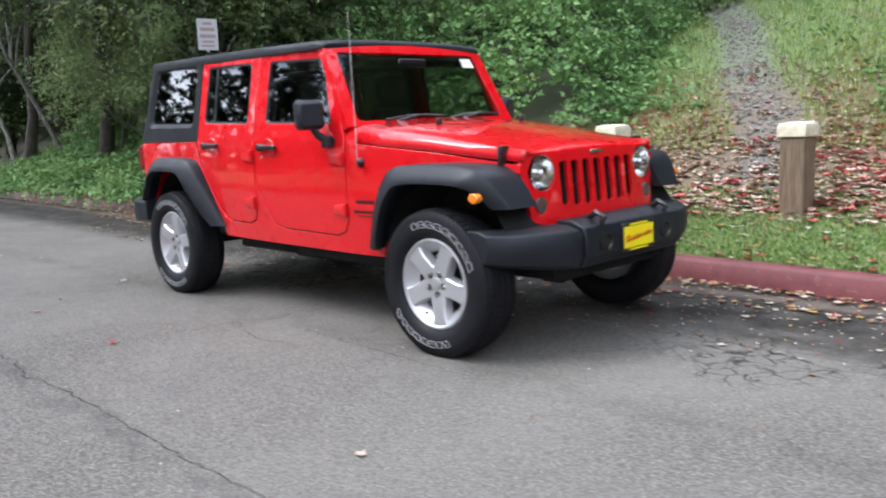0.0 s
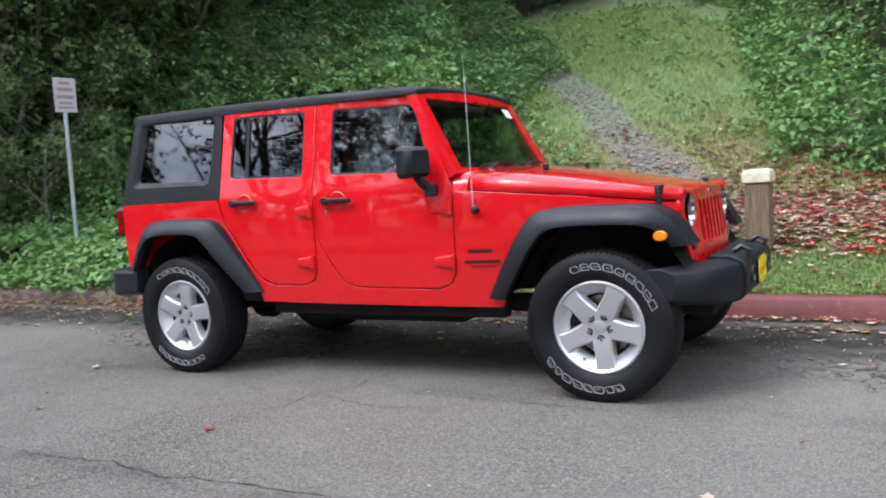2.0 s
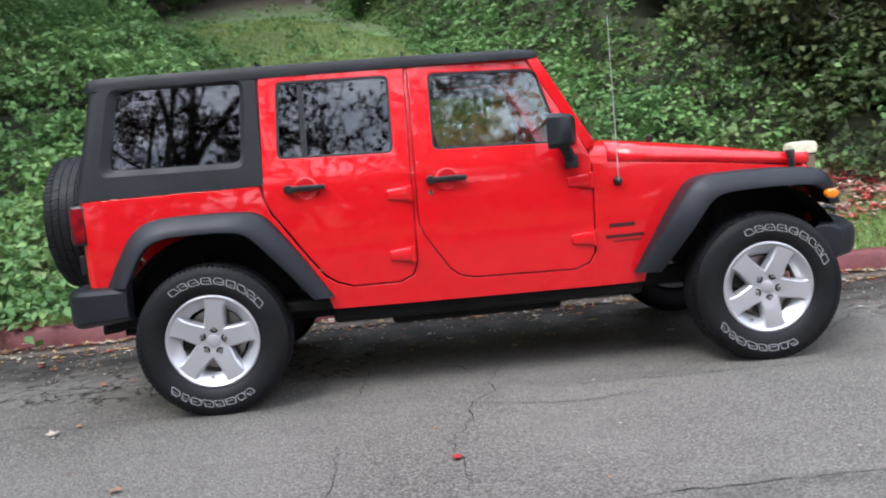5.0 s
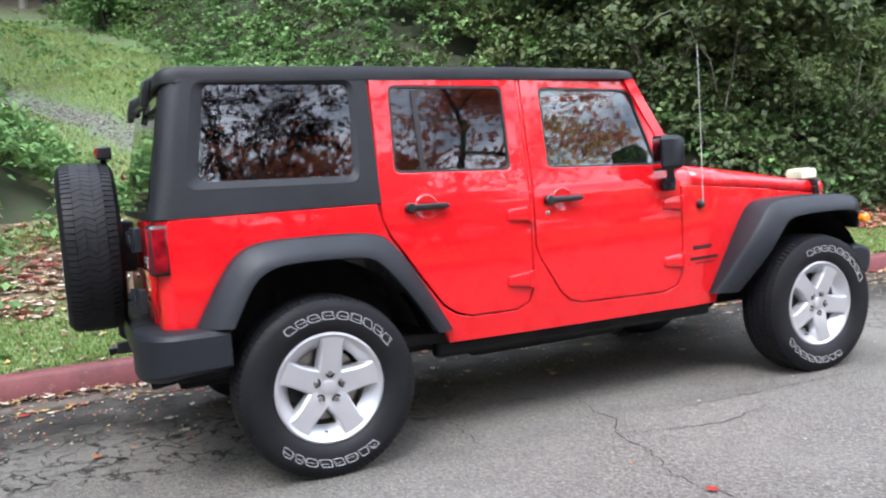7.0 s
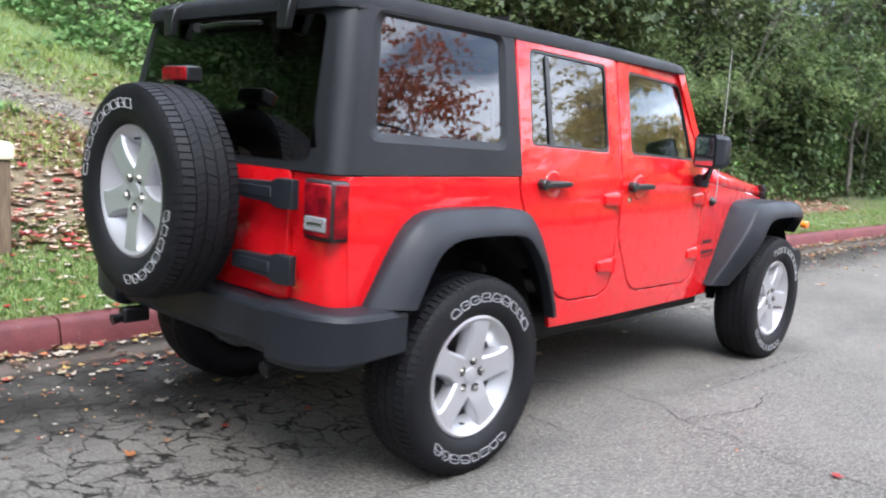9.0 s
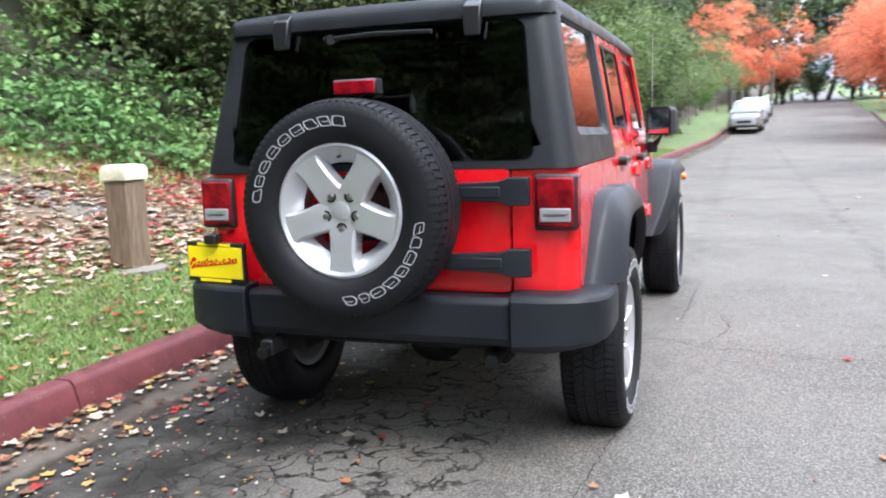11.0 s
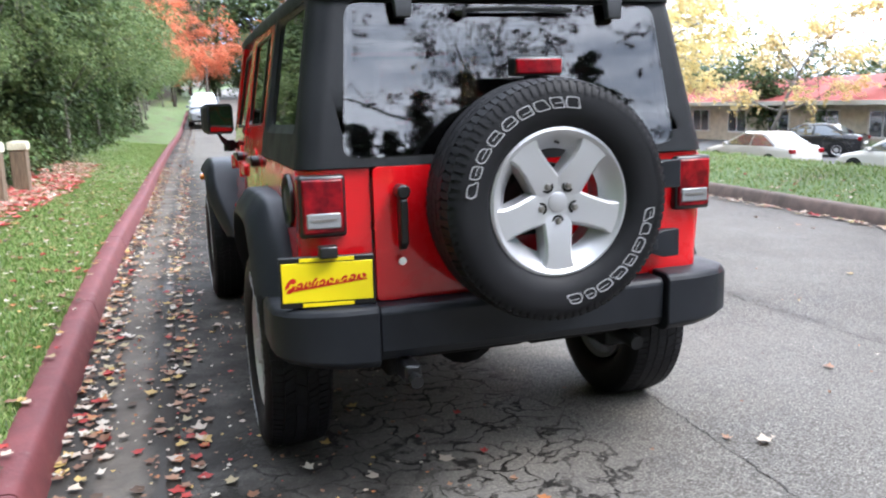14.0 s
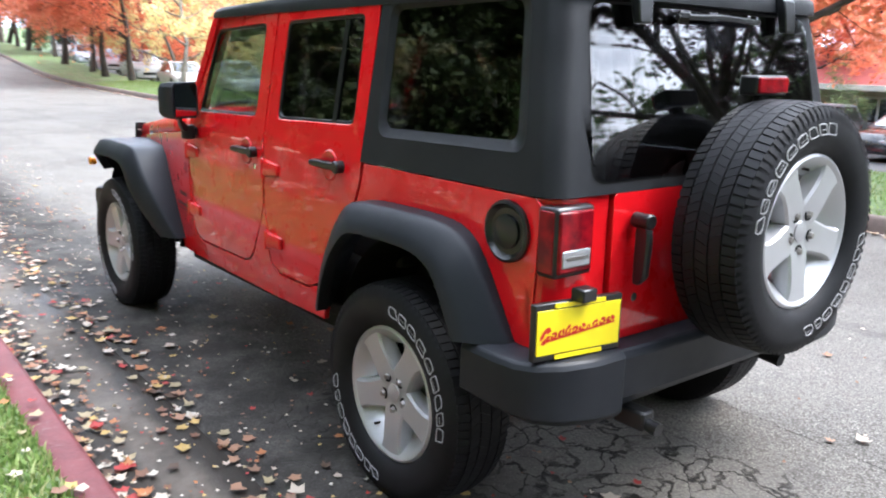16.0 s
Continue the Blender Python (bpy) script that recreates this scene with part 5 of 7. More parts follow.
    tagged(new("gutter", me), "damp brown concrete gutter strip", "gutter", kind="structure")


def kerb_run(name, line, sgn, length, x0, x1, mat, label):
    """A kerb of separate stones along a line; sgn: the side on which the verge lies."""
    root = tagged(new(name), label, "kerb", kind="structure")
    root.empty_display_size = 0.1
    x = x0
    while x < x1:
        e = min(x + length, x1)
        loops = []
        for k in range(4):
            u = x + 0.006 + (e - x - 0.012) * k / 3
            y, z = line(u), rise(u)
            loops.append([(u, y + sgn * a, z + b) for a, b in ((-0.005, -0.05), (0.006, 0.03), (0.030, 0.125), (0.045, 0.148), (0.062, 0.156), (0.150, 0.158), (0.168, 0.150), (0.172, -0.05))])
        loft("kerb_stone", loops, mat, root, "", True, True, 0.0, 50)
        x = e
    return root


build_ground()
m = Mat("faded_red_kerb_paint", (0.16, 0.03, 0.03), 0.65)
_a = m.mix(m.ramp(m.noise(5, 6, 0.7), (0.35, 0.0), (0.7, 1.0)), (0.150, 0.034, 0.036), (0.085, 0.018, 0.021))
_a = m.mix(m.ramp(m.noise(16, 6, 0.75), (0.60, 0.0), (0.72, 0.7)), _a, (0.20, 0.17, 0.15))
m.color(_a).bump(m.noise(60, 5), 0.4, 0.006)
M_KERB = m.m
m = Mat("weathered_kerb_concrete", (0.15, 0.12, 0.10), 0.85)
m.color(m.mix(m.ramp(m.noise(5, 6), (0.35, 0.0), (0.7, 1.0)), (0.17, 0.12, 0.10), (0.085, 0.065, 0.055))).bump(m.noise(50, 5), 0.5, 0.006)
M_KERB2 = m.m
kerb_run("kerb_left", kerb_left, 1, 2.95, -4.95, 60, M_KERB, "dark red painted concrete kerb")
kerb_run("kerb_back", kerb_left, 1, 2.95, -4.95 - 2.95 * 11, -4.95, M_KERB2, "unpainted brown concrete kerb strewn with leaves")
kerb_run("kerb_right", kerb_right, -1, 2.95, -20, 60, M_KERB2, "weathered brown concrete kerb")


# ---- foliage tools ----
def leaf_mesh(rng, pos, out, size, spread=0.7, width=0.62, fold=0.25, droop=0.0):
    """Folded pointed leaves at pos, facing roughly along out. Arrays of verts and triangles."""
    n = len(pos)
    nrm = out + spread * rng.normal(size=(n, 3))
    nrm[:, 2] += 0.15
    nrm /= np.linalg.norm(nrm, axis=1, keepdims=True) + 1e-9
    t = np.cross(nrm, rng.normal(size=(n, 3)))
    t[:, 2] -= droop
    t /= np.linalg.norm(t, axis=1, keepdims=True) + 1e-9
    b = np.cross(nrm, t)
    s = (size * rng.uniform(0.6, 1.35, n))[:, None]
    v = np.empty((n, 4, 3))
    v[:, 0] = pos - t * s * 0.5
    v[:, 1] = pos + b * s * width * 0.5 + nrm * s * fold * 0.5 - t * s * 0.05
    v[:, 2] = pos + t * s * 0.5
    v[:, 3] = pos - b * s * width * 0.5 + nrm * s * fold * 0.5 - t * s * 0.05
    i = np.arange(n)[:, None] * 4
    f = np.concatenate([i + [0, 1, 2], i + [0, 2, 3]], 1).reshape(-1, 3)
    return v.reshape(-1, 3), f


def tube_mesh(branches, sides=6):
    V, F, base = [], [], 0
    for pts, radii in branches:
        pts = np.asarray(pts, float)
        k = len(pts)
        d = np.gradient(pts, axis=0)
        d /= np.linalg.norm(d, axis=1, keepdims=True) + 1e-9
        ref = np.array([0.31, 0.77, 0.2])
        u = np.cross(d, ref)
        u /= np.linalg.norm(u, axis=1, keepdims=True) + 1e-9
        w = np.cross(d, u)
        a = np.arange(sides) * 2 * np.pi / sides
        ring = pts[:, None] + np.asarray(radii)[:, None, None] * (np.cos(a)[None, :, None] * u[:, None] + np.sin(a)[None, :, None] * w[:, None])
        V.append(ring.reshape(-1, 3))
        for i in range(k - 1):
            for j in range(sides):
                q = (j + 1) % sides
                F.append((base + i * sides + j, base + i * sides + q, base + (i + 1) * sides + q, base + (i + 1) * sides + j))
        base += k * sides
    return np.concatenate(V), np.array(F)


def grow(rng, p, d, length, r, level, most, out, tips, up=0.25, kids=(4, 6), spread=0.9):
    n = 5
    pts, rad = [p], [r]
    d = d / np.linalg.norm(d)
    for k in range(1, n + 1):
        d = d + rng.normal(size=3) * 0.13 + np.array([0, 0, up * 0.12])
        d /= np.linalg.norm(d)
        p = p + d * length / n
        pts.append(p)
        rad.append(r * (1 - 0.62 * k / n))
    out.append((pts, rad))
    if level >= most:
        tips.extend(pts[2:])
        return
    for k in range(rng.integers(*kids) + (3 if level == 0 else 0)):
        t = rng.uniform(0.34 if level == 0 else 0.25, 1.0)
        i = min(int(t * n), n - 1)
        q = np.array(pts[i]) * (1 - (t * n - i)) + np.array(pts[i + 1]) * (t * n - i)
        e = d + spread * rng.normal(size=3)
        e[2] = abs(e[2]) * 0.6 + up
        grow(rng, q, e, length * rng.uniform(0.42, 0.66), rad[i] * 0.55, level + 1, most, out, tips, up * 0.6, kids, spread)


def bark(name, c1, c2):
    m = Mat(name, c1, 0.9)
    m.color(m.mix(m.ramp(m.noise(7, 6, 0.7), (0.35, 0.0), (0.7, 1.0)), c1, c2)).bump(m.noise(30, 5), 0.6, 0.02)
    return m.m


def leaf_mat(name, *cols, rough=0.55, glow=0.25, steps=False, tone=True):
    m = Mat(name, cols[0], rough)
    k = len(cols)
    pick = m.island()
    if tone and not steps:
        pick = m.math("ADD", m.math("MULTIPLY", pick, 0.42), m.math("MULTIPLY", m.attr("tone"), 0.58))
    col = m.ramp(pick, *[(i / (k if steps else k - 1), c) for i, c in enumerate(cols)])
    if steps:
        col.node.color_ramp.interpolation = "CONSTANT"
    m.color(col)
    m.b.inputs["Specular IOR Level"].default_value = 0.3
    # thin leaves let light through
    tr = m.node("BsdfTranslucent")
    src = m.b.inputs["Base Color"].links[0].from_socket
    m.link(src, tr.inputs["Color"])
    mx = m.node("MixShader")
    mx.inputs[0].default_value = glow
    m.link(m.b.outputs[0], mx.inputs[1])
    m.link(tr.outputs[0], mx.inputs[2])
    outn = [n for n in m.nt.nodes if n.type == "OUTPUT_MATERIAL"][0]
    m.link(mx.outputs[0], outn.inputs["Surface"])
    return m.m


def spray_leaves(rng, root, way, count, length, size, droop=0.5, wide=0.35, spread=0.35, tone=None):
    """Leafy twigs: count leaves along each twig that starts at root and runs along way. Verts, faces and tone of each vertex."""
    n = len(root)
    way = way / (np.linalg.norm(way, axis=1, keepdims=True) + 1e-9)
    side = np.cross(way, (0.05, 0.02, 1.0))
    side /= np.linalg.norm(side, axis=1, keepdims=True) + 1e-9
    up = np.cross(side, way)
    L = length * rng.uniform(0.55, 1.35, n)
    s = rng.uniform(0.12, 1.0, (n, count))
    off = rng.uniform(-1, 1, (n, count)) * wide * (1.05 - 0.6 * s)
    lift = rng.normal(size=(n, count)) * 0.07
    pos = root[:, None] + (L[:, None] * s)[..., None] * way[:, None] + (L[:, None] * off)[..., None] * side[:, None] + (L[:, None] * lift)[..., None] * up[:, None]
    pos[..., 2] -= droop * L[:, None] * s * s
    nrm = np.repeat((up + 0.55 * way)[:, None], count, 1).reshape(-1, 3)
    if tone is None:
        tone = np.clip(0.5 + 0.27 * rng.normal(size=n), 0, 1)
    v, f = leaf_mesh(rng, pos.reshape(-1, 3), nrm, size, spread, 0.72, 0.22, 0.5)
    return v, f, np.repeat(tone, count * 4)


def leafy(name, mesh, mat):
    v, f, tone = mesh
    me = fast(name, v, f, mat)
    me.attributes.new("tone", "FLOAT", "POINT").data.foreach_set("value", np.asarray(tone, np.float32))
    return me


B_ALDER = bark("pale_alder_bark", (0.19, 0.175, 0.15), (0.07, 0.065, 0.055))
B_DARK = bark("dark_bark", (0.065, 0.052, 0.042), (0.028, 0.023, 0.019))
L_GREEN = leaf_mat("green_tree_leaves", (0.026, 0.046, 0.020), (0.046, 0.080, 0.030), (0.085, 0.128, 0.046), (0.18, 0.205, 0.075))
# the tree green darkened, with shade put into the leaf colour
L_HEDGE_SHADED = leaf_mat("shaded_hedge_leaves", (0.020, 0.034, 0.013), (0.038, 0.060, 0.021), (0.072, 0.098, 0.034), (0.15, 0.165, 0.06), glow=0.2)
L_IVY = leaf_mat("ivy_and_bramble_leaves", (0.055, 0.115, 0.040), (0.105, 0.210, 0.070), (0.185, 0.310, 0.105), (0.31, 0.43, 0.17), rough=0.6, glow=0.3)
L_LUSH = leaf_mat("light_green_weeds", (0.065, 0.110, 0.038), (0.11, 0.170, 0.060), (0.175, 0.235, 0.090), (0.27, 0.31, 0.13), glow=0.35)
L_CONIFER = leaf_mat("dark_conifer_needles", (0.012, 0.022, 0.010), (0.022, 0.038, 0.016), (0.04, 0.06, 0.024), glow=0.05)
L_ORANGE = leaf_mat("orange_maple_leaves", (0.55, 0.14, 0.07), (0.70, 0.21, 0.11), (0.76, 0.28, 0.17), (0.70, 0.34, 0.15), glow=0.5)
L_YELLOW = leaf_mat("yellow_leaves", (0.66, 0.49, 0.19), (0.74, 0.60, 0.29), (0.62, 0.51, 0.24), (0.50, 0.45, 0.23), glow=0.5)
L_PURPLE = leaf_mat("dark_red_leaves", (0.016, 0.009, 0.012), (0.026, 0.011, 0.015), (0.042, 0.014, 0.018), (0.026, 0.015, 0.018), glow=0.08)
L_FALLEN = leaf_mat("fallen_leaves", (0.28, 0.15, 0.09), (0.42, 0.35, 0.28), (0.30, 0.03, 0.025), (0.46, 0.41, 0.34), (0.40, 0.27, 0.09), (0.15, 0.07, 0.04), (0.34, 0.13, 0.05), (0.30, 0.24, 0.14), (0.42, 0.34, 0.27), (0.07, 0.04, 0.025), (0.20, 0.11, 0.07), glow=0.1, steps=True)
L_FALLRED = leaf_mat("fallen_red_leaves", (0.42, 0.05, 0.055), (0.55, 0.42, 0.34), (0.40, 0.28, 0.20), (0.60, 0.50, 0.43), (0.28, 0.17, 0.11), (0.50, 0.22, 0.17), (0.46, 0.36, 0.26), (0.36, 0.30, 0.14), (0.58, 0.46, 0.38), (0.34, 0.24, 0.17), glow=0.1, steps=True)
L_MEADOW = leaf_mat("yellow_green_meadow_grass", (0.13, 0.185, 0.042), (0.20, 0.28, 0.065), (0.28, 0.36, 0.095), (0.40, 0.39, 0.18), glow=0.3, tone=False)
L_GRASS = leaf_mat("grass_blades", (0.085, 0.155, 0.036), (0.145, 0.235, 0.060), (0.21, 0.30, 0.085), (0.33, 0.33, 0.16), glow=0.3, tone=False)


def make_tree(name, seed, height, mat, barkmat, leaves, leaf, label, most=3, trunk=0.11, up=0.3, kids=(4, 6), spread=0.9, twig=0.7, droop=0.5, bare=0.0):
    """A tree of limbs and leafy twigs; bare: part of the twigs that carry no leaves."""
    rng = np.random.default_rng(seed)
    br, tips = [], []
    grow(rng, np.zeros(3), np.array([rng.normal() * 0.08, rng.normal() * 0.08, 1.0]), height * 0.62, trunk, 0, most, br, tips, up, kids, spread)
    br[0][1][0] = trunk * 1.35
    root = empty(name, None, label, "tree")
    v, f = tube_mesh(br, 6)
    t = new("trunk", fast("trunk", v, f, barkmat, True))
    t.parent = root
    tips = np.array(tips)
    if bare:
        tips = tips[rng.uniform(size=len(tips)) > bare]
    per = 13
    pick = tips[rng.integers(0, len(tips), leaves // per)]
    mid = np.array((tips[:, 0].mean(), tips[:, 1].mean(), tips[:, 2].mean() - 0.5))
    way = pick - mid
    way /= np.linalg.norm(way, axis=1, keepdims=True) + 1e-9
    way = way * 0.5 + rng.normal(size=way.shape) * 0.6
    way[:, 2] = way[:, 2] * 0.5 + 0.05
    c = new("crown", leafy("crown", spray_leaves(rng, pick, way, per, twig, leaf, droop, 0.35, 0.45), mat))
    c.parent = root
    return root


def make_shrub(name, seed, height, mat, barkmat, leaves, leaf, label, stems=11, lean=0.75, low=0.25):
    """Arching stems from one root, each hung with leafy side twigs."""
    rng = np.random.default_rng(seed)
    br, spots, ways = [], [], []
    for k in range(stems):
        a = rng.uniform(0, 6.283)
        out = np.array((math.cos(a), math.sin(a), 0.0))
        h = height * rng.uniform(0.55, 1.05)
        reach = lean * h * rng.uniform(0.25, 0.75)
        pts = []
        for j in range(9):
            u = j / 8
            pts.append(out * reach * u ** 1.6 + np.array((0, 0, h * (u - 0.22 * u ** 3))) + rng.normal(size=3) * 0.05 * u + out * 0.06)
        br.append((pts, [0.028 * (1 - 0.85 * j / 8) for j in range(9)]))
        for j in range(leaves // stems // 13):
            u = rng.uniform(low, 1.0) * 8
            i = min(int(u), 7)
            spots.append(np.array(pts[i]) * (1 - u + i) + np.array(pts[i + 1]) * (u - i))
            b = rng.uniform(0, 6.283)
            ways.append(out * 0.5 + np.array((math.cos(b), math.sin(b), 0.15 + 0.2 * rng.normal())))
    root = empty(name, None, label, "shrub")
    v, f = tube_mesh(br, 5)
    t = new("stem", fast("stem", v, f, barkmat, True))
    t.parent = root
    c = new("foliage", leafy("foliage", spray_leaves(rng, np.array(spots), np.array(ways), 13, 0.62, leaf, 0.55, 0.38, 0.4), mat))
    c.parent = root
    return root


def make_conifer(name, seed, height, label):
    rng = np.random.default_rng(seed)
    root = empty(name, None, label, "tree")
    v, f = tube_mesh([([np.array((0, 0, height * k / 5)) for k in range(6)], [0.24 * (1 - 0.19 * k) for k in range(6)])], 7)
    t = new("trunk", fast("trunk", v, f, B_DARK, True))
    t.parent = root
    n = 330
    h = height * (0.06 + 0.93 * rng.uniform(0, 1, n) ** 0.8)
    a = rng.uniform(0, 6.283, n)
    reach = 0.19 * (height - h) + 0.25
    base = np.stack([np.cos(a) * reach * 0.15, np.sin(a) * reach * 0.15, h], 1)
    way = np.stack([np.cos(a), np.sin(a), 0.15 + 0 * a], 1)
    parts = []
    for lo, hi in ((0, 0.8), (0.8, 1.6), (1.6, 2.4), (2.4, 9)):
        k = (reach >= lo) & (reach < hi)
        if k.any():
            parts.append(spray_leaves(rng, base[k], way[k], 12, float(reach[k].mean()), 0.42, 0.35, 0.3, 0.4))
    at = np.cumsum([0] + [len(p[0]) for p in parts])
    mesh = (np.concatenate([p[0] for p in parts]), np.concatenate([p[1] + o for p, o in zip(parts, at)]), np.concatenate([p[2] for p in parts]))
    c = new("crown", leafy("crown", mesh, L_CONIFER))
    c.parent = root
    return root


def stand(x, y):
    return left_height(x, y) if y > kerb_left(x) else right_height(x, y) if y < kerb_right(x) else rise(x)


def plant(tree, x, y, turn, scale=1.0, lean=0.0):
    return copy_thing(tree, Matrix.Translation((x, y, stand(x, y) - 0.1)) @ Matrix.Rotation(turn, 4, "Z") @ Matrix.Rotation(lean, 4, "X") @ Matrix.Diagonal((scale, scale, scale, 1)))


def set_first(tree, x, y, turn, scale=1.0):
    tree.matrix_world = Matrix.Translation((x, y, stand(x, y) - 0.1)) @ Matrix.Rotation(turn, 4, "Z") @ Matrix.Diagonal((scale, scale, scale, 1))


def build_trees():
    rng = random.Random(3)
    tall = [make_tree("woodland_tree", 21, 12.5, L_GREEN, B_ALDER, 8400, 0.15, "slender pale-barked tree with green leaves", 3, 0.10, 0.45, (4, 6), 0.75, 0.8, 0.5),
            make_tree("woodland_tree", 22, 13.5, L_GREEN, B_DARK, 8800, 0.15, "dark-barked woodland tree with green leaves", 3, 0.14, 0.4, (4, 6), 0.85, 0.9, 0.5)]
    birch = make_tree("roadside_birch", 24, 9.5, L_LUSH, B_ALDER, 9600, 0.115, "feathery light green tree over the road", 3, 0.085, 0.28, (4, 6), 0.9, 0.85, 0.75)
    far = [make_tree("far_tree", 25, 11.0, L_GREEN, B_DARK, 3300, 0.27, "dense green tree in the wood", 2, 0.13, 0.3, (6, 9), 0.9, 1.2, 0.5),
           make_tree("far_tree", 26, 9.0, L_GREEN, B_ALDER, 3000, 0.26, "green tree in the wood", 2, 0.10, 0.2, (6, 9), 1.0, 1.2, 0.6)]
    shrub = [make_shrub("woodland_shrub", 41, 3.6, L_IVY, B_DARK, 6200, 0.125, "bushy shrub with broad green leaves"),
             make_shrub("woodland_shrub", 42, 4.6, L_GREEN, B_DARK, 6200, 0.115, "dark green arching woodland shrub", 13, 0.6, 0.2),
             make_shrub("woodland_shrub", 43, 2.6, L_LUSH, B_ALDER, 3800, 0.105, "light green weedy shrub", 9, 0.8, 0.3),
             make_shrub("woodland_shrub", 44, 4.2, L_HEDGE_SHADED, B_DARK, 9000, 0.095, "dense woodland shrub, its green darkened for shade", 12, 0.65, 0.15)]
    sapling = make_tree("sapling", 51, 10.0, L_LUSH, B_ALDER, 1700, 0.105, "thin leaning pale sapling with few leaves", 2, 0.055, 0.5, (3, 5), 0.6, 0.6, 0.5)
    placed = set()

    def put(tree, x, y, sc=1.0, lean=0.0):
        if trail_gap(x, y) < 1.4 and y < 22:
            return
        turn = rng.uniform(0, 6.28)
        if tree.name in placed:
            plant(tree, x, y, turn, sc, lean)
        else:
            placed.add(tree.name)
            set_first(tree, x, y, turn, sc)
    # dim wood behind the sign: high crowns over bare trunks
    for x, y in ((-9.2, 6.4), (-9.9, 4.9), (-10.8, 7.6), (-12.2, 5.6), (-11.2, 4.3), (-13.5, 8.5), (-14.6, 5.0), (-12.8, 3.2), (-17, 3.0)):
        put(tall[rng.randrange(2)], x, y, rng.uniform(0.85, 1.1), rng.uniform(-0.06, 0.06))
    for _ in range(24):
        put(tall[rng.randrange(2)], rng.uniform(-27, -9.5), rng.uniform(3.8, 17), rng.uniform(0.85, 1.2), rng.uniform(-0.07, 0.07))
    for _ in range(26):
        put(far[rng.randrange(2)], rng.uniform(-46, -25), rng.uniform(3.5, 30), rng.uniform(0.9, 1.3))
    for _ in range(20):
        put(shrub[1], rng.uniform(-38, -20), rng.uniform(4, 20), rng.uniform(1.2, 1.9))
    for x, y in ((-8.3, 5.0), (-10.0, 3.9), (-12.5, 3.8), (-15, 4.0), (-17.5, 3.7), (-9.0, 8.5), (-7.6, 11.5)):
        put(shrub[rng.choice((0, 2, 2))], x, y, rng.uniform(0.5, 0.75))
    for _ in range(12):
        put(sapling, rng.uniform(-18, -8.2), rng.uniform(4.5, 13), rng.uniform(0.65, 1.0), rng.uniform(-0.14, 0.14))
    for x, y, sc in ((-10.6, 3.7, 0.8), (-13.2, 4.3, 0.85), (-16, 3.7, 0.8), (-19, 3.4, 0.9)):
        put(tall[0], x, y, sc * 0.8)
    for x, y, sc in ((-9.4, 5.5, 1.1), (-11.6, 6.0, 1.2), (-10.4, 4.3, 0.95)):
        put(shrub[1], x, y, sc)
    # trunks above the bramble mound
    for x, y in ((-9.6, 13.5), (-7.6, 14.8), (-10.5, 11.6), (-9.0, 16.2)):
        put(tall[rng.randrange(2)], x, y, rng.uniform(0.85, 1.1), rng.uniform(-0.08, 0.08))
    # lighter foliage at the edge of the wood
    for x, y, sc in ((-9.6, 4.4, 0.62), (-11.6, 5.0, 0.72), (-8.7, 6.9, 0.58), (-13.4, 4.2, 0.75), (-15.5, 5.2, 0.8), (-10.4, 8.2, 0.8), (-8.9, 3.6, 0.6), (-10.9, 3.3, 0.7), (-9.9, 6.0, 0.72), (-12.4, 3.4, 0.75), (-8.2, 8.4, 0.6)):
        put(birch, x, y, sc)
    # wood at the top of the slope
    for _ in range(46):
        put(far[rng.randrange(2)], rng.uniform(-28, 14), rng.uniform(19, 33), rng.uniform(0.8, 1.25))
    for _ in range(22):
        put(shrub[rng.randrange(2)], rng.uniform(-26, 13), rng.uniform(17.5, 23), rng.uniform(1.0, 1.5))
    for k in range(30):
        put(shrub[1], -28 + 1.25 * k + rng.uniform(-0.5, 0.5), rng.uniform(24, 27), rng.uniform(1.3, 1.8))
    for k in range(26):
        put(far[k % 2], -30 + 1.9 * k, rng.uniform(28, 32), rng.uniform(0.8, 1.1))
    for _ in range(14):
        put(far[rng.randrange(2)], rng.uniform(6, 20), rng.uniform(11, 18), rng.uniform(0.8, 1.1))
    for _ in range(14):
        put(shrub[rng.choice((0, 0, 3))], rng.uniform(5, 20), rng.uniform(8.5, 15), rng.uniform(1.0, 1.5))
    for _ in range(15):
        put(tall[rng.randrange(2)], rng.uniform(3.6, 14), rng.uniform(9.5, 18), rng.uniform(0.8, 1.15), rng.uniform(-0.1, 0.1))
    for _ in range(12):
        put(shrub[rng.choice((0, 3))], rng.uniform(3.8, 12), rng.uniform(6.5, 12), rng.uniform(0.7, 1.1))
    for x, y in ((5.8, 6.8), (7.0, 6.0), (8.2, 6.6), (9.4, 5.6), (6.6, 8.2), (8.6, 8.4), (10.6, 6.6)):
        put(shrub[3], x, y, rng.uniform(0.9, 1.2))
    for x, y in ((4.4, 9.0), (5.6, 10.0), (3.6, 10.8), (6.8, 9.6), (4.8, 12.2), (7.6, 11.6)):
        put(birch, x, y, rng.uniform(0.40, 0.6))
    # light foliage before the dark wood
    for x, d, sc in ((6.6, 3.4, 0.5), (8.4, 3.0, 0.55), (10.2, 3.3, 0.6), (12.4, 2.8, 0.65), (17, 2.2, 0.8), (22.5, 2.0, 0.9)):
        put(birch, x, kerb_left(x) + d, sc)
    # wood along the road ahead
    for k in range(20):
        x = 6.2 + 1.5 * k + rng.uniform(-0.4, 0.4)
        put(tall[rng.randrange(2)] if k % 5 else birch, x, kerb_left(x) + rng.uniform(3.6, 8.0), rng.uniform(0.8, 1.1), rng.uniform(-0.12, 0.12))
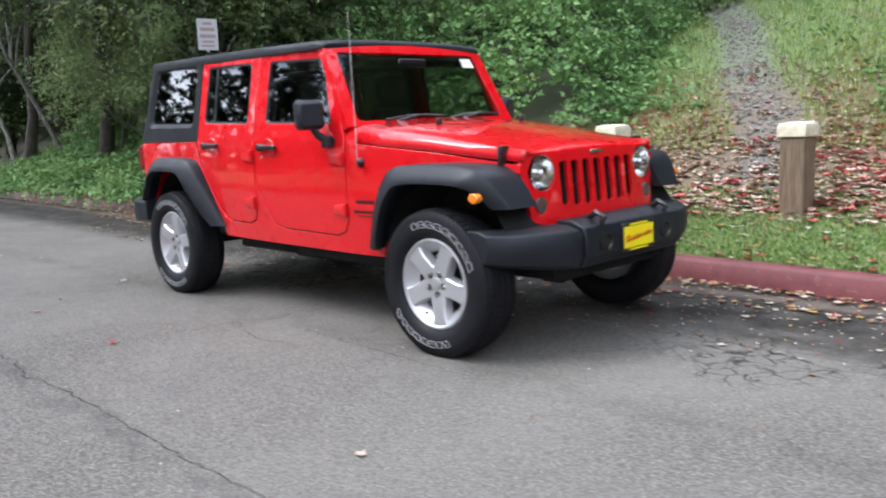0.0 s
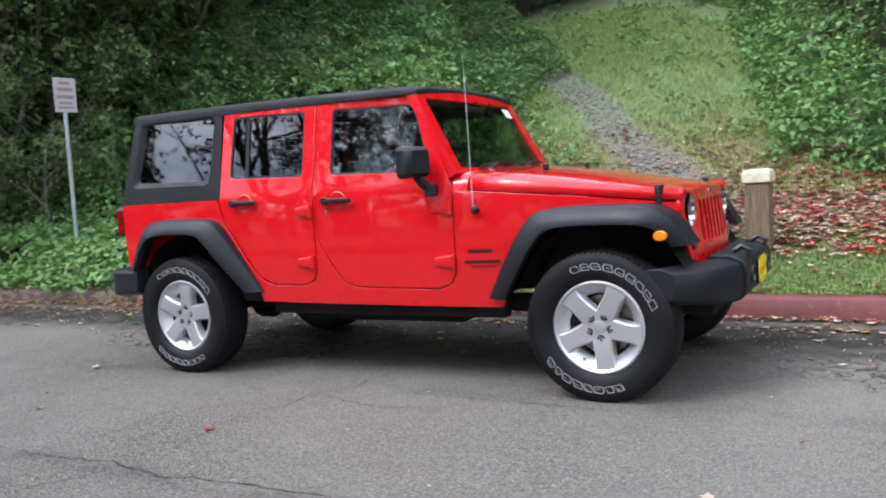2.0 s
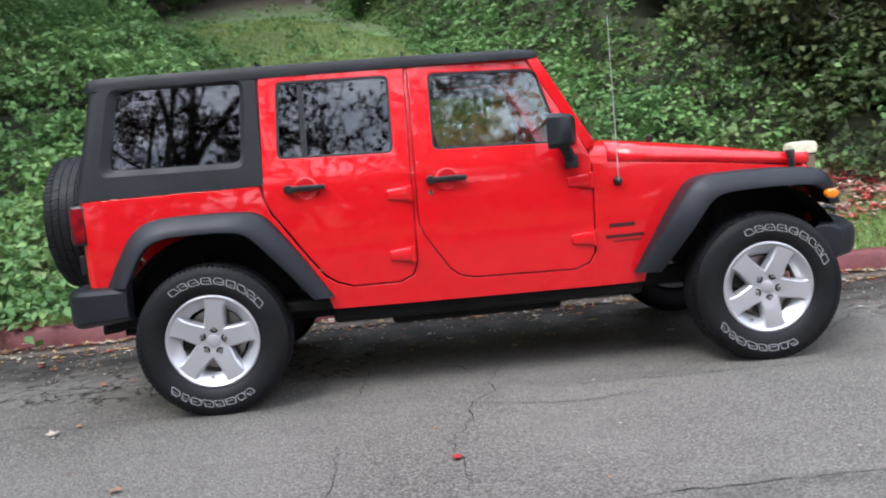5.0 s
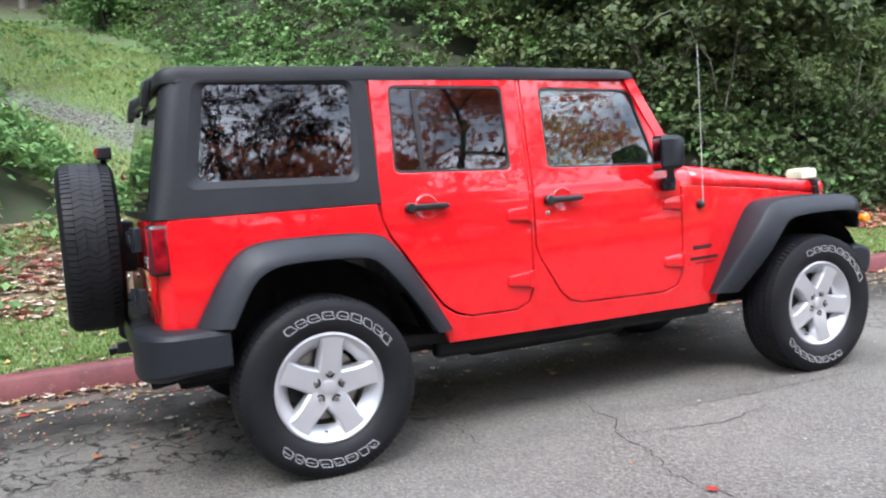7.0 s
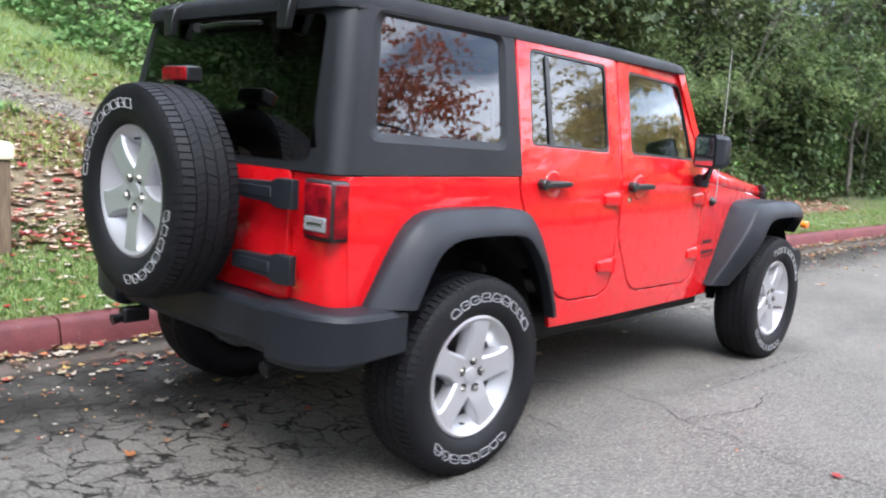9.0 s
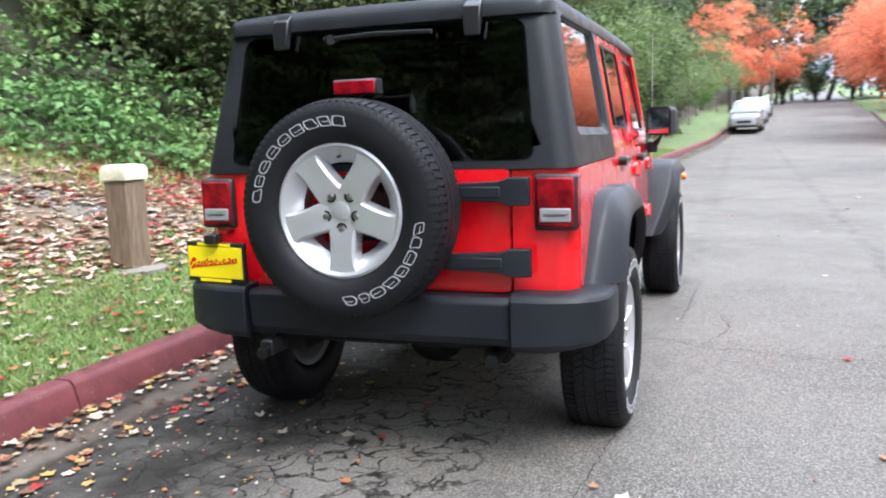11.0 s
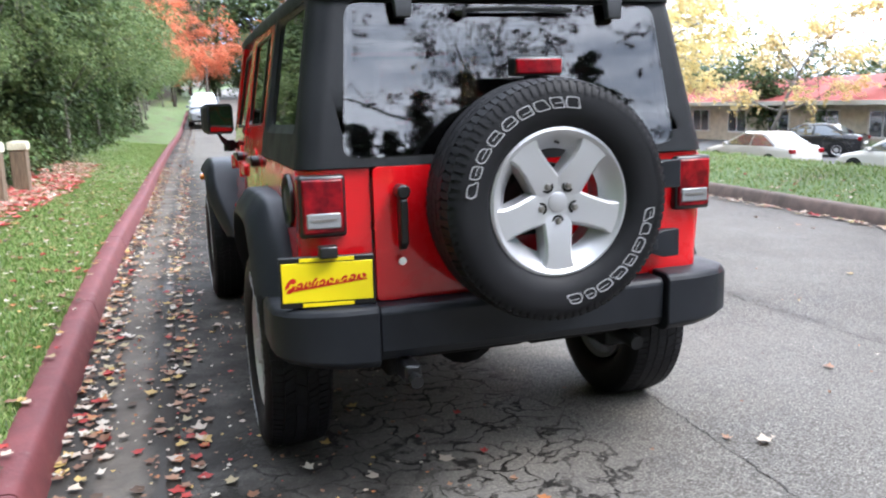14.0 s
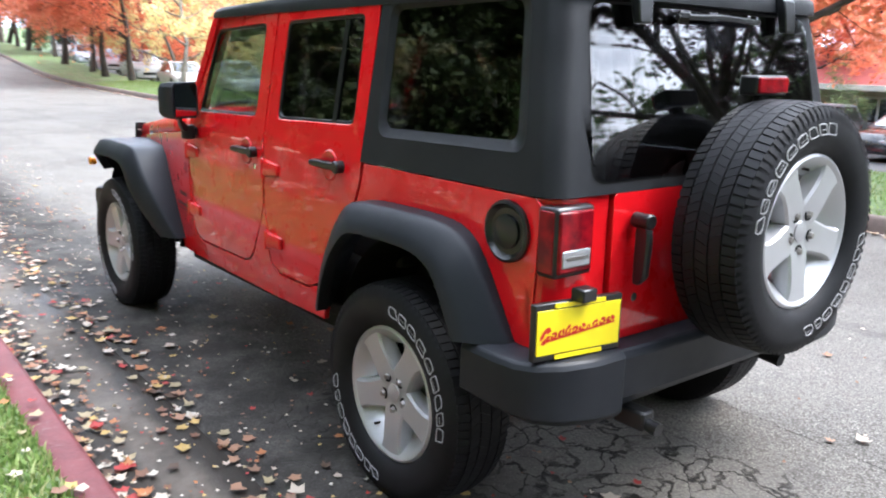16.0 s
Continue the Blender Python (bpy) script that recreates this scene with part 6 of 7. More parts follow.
    for k in range(15):
        x = 5.6 + 1.6 * k + rng.uniform(-0.5, 0.5)
        put(shrub[rng.choice((0, 1, 3, 3))], x, kerb_left(x) + rng.uniform(3.0, 4.4), rng.uniform(0.7, 1.1))
    for k in range(9):
        x = 30 + 5 * k
        put(shrub[rng.randrange(2)], x, kerb_left(x) + rng.uniform(2.6, 4.4), rng.uniform(0.9, 1.4))
    for k in range(12):
        x = 13.5 + 1.9 * k
        put(shrub[rng.choice((0, 1, 1))], x, kerb_left(x) + rng.uniform(2.3, 3.0), rng.uniform(0.8, 1.1))
    for x in (15.5, 18, 21, 24.5, 28, 32, 36, 41, 47, 54, 62, 71):
        put(birch, x, kerb_left(x) + rng.uniform(1.9, 2.8), rng.uniform(0.85, 1.15))
    for k in range(10):
        x = 34 + 6 * k
        put(far[k % 2], x, kerb_left(x) + rng.uniform(4, 9), rng.uniform(0.9, 1.2))
    for k in range(20):
        x = rng.uniform(6.2, 24)
        put(sapling, x, kerb_left(x) + rng.uniform(2.8, 4.6), rng.uniform(0.7, 1.05), rng.uniform(-0.30, 0.30))
    for k in range(14):
        put(far[k % 2], 100 + rng.uniform(-8, 8), -32 + 3.6 * k, rng.uniform(1.3, 1.7))
    # autumn trees along the far side
    orange = make_tree("maple_tree", 31, 7.5, L_ORANGE, B_DARK, 23000, 0.10, "spreading maple tree with orange autumn leaves", 3, 0.12, 0.06, (6, 8), 1.15, 0.75, 0.45)
    yellow = make_tree("maple_tree", 32, 8.0, L_YELLOW, B_ALDER, 9500, 0.125, "tree with thinning yellow autumn leaves", 3, 0.11, 0.30, (5, 7), 0.95, 0.6, 0.35, 0.10)
    purple = make_tree("plum_tree", 33, 8.5, L_PURPLE, B_DARK, 7600, 0.075, "dark tree with purple-red leaves", 4, 0.12, 0.36, (3, 5), 0.85, 0.45, 0.3, 0.12)
    o_sp = [(34, 0.3), (38.5, 0.2), (43, 0.6), (49, 0.4), (55, 1.0), (62, 0.5), (70, 1), (79, 1), (90, 1), (47, 6), (53, 7), (60, 8), (68, 7), (50, 12.5), (64, 13), (58, 13), (75, 14), (2.6, 0.7), (5.5, 20), (16, 24), (-1.5, 22), (66, -11.5), (78, -12), (90, -9)]
    y_sp = [(13.2, 0.9), (28.7, 0.8), (20.5, 2.6), (38, 4), (29, 18), (21.5, 3.9), (26.5, 8), (35, 12), (42, 17), (33, 6.5)]
    p_sp = [(-2.9, 3.4), (-7.5, 2.4), (-4.9, 1.8), (-6.3, 3.8), (1.4, 4.4), (-10.3, 3.6), (-9.0, 6.5), (0.5, 9), (-5, 10), (-18.5, 0.6), (-36, 5), (-43, 3)]
    for tree, sp, grp in ((orange, o_sp, "autumn trees along the road"), (yellow, y_sp, "autumn trees along the road"), (purple, p_sp, "trees by the car park")):
        tagged(tree, group=grp)
        for i, (x, d) in enumerate(sp):
            y = kerb_right(x) - 1.8 - d
            sc = rng.uniform(0.95, 1.3)
            if (x, d) == (2.6, 0.7):
                # its crown leans along the kerb towards the car's tail
                co = np.array([v.co for v in tree.children[1].data.vertices])
                plant(tree, x, y, 1.6 * math.pi - math.atan2(co[:, 1].mean(), co[:, 0].mean()), 0.95)
                continue
            if i == 0:
                set_first(tree, x, y, rng.uniform(0, 6.28), sc)
            else:
                plant(tree, x, y, rng.uniform(0, 6.28), sc)
    conifer = make_conifer("conifer_tree", 61, 17.0, "tall dark conifer in a row beside the road")
    for k in range(9):
        put(conifer, -34 + 1.2 * math.sin(k * 2.2), -10.2 - 2.2 * k, 0.90 + 0.01 * k + 0.28 * ((k * 37) % 10) / 10)
    for k in range(11):
        put(conifer, -58 + 1.5 * math.sin(k * 1.7), 5.5 - 2.3 * k, 1.45 + 0.4 * ((k * 29) % 10) / 10)
    for x, y, sc in ((19.6, -27.4, 0.52), (17.0, -28.4, 0.62), (15.0, -29.0, 0.7), (12.4, -28.6, 0.66)):
        plant(birch, x, y, 1.0 + x, sc)
    plant(shrub[2], 14.6, -27.4, 2.0, 1.4)
    for x, y in ((26, -28.6), (24, -28.4), (18.5, -28.2), (12, -28), (9, -28.2), (6, -28)):
        plant(shrub[2], x, y, x, 0.55)
    # shrubs behind the parked cars and woods beyond the car park
    for k in range(20):
        x = 22 + 4.2 * k
        put(shrub[k % 2], x, kerb_right(x) - rng.uniform(24, 27), rng.uniform(1.0, 1.6))
    for _ in range(34):
        a = rng.uniform(-2.6, 0.15)
        r = rng.uniform(48, 85)
        put(far[rng.randrange(2)], 10 + r * math.cos(a), -8 + r * math.sin(a), rng.uniform(1.0, 1.5) * (0.45 if -1.2 < a < -0.4 else 1.0))
    for k in range(19):
        put(far[k % 2], -50 + 2.9 * k + 0.8 * math.sin(k * 2.7), -33.5 - 2.0 * (k % 2), 0.95 + 0.25 * ((k * 7) % 5) / 5)
        put(shrub[1], -49 + 2.9 * k, -31.0 + 0.7 * math.sin(k * 1.9), 0.9)
    for _ in range(8):
        put(far[rng.randrange(2)], rng.uniform(-75, -55), rng.uniform(-30, -9), rng.uniform(0.9, 1.3))
    for k in range(15):
        put(shrub[1], 94 + rng.uniform(-3, 3), -34 + 3.6 * k, rng.uniform(1.4, 1.9))


build_trees()


# ---- undergrowth ----
def slope_edges(y):
    """Where the low ivy, and where the dark bank, begin beside the grass."""
    return 1.15 - 0.20 * (y - 7) + 0.9 * max(0.0, 6 - y), 3.05 - 0.366 * (y - 6.2)


def mound(x, y):
    """Height of the bramble thicket above the slope."""
    d = y - kerb_left(x)
    g = trail_gap(x, y)
    h = 0.0
    left_of = x < 1.6 - 0.62 * (y - 4)
    if left_of:
        h = 1.35 * ease((g - 1.3) / 1.5) * ease((d - 3.0) / 2.2) * ease((1.2 - x) / 3.0 + 0.25) * (1 - ease((y - 12.5) / 3.0))
        h += 0.42 * ease((-x - 3.0) / 1.5) * ease((d - 0.12) / 0.7)
        h += 0.7 * ease((-x - 6.5) / 2.0) * ease((d - 1.6) / 1.2)
    else:
        low, bank = slope_edges(y)
        h = 0.42 * ease((x - low) / 1.2) * ease((d - 2.6) / 1.2) + 1.3 * ease((x - bank) / 1.6) * ease((d - 3.0) / 2.0)
    wall = ease((x - 4.2) / 1.4) * ease((d - 1.9) / 1.3)
    h = max(h, wall * max(0.3, 1.25 + 1.1 * noise.noise((x * 0.55, y * 0.55, 7))))
    k = 0.5 + 0.8 * (0.5 + 0.5 * noise.noise((x * 0.9, y * 0.9, 2))) + 0.5 * noise.noise((x * 2.1, y * 2.1, 5))
    return h * max(k, 0.10)


def build_thicket():
    rng = np.random.default_rng(8)
    n = 56000
    m = int(n * 0.80)
    xs = np.concatenate([rng.uniform(-17, 9, m), rng.uniform(5, 40, n - m)])
    ds = np.concatenate([0.15 + 19.5 * rng.uniform(0, 1, m) ** 1.2, rng.uniform(1.8, 5.2, n - m)])
    P, W, T = [], [], []
    e = 0.25
    for x, d, u, w in zip(xs, ds, rng.uniform(size=n), rng.uniform(size=n)):
        y = kerb_left(x) + d
        h = mound(x, y)
        if h < 0.05:
            if w > (0.05 if x > 1.6 - 0.62 * (y - 4) else 0.16) or trail_gap(x, y) < 0.8 or (d < 4.0 and x > -3):
                continue
            h = 0.08
        elif noise.noise((x * 1.25, y * 1.25, h * 1.6 + 11)) < (-0.42 if x < 1.5 else -0.55):
            continue
        hx, hy = mound(x + e, y) - h, mound(x, y + e) - h
        z = left_height(x, y) + h * (0.72 + 0.28 * u)
        P.append((x, y, z))
        a = rng.uniform(0, 6.283)
        W.append((-hx / e * 0.8 + 0.8 * math.cos(a), -hy / e * 0.8 + 0.8 * math.sin(a) - 0.35, 0.30 + 0.2 * w))
        T.append(0.48 + 0.45 * noise.noise((x * 0.6, y * 0.6, 21)) + 0.16 * rng.normal())
    P, W, T = np.array(P), np.array(W), np.clip(np.array(T), 0, 1)
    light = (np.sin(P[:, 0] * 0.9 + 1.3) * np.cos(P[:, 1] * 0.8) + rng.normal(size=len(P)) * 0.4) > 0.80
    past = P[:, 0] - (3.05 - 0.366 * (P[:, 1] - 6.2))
    # darkened leaves by position: paints the shade on the bank and wood edge
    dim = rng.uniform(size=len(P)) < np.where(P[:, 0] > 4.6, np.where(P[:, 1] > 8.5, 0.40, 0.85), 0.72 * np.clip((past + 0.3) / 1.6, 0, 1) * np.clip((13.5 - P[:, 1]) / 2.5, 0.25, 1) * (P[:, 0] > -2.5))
    me = leafy("hedge_leaves", spray_leaves(rng, P[dim], W[dim], 12, 0.46, 0.10, 0.45, 0.4, 0.38, T[dim]), L_HEDGE_SHADED)
    tagged(new("hedge_leaves", me), "undergrowth leaves along the wood, their green darkened for shade", "undergrowth", kind="stuff")
    P, W, T, light = P[~dim], W[~dim], T[~dim], light[~dim]
    for name, sel, mat, size, lab in (("bramble_thicket", ~light, L_IVY, 0.100, "dense green ivy and bramble leaves on the bank"), ("bramble_shoots", light, L_LUSH, 0.092, "lighter green bramble and weed leaves")):
        me = leafy(name, spray_leaves(rng, P[sel], W[sel], 12, 0.46, size, 0.45, 0.4, 0.38, T[sel]), mat)
        tagged(new(name, me), lab, "undergrowth", kind="stuff")
    # dark sheet in earth and stem tones, painting the shade under the leaves
    core = Mat("shaded_thicket_core", (0.020, 0.022, 0.012), 0.95)
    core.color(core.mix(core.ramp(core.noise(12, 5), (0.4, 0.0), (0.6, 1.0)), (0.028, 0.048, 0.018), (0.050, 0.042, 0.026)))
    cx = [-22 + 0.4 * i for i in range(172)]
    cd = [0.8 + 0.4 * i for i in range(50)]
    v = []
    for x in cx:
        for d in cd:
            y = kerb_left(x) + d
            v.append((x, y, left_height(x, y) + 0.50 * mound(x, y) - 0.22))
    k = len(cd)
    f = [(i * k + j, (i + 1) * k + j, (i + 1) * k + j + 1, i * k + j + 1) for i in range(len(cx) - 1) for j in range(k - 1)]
    tagged(new("thicket_stems", fast("thicket_stems", v, f, core.m, True)), "dark sheet under the bramble leaves, coloured for the shaded depth", "undergrowth", kind="stuff")
    # bare arching twigs before the dark of the wood
    tw = []
    for k in range(62):
        if k < 50:
            x, d = rng.uniform(-14, -6.5), rng.uniform(2.0, 7.5)
        else:
            x, d = rng.uniform(5.0, 18), rng.uniform(2.6, 4.0)
        y = kerb_left(x) + d
        a = rng.uniform(0, 6.283)
        L, h = rng.uniform(1.0, 2.6), rng.uniform(0.8, 3.2)
        p0 = np.array((x, y, left_height(x, y) + rng.uniform(0, 1.6)))
        pts = [p0 + np.array((math.cos(a) * L * u, math.sin(a) * L * u * 0.6, h * (1.7 * u - 1.3 * u * u))) + rng.normal(size=3) * 0.035 for u in (0, 0.14, 0.28, 0.42, 0.56, 0.7, 0.85, 1.0)]
        tw.append((pts, [0.008 * (1 - 0.09 * j) for j in range(8)]))
    v, f = tube_mesh(tw, 5)
    tagged(new("bare_twigs", fast("bare_twigs", v, f, B_ALDER, True)), "bare pale twigs arching before the wood", "twigs", kind="stuff")


build_thicket()


def build_grass():
    rng = np.random.default_rng(4)

    def blades(name, pts, h, lab, mat=L_GRASS):
        n = len(pts)
        a = rng.uniform(0, 6.283, n)
        hh = h * rng.uniform(0.5, 1.4, n)
        w = 0.0035 + 0.004 * rng.uniform(size=n)
        lean = rng.normal(size=(n, 2)) * 0.45
        v = np.empty((n, 5, 3))
        cx, cy = np.cos(a) * w, np.sin(a) * w
        for k, (t, ww) in enumerate(((0, 1), (0, -1), (0.6, 0.8), (0.6, -0.8), (1, 0))):
            v[:, k, 0] = pts[:, 0] + cx * ww + lean[:, 0] * hh * t * t
            v[:, k, 1] = pts[:, 1] + cy * ww + lean[:, 1] * hh * t * t
            v[:, k, 2] = pts[:, 2] + hh * t * (1 - 0.15 * t)
        i = np.arange(n)[:, None] * 5
        f = np.concatenate([i + [0, 1, 3], i + [0, 3, 2], i + [2, 3, 4]], 1).reshape(-1, 3)
        tagged(new(name, fast(name, v.reshape(-1, 3), f, mat)), lab, "grass", kind="stuff")

    n = 150000
    x = np.concatenate([rng.uniform(-6, 10, int(n * 0.8)), rng.uniform(8, 26, int(n * 0.2))])
    d = 0.165 + 1.6 * rng.uniform(0.0, 1.0, n) ** 1.15
    keep = []
    for xx, dd, u in zip(x, d, rng.uniform(size=n)):
        y = kerb_left(xx) + dd
        q = 0.5 + 0.5 * noise.noise((xx * 1.3, y * 1.3, 3))
        if u < (1.0 if dd < 1.2 else 0.6) * (0.45 + q):
            keep.append((xx, y, left_height(xx, y) - 0.005))
    blades("verge_grass", np.array(keep), 0.042, "short green grass on the verge")
    n = 125000
    pts = []
    for xx, t, u in zip(rng.uniform(-10, 3.0, n), rng.uniform(0, 1, n), rng.uniform(size=n)):
        y = 4.6 + 14 * t
        g = trail_gap(xx, y)
        if 0.35 < g < 4.2 and mound(xx, y) < 0.22 and u < 0.35 + 0.5 * g:
            pts.append((xx, y, left_height(xx, y) - 0.01))
    blades("slope_grass", np.array(pts), 0.10, "rough yellow-green grass beside the trail", L_MEADOW)
    n = 40000
    pts = []
    for xx, dd in zip(rng.uniform(-3, 34, n), rng.uniform(0.17, 3.0, n)):
        y = kerb_right(xx) - dd
        pts.append((xx, y, right_height(xx, y) - 0.005))
    blades("far_verge_grass", np.array(pts), 0.06, "grass strip beside the car park")


build_grass()


def fallen(name, pts, size, mat, label, seed, tilt=0.35):
    """Lobed, slightly curled leaves lying on the ground."""
    rng = np.random.default_rng(seed)
    n = len(pts)
    rim = 10
    lob = np.array([1.0, 0.62, 0.88, 0.60, 0.74, 0.42, 0.74, 0.60, 0.88, 0.62])
    ang = np.arange(rim) * 2 * np.pi / rim
    s = size * rng.uniform(0.55, 1.25, n)
    a = rng.uniform(0, 6.283, n)
    curl = rng.uniform(-0.1, 0.45, n)
    tx, ty = rng.normal(size=n) * tilt, rng.normal(size=n) * tilt
    v = np.empty((n, rim + 1, 3))
    v[:, 0] = pts
    for k in range(rim):
        r = 0.5 * s * lob[k] * rng.uniform(0.85, 1.1, n)
        dx, dy = r * np.cos(ang[k] + a), r * np.sin(ang[k] + a) * 0.95
        v[:, k + 1, 0] = pts[:, 0] + dx
        v[:, k + 1, 1] = pts[:, 1] + dy
        v[:, k + 1, 2] = pts[:, 2] + curl * r * r / s * 1.6 + np.abs(dx * tx + dy * ty) * 0.6
    v[:, :, 2] += 0.006
    i = np.arange(n)[:, None] * (rim + 1)
    f = np.concatenate([i + [0, k + 1, (k + 1) % rim + 1] for k in range(rim)], 1).reshape(-1, 3)
    tagged(new(name, fast(name, v.reshape(-1, 3), f, mat)), label, "leaves", kind="stuff")


def build_leaf_fall():
    rng = np.random.default_rng(14)

    def on_road(n, x0, x1, d0, d1, power=1.0):
        out = []
        for x, u in zip(rng.uniform(x0, x1, n), rng.uniform(size=n)):
            d = d0 + (d1 - d0) * u ** power
            y = kerb_left(x) - d
            out.append((x, y, rise(x) + 0.002))
        return out
    p = on_road(1500, -9, 16, 0.01, 0.19, 1.7) + on_road(240, -9, 16, 0.16, 0.44) + on_road(700, -9, 16, 0.43, 0.60, 1.3) + on_road(200, -7, 12, 0.56, 1.7, 1.6) + on_road(45, -8, 12, 1.5, 7.0)
    p += on_road(700, 12, 45, 0.02, 0.7)
    fallen("gutter_leaves", np.array(p), 0.075, L_FALLEN, "fallen autumn leaves lying along the gutter", 5)
    q = []
    for x, u in zip(rng.uniform(-6, 14, 1500), rng.uniform(size=1500)):
        y = kerb_left(x) + 0.1 + 1.3 * u
        q.append((x, y, left_height(x, y) + 0.02))
    for x, u in zip(rng.uniform(-14, -3.6, 2600), rng.normal(size=2600)):
        y = kerb_left(x) + 0.09 + 0.13 * u
        q.append((x, y, rise(x) + (0.165 if y > kerb_left(x) else 0.008 + 0.10 * max(0, 1 + (y - kerb_left(x)) / 0.06))))
    fallen("verge_leaves", np.array(q), 0.07, L_FALLEN, "fallen leaves scattered on the grass verge", 6)
    q = on_road(1900, -7, 9, 0.46, 1.5, 1.5) + on_road(1200, -7, 9, 0.02, 0.45) + on_road(160, -7, 9, 1.4, 5.0)
    fallen("leaf_crumbs", np.array(q), 0.026, L_FALLEN, "small leaf crumbs and twigs on the damp asphalt", 9, 0.6)
    q = []
    n = 34000
    for x, u, w in zip(rng.uniform(-5, 14, n), rng.uniform(size=n), rng.uniform(size=n)):
        d = 0.95 + 5.2 * u ** 1.25
        y = kerb_left(x) + d
        if mound(x, y) < 0.30 and (d < 3.2 or w < 0.12 or trail_gap(x, y) > 0.55) and w < 0.8 * ease((d - 1.0) / 0.5) * (1 - 0.75 * ease((d - 3.2) / 2.6)) * (0.35 + 1.0 * max(0, 0.5 + noise.noise((x * 1.1, y * 1.1, 31)))):
            q.append((x, y, left_height(x, y) + 0.015))
    r = []
    for x, u, w in zip(rng.uniform(0.5, 11, 3200), rng.uniform(size=3200), rng.uniform(size=3200)):
        d = 1.0 + 2.6 * u
        y = kerb_left(x) + d
        if mound(x, y) < 0.4 and w < 0.25 + ease((x - 1) / 3) and trail_gap(x, y) > 0.5:
            r.append((x, y, left_height(x, y) + 0.03))
    fallen("red_leaves", np.array(r), 0.11, leaf_mat("bright_red_fallen_leaves", (0.50, 0.05, 0.05), (0.58, 0.20, 0.17), (0.42, 0.04, 0.05), (0.60, 0.42, 0.35), (0.52, 0.11, 0.09), glow=0.1, steps=True), "bright red maple leaves fallen between the bollards", 17)
    fallen("slope_leaves", np.array(q), 0.115, L_FALLRED, "red and brown leaf litter on the slope", 7)
    q = []
    for x, u in zip(rng.uniform(-4, 45, 2600), rng.uniform(size=2600)):
        y = kerb_right(x) + 0.05 + 0.35 * u * u if u < 0.7 else kerb_right(x) - 3.2 * (u - 0.6)
        q.append((x, y, (rise(x) if y > kerb_right(x) else right_height(x, y)) + 0.01))
    fallen("far_gutter_leaves", np.array(q), 0.085, L_FALLRED, "red fallen leaves along the far kerb", 8)


build_leaf_fall()


# ---- bollards and sign ----
def build_bollards():
    m = Mat("weathered_timber", (0.16, 0.11, 0.07), 0.85)
    mp = m.node("Mapping")
    mp.inputs["Scale"].default_value = (14, 14, 1.2)
    m.link(m.coords(), mp.inputs["Vector"])
    g = m.noise(4, 6, 0.6, mp.outputs["Vector"])
    m.color(m.mix(m.ramp(g, (0.35, 0.0), (0.68, 1.0)), (0.19, 0.135, 0.085), (0.085, 0.058, 0.038))).bump(g, 0.4, 0.006)
    cap = Mat("pale_painted_cap", (0.55, 0.50, 0.36), 0.7)
    cap.color(cap.mix(cap.ramp(cap.noise(9, 6, 0.7), (0.4, 0.0), (0.72, 1.0)), (0.62, 0.58, 0.43), (0.32, 0.29, 0.20))).bump(cap.noise(50, 4), 0.3, 0.004)
    con = grained("bollard_footing_concrete", (0.15, 0.135, 0.115), 0.9, 20, 0.5)
    first = None
    for x, top in ((-1.94, 1.10), (-0.06, 1.14), (1.74, 1.115), (3.56, 1.115), (5.64, 1.075), (7.62, 1.02)):
        y = 3.0
        z = left_height(x, y)
        if first is None:
            b = empty("bollard", None, "square timber bollard with a pale painted cap on the verge", "bollard", "bollards along the verge")
            loops = [[(a * w, c * w, zz) for a, c in ((-1, -1), (1, -1), (1, 1), (-1, 1))] for w, zz in ((0.104, -0.25), (0.104, 0.655))]
            loft("post", loops, m.m, b, "weathered brown timber post", True, True, 0.012)
            loops = [[(a * w, c * w, zz) for a, c in ((-1, -1), (1, -1), (1, 1), (-1, 1))] for w, zz in ((0.085, 0.635), (0.092, 0.66), (0.120, 0.662), (0.123, 0.74), (0.108, 0.772), (0.06, 0.782))]
            loft("cap", loops, cap.m, b, "pale cream cap", True, True, 0.006)
            lathe("footing", [(0.0, 0.012), (0.22, 0.010), (0.27, -0.004), (0.28, -0.1)], con, b, "concrete footing pad", None, 22)
            first = b
            b.matrix_world = pose(x, y, top - 0.782, 0, 0, -3)
        else:
            copy_thing(first, pose(x, y, top - 0.782, 0.6 * math.sin(x * 5), 0.8 * math.cos(x * 3), -3 + 2 * math.sin(x * 7)))


build_bollards()


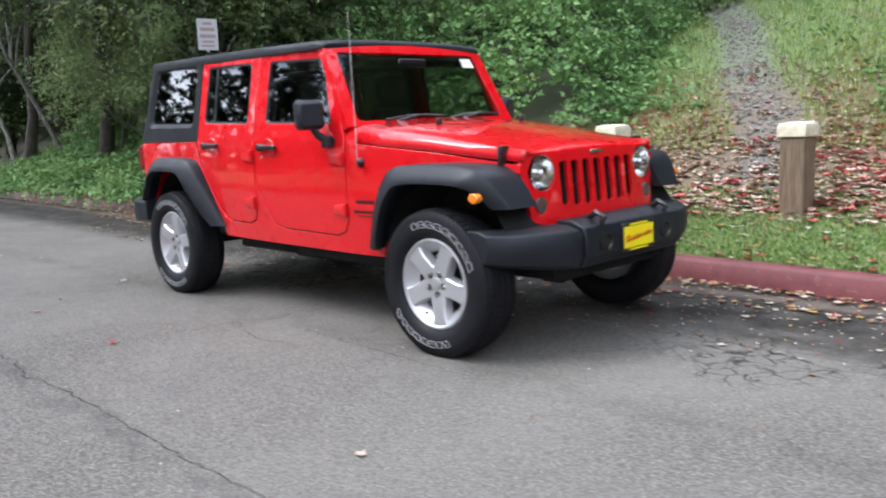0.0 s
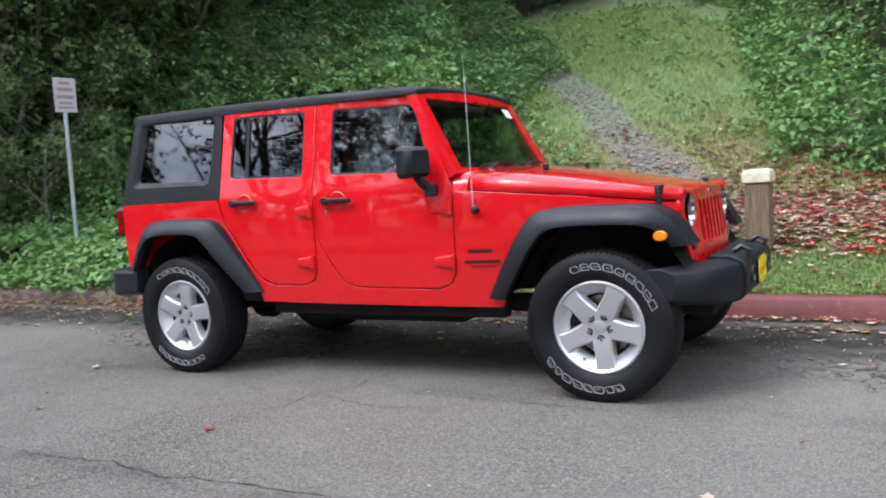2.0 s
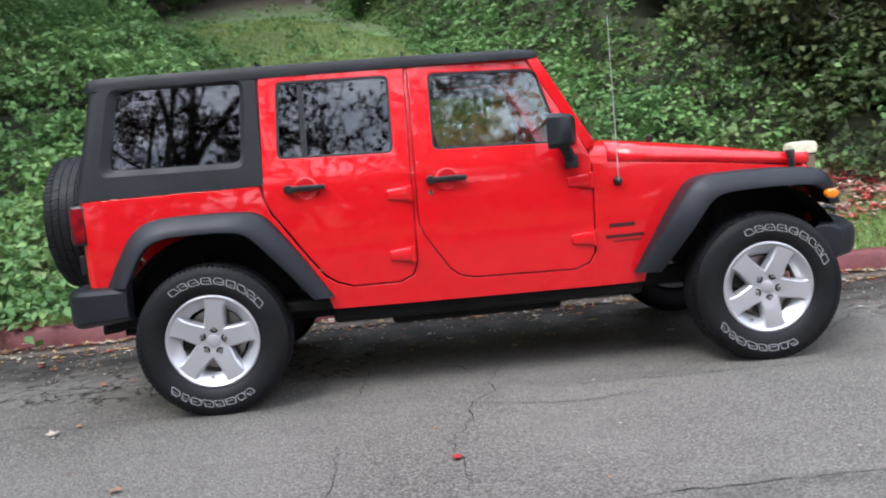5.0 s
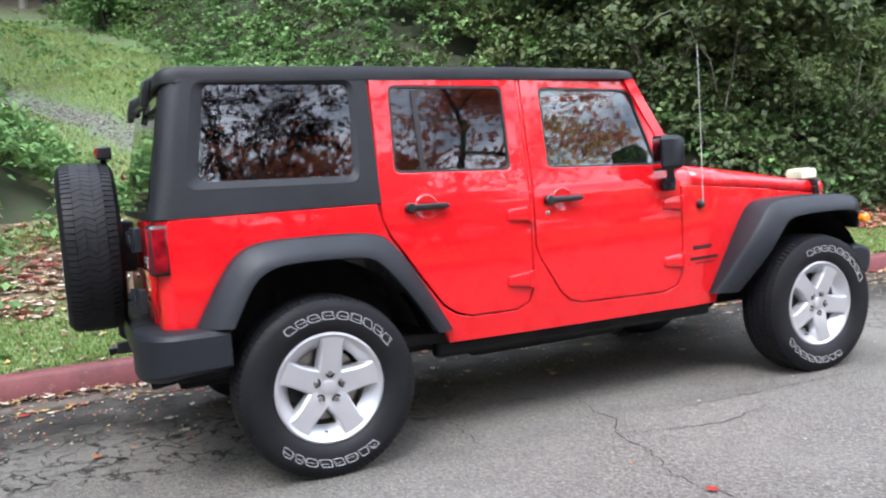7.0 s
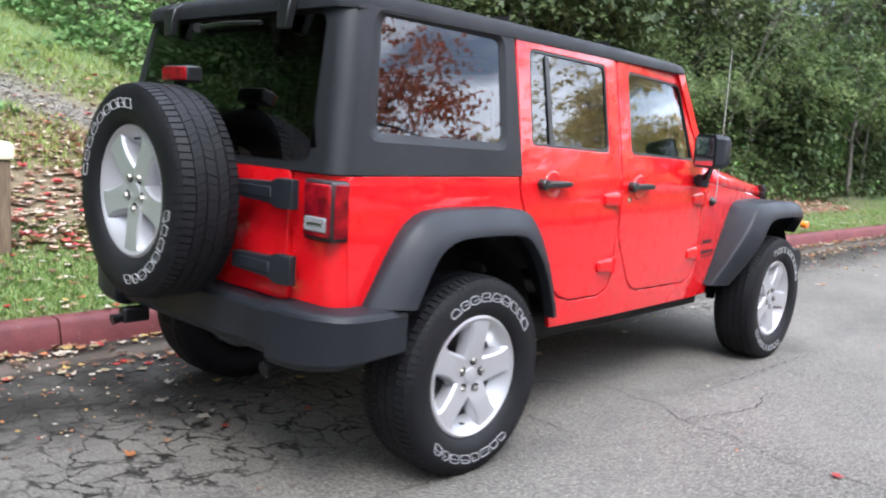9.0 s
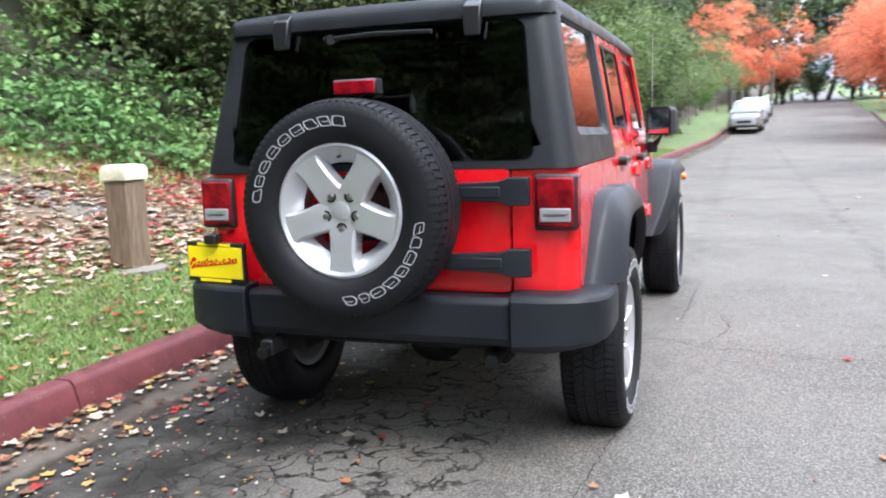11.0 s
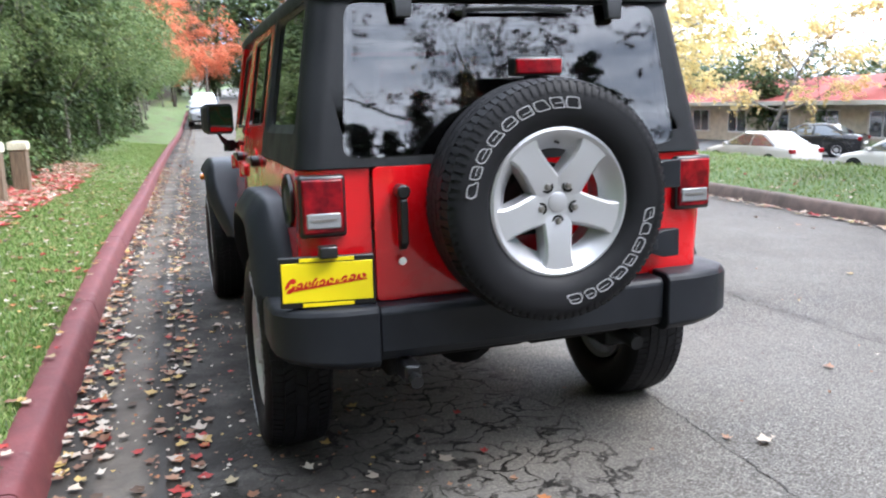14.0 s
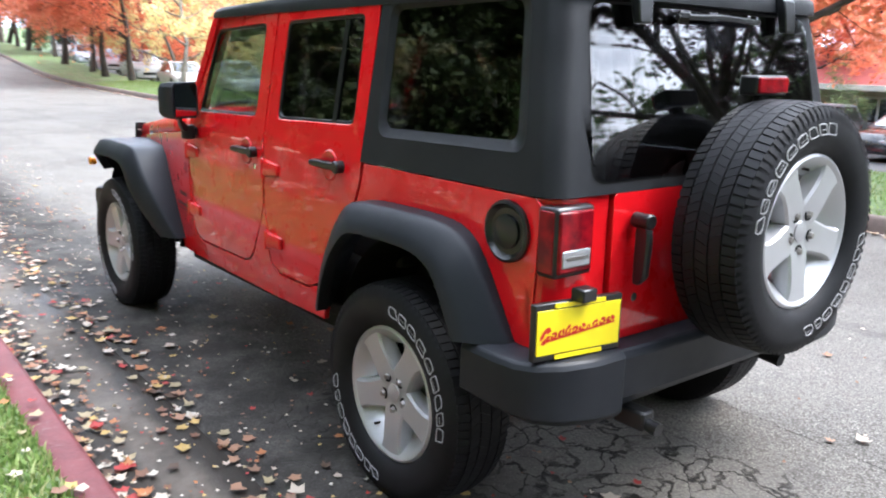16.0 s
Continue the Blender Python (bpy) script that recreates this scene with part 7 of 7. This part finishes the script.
def build_trail_stones():
    rng = np.random.default_rng(19)
    m = Mat("grey_gravel", (0.2, 0.19, 0.18), 0.9)
    m.color(m.ramp(m.island(), (0.0, (0.08, 0.07, 0.06)), (0.5, (0.16, 0.145, 0.125)), (1.0, (0.28, 0.26, 0.23))))
    oct_v = np.array([(1, 0, 0), (-1, 0, 0), (0, 1, 0), (0, -1, 0), (0, 0, 0.7), (0, 0, -0.7)], float)
    oct_f = np.array([(0, 2, 4), (2, 1, 4), (1, 3, 4), (3, 0, 4), (2, 0, 5), (1, 2, 5), (3, 1, 5), (0, 3, 5)])
    V, F = [], []
    for k in range(3600):
        i = rng.integers(0, len(TRAIL) - 2)
        a, b = TRAIL[i], TRAIL[i + 1]
        p = a.lerp(b, rng.uniform())
        x, y = p.x + rng.normal() * 0.33, p.y + rng.normal() * 0.25
        s = rng.uniform(0.012, 0.034)
        q = oct_v * s * rng.uniform(0.6, 1.2, (6, 1))
        F.append(oct_f + 6 * len(V))
        V.append(q + (x, y, left_height(x, y) + 0.006))
    tagged(new("trail_gravel", fast("trail_gravel", np.concatenate(V), np.concatenate(F), m.m)), "loose grey gravel on the trail", "gravel", kind="stuff")


build_trail_stones()


def build_sign():
    y, x = 2.63, -7.1
    z = left_height(x, y)
    s = empty("street_sign", pose(x, y, z, 0, 1.0, 0), "white parking sign on a thin steel post", "sign")
    tube("post", [(0, 0, -0.1), (0, 0, 2.90 - z)], 0.028, plain("galvanised_steel", (0.42, 0.44, 0.44), 0.45, 0.6), s, "galvanised steel post", 10)
    w = plain("white_sign_face", (0.42, 0.41, 0.42), 0.5)
    top = 2.915 - z
    mm = Matrix.Rotation(radians(80), 4, "Z")
    bm = bmesh.new()
    add_box(bm, -0.155, 0.155, -0.034, -0.030, top - 0.46, top, mm)
    plate = part("sign_plate", bm, w, s, "white sign face with red bars", 0.001)
    red = plain("sign_red_print", (0.30, 0.20, 0.20), 0.5)
    bm = bmesh.new()
    for x0, x1, z0, z1 in ((-0.07, 0.07, 0.05, 0.09), (-0.11, 0.11, 0.13, 0.18), (-0.12, 0.12, 0.23, 0.28), (-0.09, 0.09, 0.32, 0.35), (-0.11, 0.11, 0.385, 0.41)):
        add_box(bm, x0, x1, -0.0362, -0.0345, top - z1, top - z0, mm)
    part("sign_bars", bm, red, plate, "red print bars")


build_sign()


# ---- car park beyond the road ----
def parked_car(name, color, m, label, kind="saloon"):
    """A plain car: lofted body and cabin, panes just proud of the cabin, wheels in dark arches."""
    root = empty(name, m, label, "car", "cars in the car park")
    pm = paint(name + "_paint", color, 0.4)
    if kind == "saloon":
        hl, belt = 2.30, 0.93
        top = [(-2.30, 0.66), (-2.25, 0.90), (-2.10, 0.97), (-1.55, 1.00), (0.95, 0.97), (1.45, 0.90), (2.00, 0.80), (2.20, 0.72), (2.30, 0.58)]
        cab = [(-1.78, 0.94), (-0.95, 1.41), (0.12, 1.44), (1.22, 0.93)]
    elif kind == "suv":
        hl, belt = 2.32, 1.04
        top = [(-2.32, 0.66), (-2.28, 1.02), (-2.15, 1.06), (0.95, 1.06), (1.50, 1.00), (2.05, 0.92), (2.24, 0.82), (2.32, 0.60)]
        cab = [(-2.22, 1.02), (-1.90, 1.64), (0.10, 1.70), (1.20, 1.03)]
    else:
        hl, belt = 2.35, 1.06
        top = [(-2.35, 0.62), (-2.31, 1.05), (-2.1, 1.08), (1.00, 1.08), (1.60, 1.00), (2.10, 0.88), (2.28, 0.76), (2.35, 0.58)]
        cab = [(-2.30, 1.03), (-2.10, 1.72), (0.20, 1.80), (1.55, 1.02)]
    tx, tz = [p[0] for p in top], [p[1] for p in top]
    xs = sorted(set(tx) | {-1.9, -1.0, -0.3, 0.4, 1.2, 1.75})
    loops = []
    for x in xs:
        zt = float(np.interp(x, tx, tz))
        e = (abs(x) / hl)
        w = 0.87 - 0.20 * max(0.0, (e - 0.72) / 0.28) ** 2
        lo = 0.24 + 0.10 * max(0.0, (e - 0.85) / 0.15)
        half = [(w * 0.90, lo), (w * 0.985, lo + 0.08), (w, lo + 0.22), (w * 0.985, 0.62 * zt + 0.38 * lo + 0.06), (w * 0.955, zt - 0.07), (w * 0.86, zt - 0.012), (w * 0.5, zt + 0.012)]
        loops.append([(x, -y, z) for y, z in half] + [(x, y, z) for y, z in reversed(half)])
    bm = bmesh.new()
    add_loft(bm, loops, True, True)
    body = part("body", bm, pm, root, "", 0.0, 45)
    (a, za), (b, zb), (c, zc), (d, zd) = cab
    secs = [(a, za, 0.70, 0.0), (b, zb, 0.60, 0.0), (0.5 * (b + c), 0.5 * (zb + zc) + 0.02, 0.62, 0.0), (c, zc, 0.60, 0.0), (d, zd, 0.70, 0.0)]
    bm = bmesh.new()
    add_loft(bm, [[(x, -0.795, belt - 0.03), (x, -hw - 0.025 if z > belt + 0.1 else -0.78, z - 0.05 if z > belt + 0.1 else belt - 0.005), (x, -hw + 0.06, z), (x, hw - 0.06, z), (x, hw + 0.025 if z > belt + 0.1 else 0.78, z - 0.05 if z > belt + 0.1 else belt - 0.005), (x, 0.795, belt - 0.03)] for x, z, hw, _ in secs], True, True)
    cabin = part("cabin", bm, pm, root, "", 0.0, 40)

    def pane(nm, q, off):
        n = (Vector(q[1]) - Vector(q[0])).cross(Vector(q[3]) - Vector(q[0])).normalized()
        if n.dot(Vector(off)) < 0:
            n = -n
        o = [tuple(Vector(p) + n * 0.022) for p in q]
        i = [tuple(Vector(p) - n * 0.03) for p in q]
        raw(nm, o + i, [(0, 1, 2, 3), (7, 6, 5, 4), (0, 4, 5, 1), (1, 5, 6, 2), (2, 6, 7, 3), (3, 7, 4, 0)], M_CARGLASS, cabin, "car window")

    def lerp(p, q, t):
        return tuple(p[i] + (q[i] - p[i]) * t for i in range(3))
    for s in (-1, 1):
        A, B, C, D = (a + 0.10, s * 0.785, belt + 0.015), (b + 0.05, s * 0.64, zb - 0.085), (c - 0.02, s * 0.64, zc - 0.085), (d - 0.16, s * 0.785, belt + 0.015)
        for t0, t1 in ((0.03, 0.47), (0.51, 0.98)):
            pane("side_window", [lerp(A, D, t0), lerp(A, D, t1), lerp(B, C, t1), lerp(B, C, t0)], (0, s, 0))
        bm = bmesh.new()
        add_box(bm, d - 0.42, d - 0.30, min(s * 0.82, s * 0.98), max(s * 0.82, s * 0.98), belt + 0.02, belt + 0.13)
        part("door_mirror", bm, pm, root, "", 0.02)
    for nm, (px, pz), (qx, qz), sg in (("windscreen", (d, zd), (c, zc), 1), ("rear_window", (a, za), (b, zb), -1)):
        lo, hi = (px + (qx - px) * 0.10, pz + (qz - pz) * 0.10), (px + (qx - px) * 0.90, pz + (qz - pz) * 0.90)
        pane(nm, [(lo[0], -0.66, lo[1]), (lo[0], 0.66, lo[1]), (hi[0], 0.54, hi[1]), (hi[0], -0.54, hi[1])], (sg, 0, 0.5))
    for x in (-1.38, 1.40):
        for s in (-1, 1):
            mm = Matrix.Translation((x, s * 0.76, 0.325)) @ Matrix.Rotation(radians(-90 * s), 4, "X")
            lathe("wheel_arch", [(0.0, 0.108), (0.385, 0.112), (0.395, 0.06)], M_UNDER, root, "", mm, 24)
            w = lathe("wheel", [(0.10, 0.125), (0.20, 0.118), (0.21, 0.140), (0.31, 0.135), (0.325, 0.10), (0.325, -0.08), (0.2, -0.1)], M_TYRE, root, "", mm, 22)
            lathe("rim", [(0.0, 0.128), (0.08, 0.122), (0.17, 0.116), (0.19, 0.136), (0.205, 0.138), (0.205, 0.10)], M_RIM, w, "", mm, 18)
    for s in (-1, 1):
        box("headlamp", hl - 0.20, hl - 0.03, s * 0.58 - 0.15, s * 0.58 + 0.13, 0.62, 0.75, M_WHITELENS, root, "", 0.03)
        box("tail_lamp", -hl - 0.005, -hl + 0.14, s * 0.62 - 0.13, s * 0.62 + 0.10, 0.72, 0.88, M_REDLENS, root, "", 0.03)
    box("radiator_grille", hl - 0.06, hl + 0.012, -0.36, 0.36, 0.46, 0.60, M_UNDER, root, "", 0.02)
    box("number_plate", -hl - 0.018, -hl + 0.02, -0.25, 0.25, 0.56, 0.67, M_PAPER, root, "", 0.003)
    return root


def build_car_park():
    def at(x, y, turn):
        return pose(x, y, right_height(x, y) + 0.02, 0, 0, turn)
    silver, white, grey, black, red, blue = (0.36, 0.38, 0.40), (0.58, 0.59, 0.60), (0.13, 0.14, 0.155), (0.015, 0.015, 0.017), (0.55, 0.05, 0.03), (0.34, 0.39, 0.44)
    lot = [("saloon_car", (0.46, 0.45, 0.42), 14.6, -20.6, 2, "saloon", "pale silver saloon car in the car park"),
           ("saloon_car", red, 9.9, -21.2, 2, "saloon", "orange-red saloon car in the car park"),
           ("saloon_car", (0.44, 0.42, 0.39), 20.6, -19.9, 2, "saloon", "pale beige-silver saloon car in the car park"),
           ("estate_car", blue, 26.3, -17.4, 178, "suv", "pale blue-grey estate car in the car park"),
           ("suv_car", white, 32.0, -17.9, 178, "suv", "white tall car in the car park"),
           ("suv_car", silver, 38.0, -18.8, 178, "suv", "silver tall car in the car park"),
           ("van", white, 43.5, -18.8, 178, "van", "white people carrier in the car park"),
           ("saloon_car", silver, 49.0, -18.6, 178, "saloon", "silver saloon car in the car park"),
           ("suv_car", grey, 29.5, -12.8, 172, "suv", "dark grey tall car by the verge"),
           ("saloon_car", white, 35.5, -12.9, 172, "saloon", "white saloon car by the verge"),
           ("suv_car", silver, 41.5, -13.0, 172, "suv", "silver tall car by the verge"),
           ("saloon_car", white, 48.0, -13.3, 172, "saloon", "white saloon car by the verge"),
           ("saloon_car", blue, 55.0, -14.0, 172, "saloon", "pale blue saloon car by the verge"),
           ("van", white, 62.0, -14.6, 172, "van", "white people carrier by the verge"),
           ("saloon_car", black, 25.0, -26.2, 30, "saloon", "black saloon car across the car park"),
           ("suv_car", grey, 11.8, -27.0, 88, "suv", "grey tall car across the car park"),
           ("saloon_car", grey, 17.0, -25.8, 88, "saloon", "dark grey saloon car across the car park"),
           ("suv_car", black, 8.4, -27.2, 80, "suv", "black tall car across the car park")]
    for nm, col, x, y, turn, kind, lab in lot:
        parked_car(nm, col, at(x, y, turn), lab, kind)
    for x, col, kind, lab in ((46, (0.16, 0.17, 0.18), "van", "silver people carrier parked at the kerb up the road"), (52.5, silver, "suv", "silver tall car parked at the kerb up the road"), (59, silver, "saloon", "silver saloon parked at the kerb up the road")):
        parked_car("parked_car", col, pose(x, kerb_left(x) - 1.2, rise(x), 0, -1.7, 176), lab, kind)
    m = Mat("car_park_asphalt", (0.075, 0.075, 0.075), 0.85)
    m.color(m.mix(m.ramp(m.noise(0.6, 5), (0.35, 0.0), (0.7, 1.0)), (0.095, 0.094, 0.092), (0.060, 0.060, 0.060))).bump(m.noise(120, 3), 0.4, 0.005)
    verts, faces = [], []
    xs = [-20 + 2.0 * i for i in range(50)]
    ds = [7.6, 9, 11, 14, 18, 22, 24.5]
    for x in xs:
        for d in ds:
            yy = kerb_right(x) - d
            verts.append((x, yy, right_height(x, yy) + 0.02))
    k = len(ds)
    faces = [(i * k + j, (i + 1) * k + j, (i + 1) * k + j + 1, i * k + j + 1) for i in range(len(xs) - 1) for j in range(k - 1)]
    tagged(new("car_park", fast("car_park", verts, faces, m.m, True)), "grey asphalt car park", "car park", kind="structure")
    # low building
    wall = grained("beige_plaster", (0.40, 0.37, 0.29), 0.85, 40, 0.3)
    roofm = Mat("faded_red_metal_roof", (0.42, 0.14, 0.12), 0.9, Specular_IOR_Level=0.1)
    roofm.color(roofm.mix(roofm.ramp(roofm.noise(0.7, 5), (0.35, 0.0), (0.7, 1.0)), (0.36, 0.11, 0.10), (0.27, 0.075, 0.07))).bump(roofm.noise(30, 3), 0.3, 0.004)
    fascia = plain("pale_eaves_board", (0.45, 0.45, 0.40), 0.7)
    b = empty("low_building", pose(24.0, -35.4, -1.75, 0, 0, -2), "low beige building with a faded red roof behind the car park", "building")
    loft("wall", [[(x, -4, -0.5), (x, 4, -0.5), (x, 4, 2.6), (x, -4, 2.6)] for x in (-26, 20)], wall, b, "beige wall")
    loft("roof", [[(x, -5.2, 2.62), (x, 0, 3.95), (x, 5.2, 2.62), (x, 5.2, 2.50), (x, 0, 3.80), (x, -5.2, 2.50)] for x in (-27, 21)], roofm.m, b, "faded red pitched roof")
    box("eaves_board", -27, 21, 5.18, 5.26, 2.44, 2.66, fascia, b, "pale eaves board", 0.01)
    for k in range(12):
        x = -24 + 3.7 * k
        w = box("window", x - 0.9, x + 0.9, 3.97, 4.04, 0.8, 2.2, M_PAPER, b, "white window frame", 0.01)
        box("pane", x - 0.82, x - 0.04, 4.03, 4.05, 0.88, 2.12, M_CARGLASS, w, "", 0)
        box("pane", x + 0.04, x + 0.82, 4.03, 4.05, 0.88, 2.12, M_CARGLASS, w, "", 0)


build_car_park()
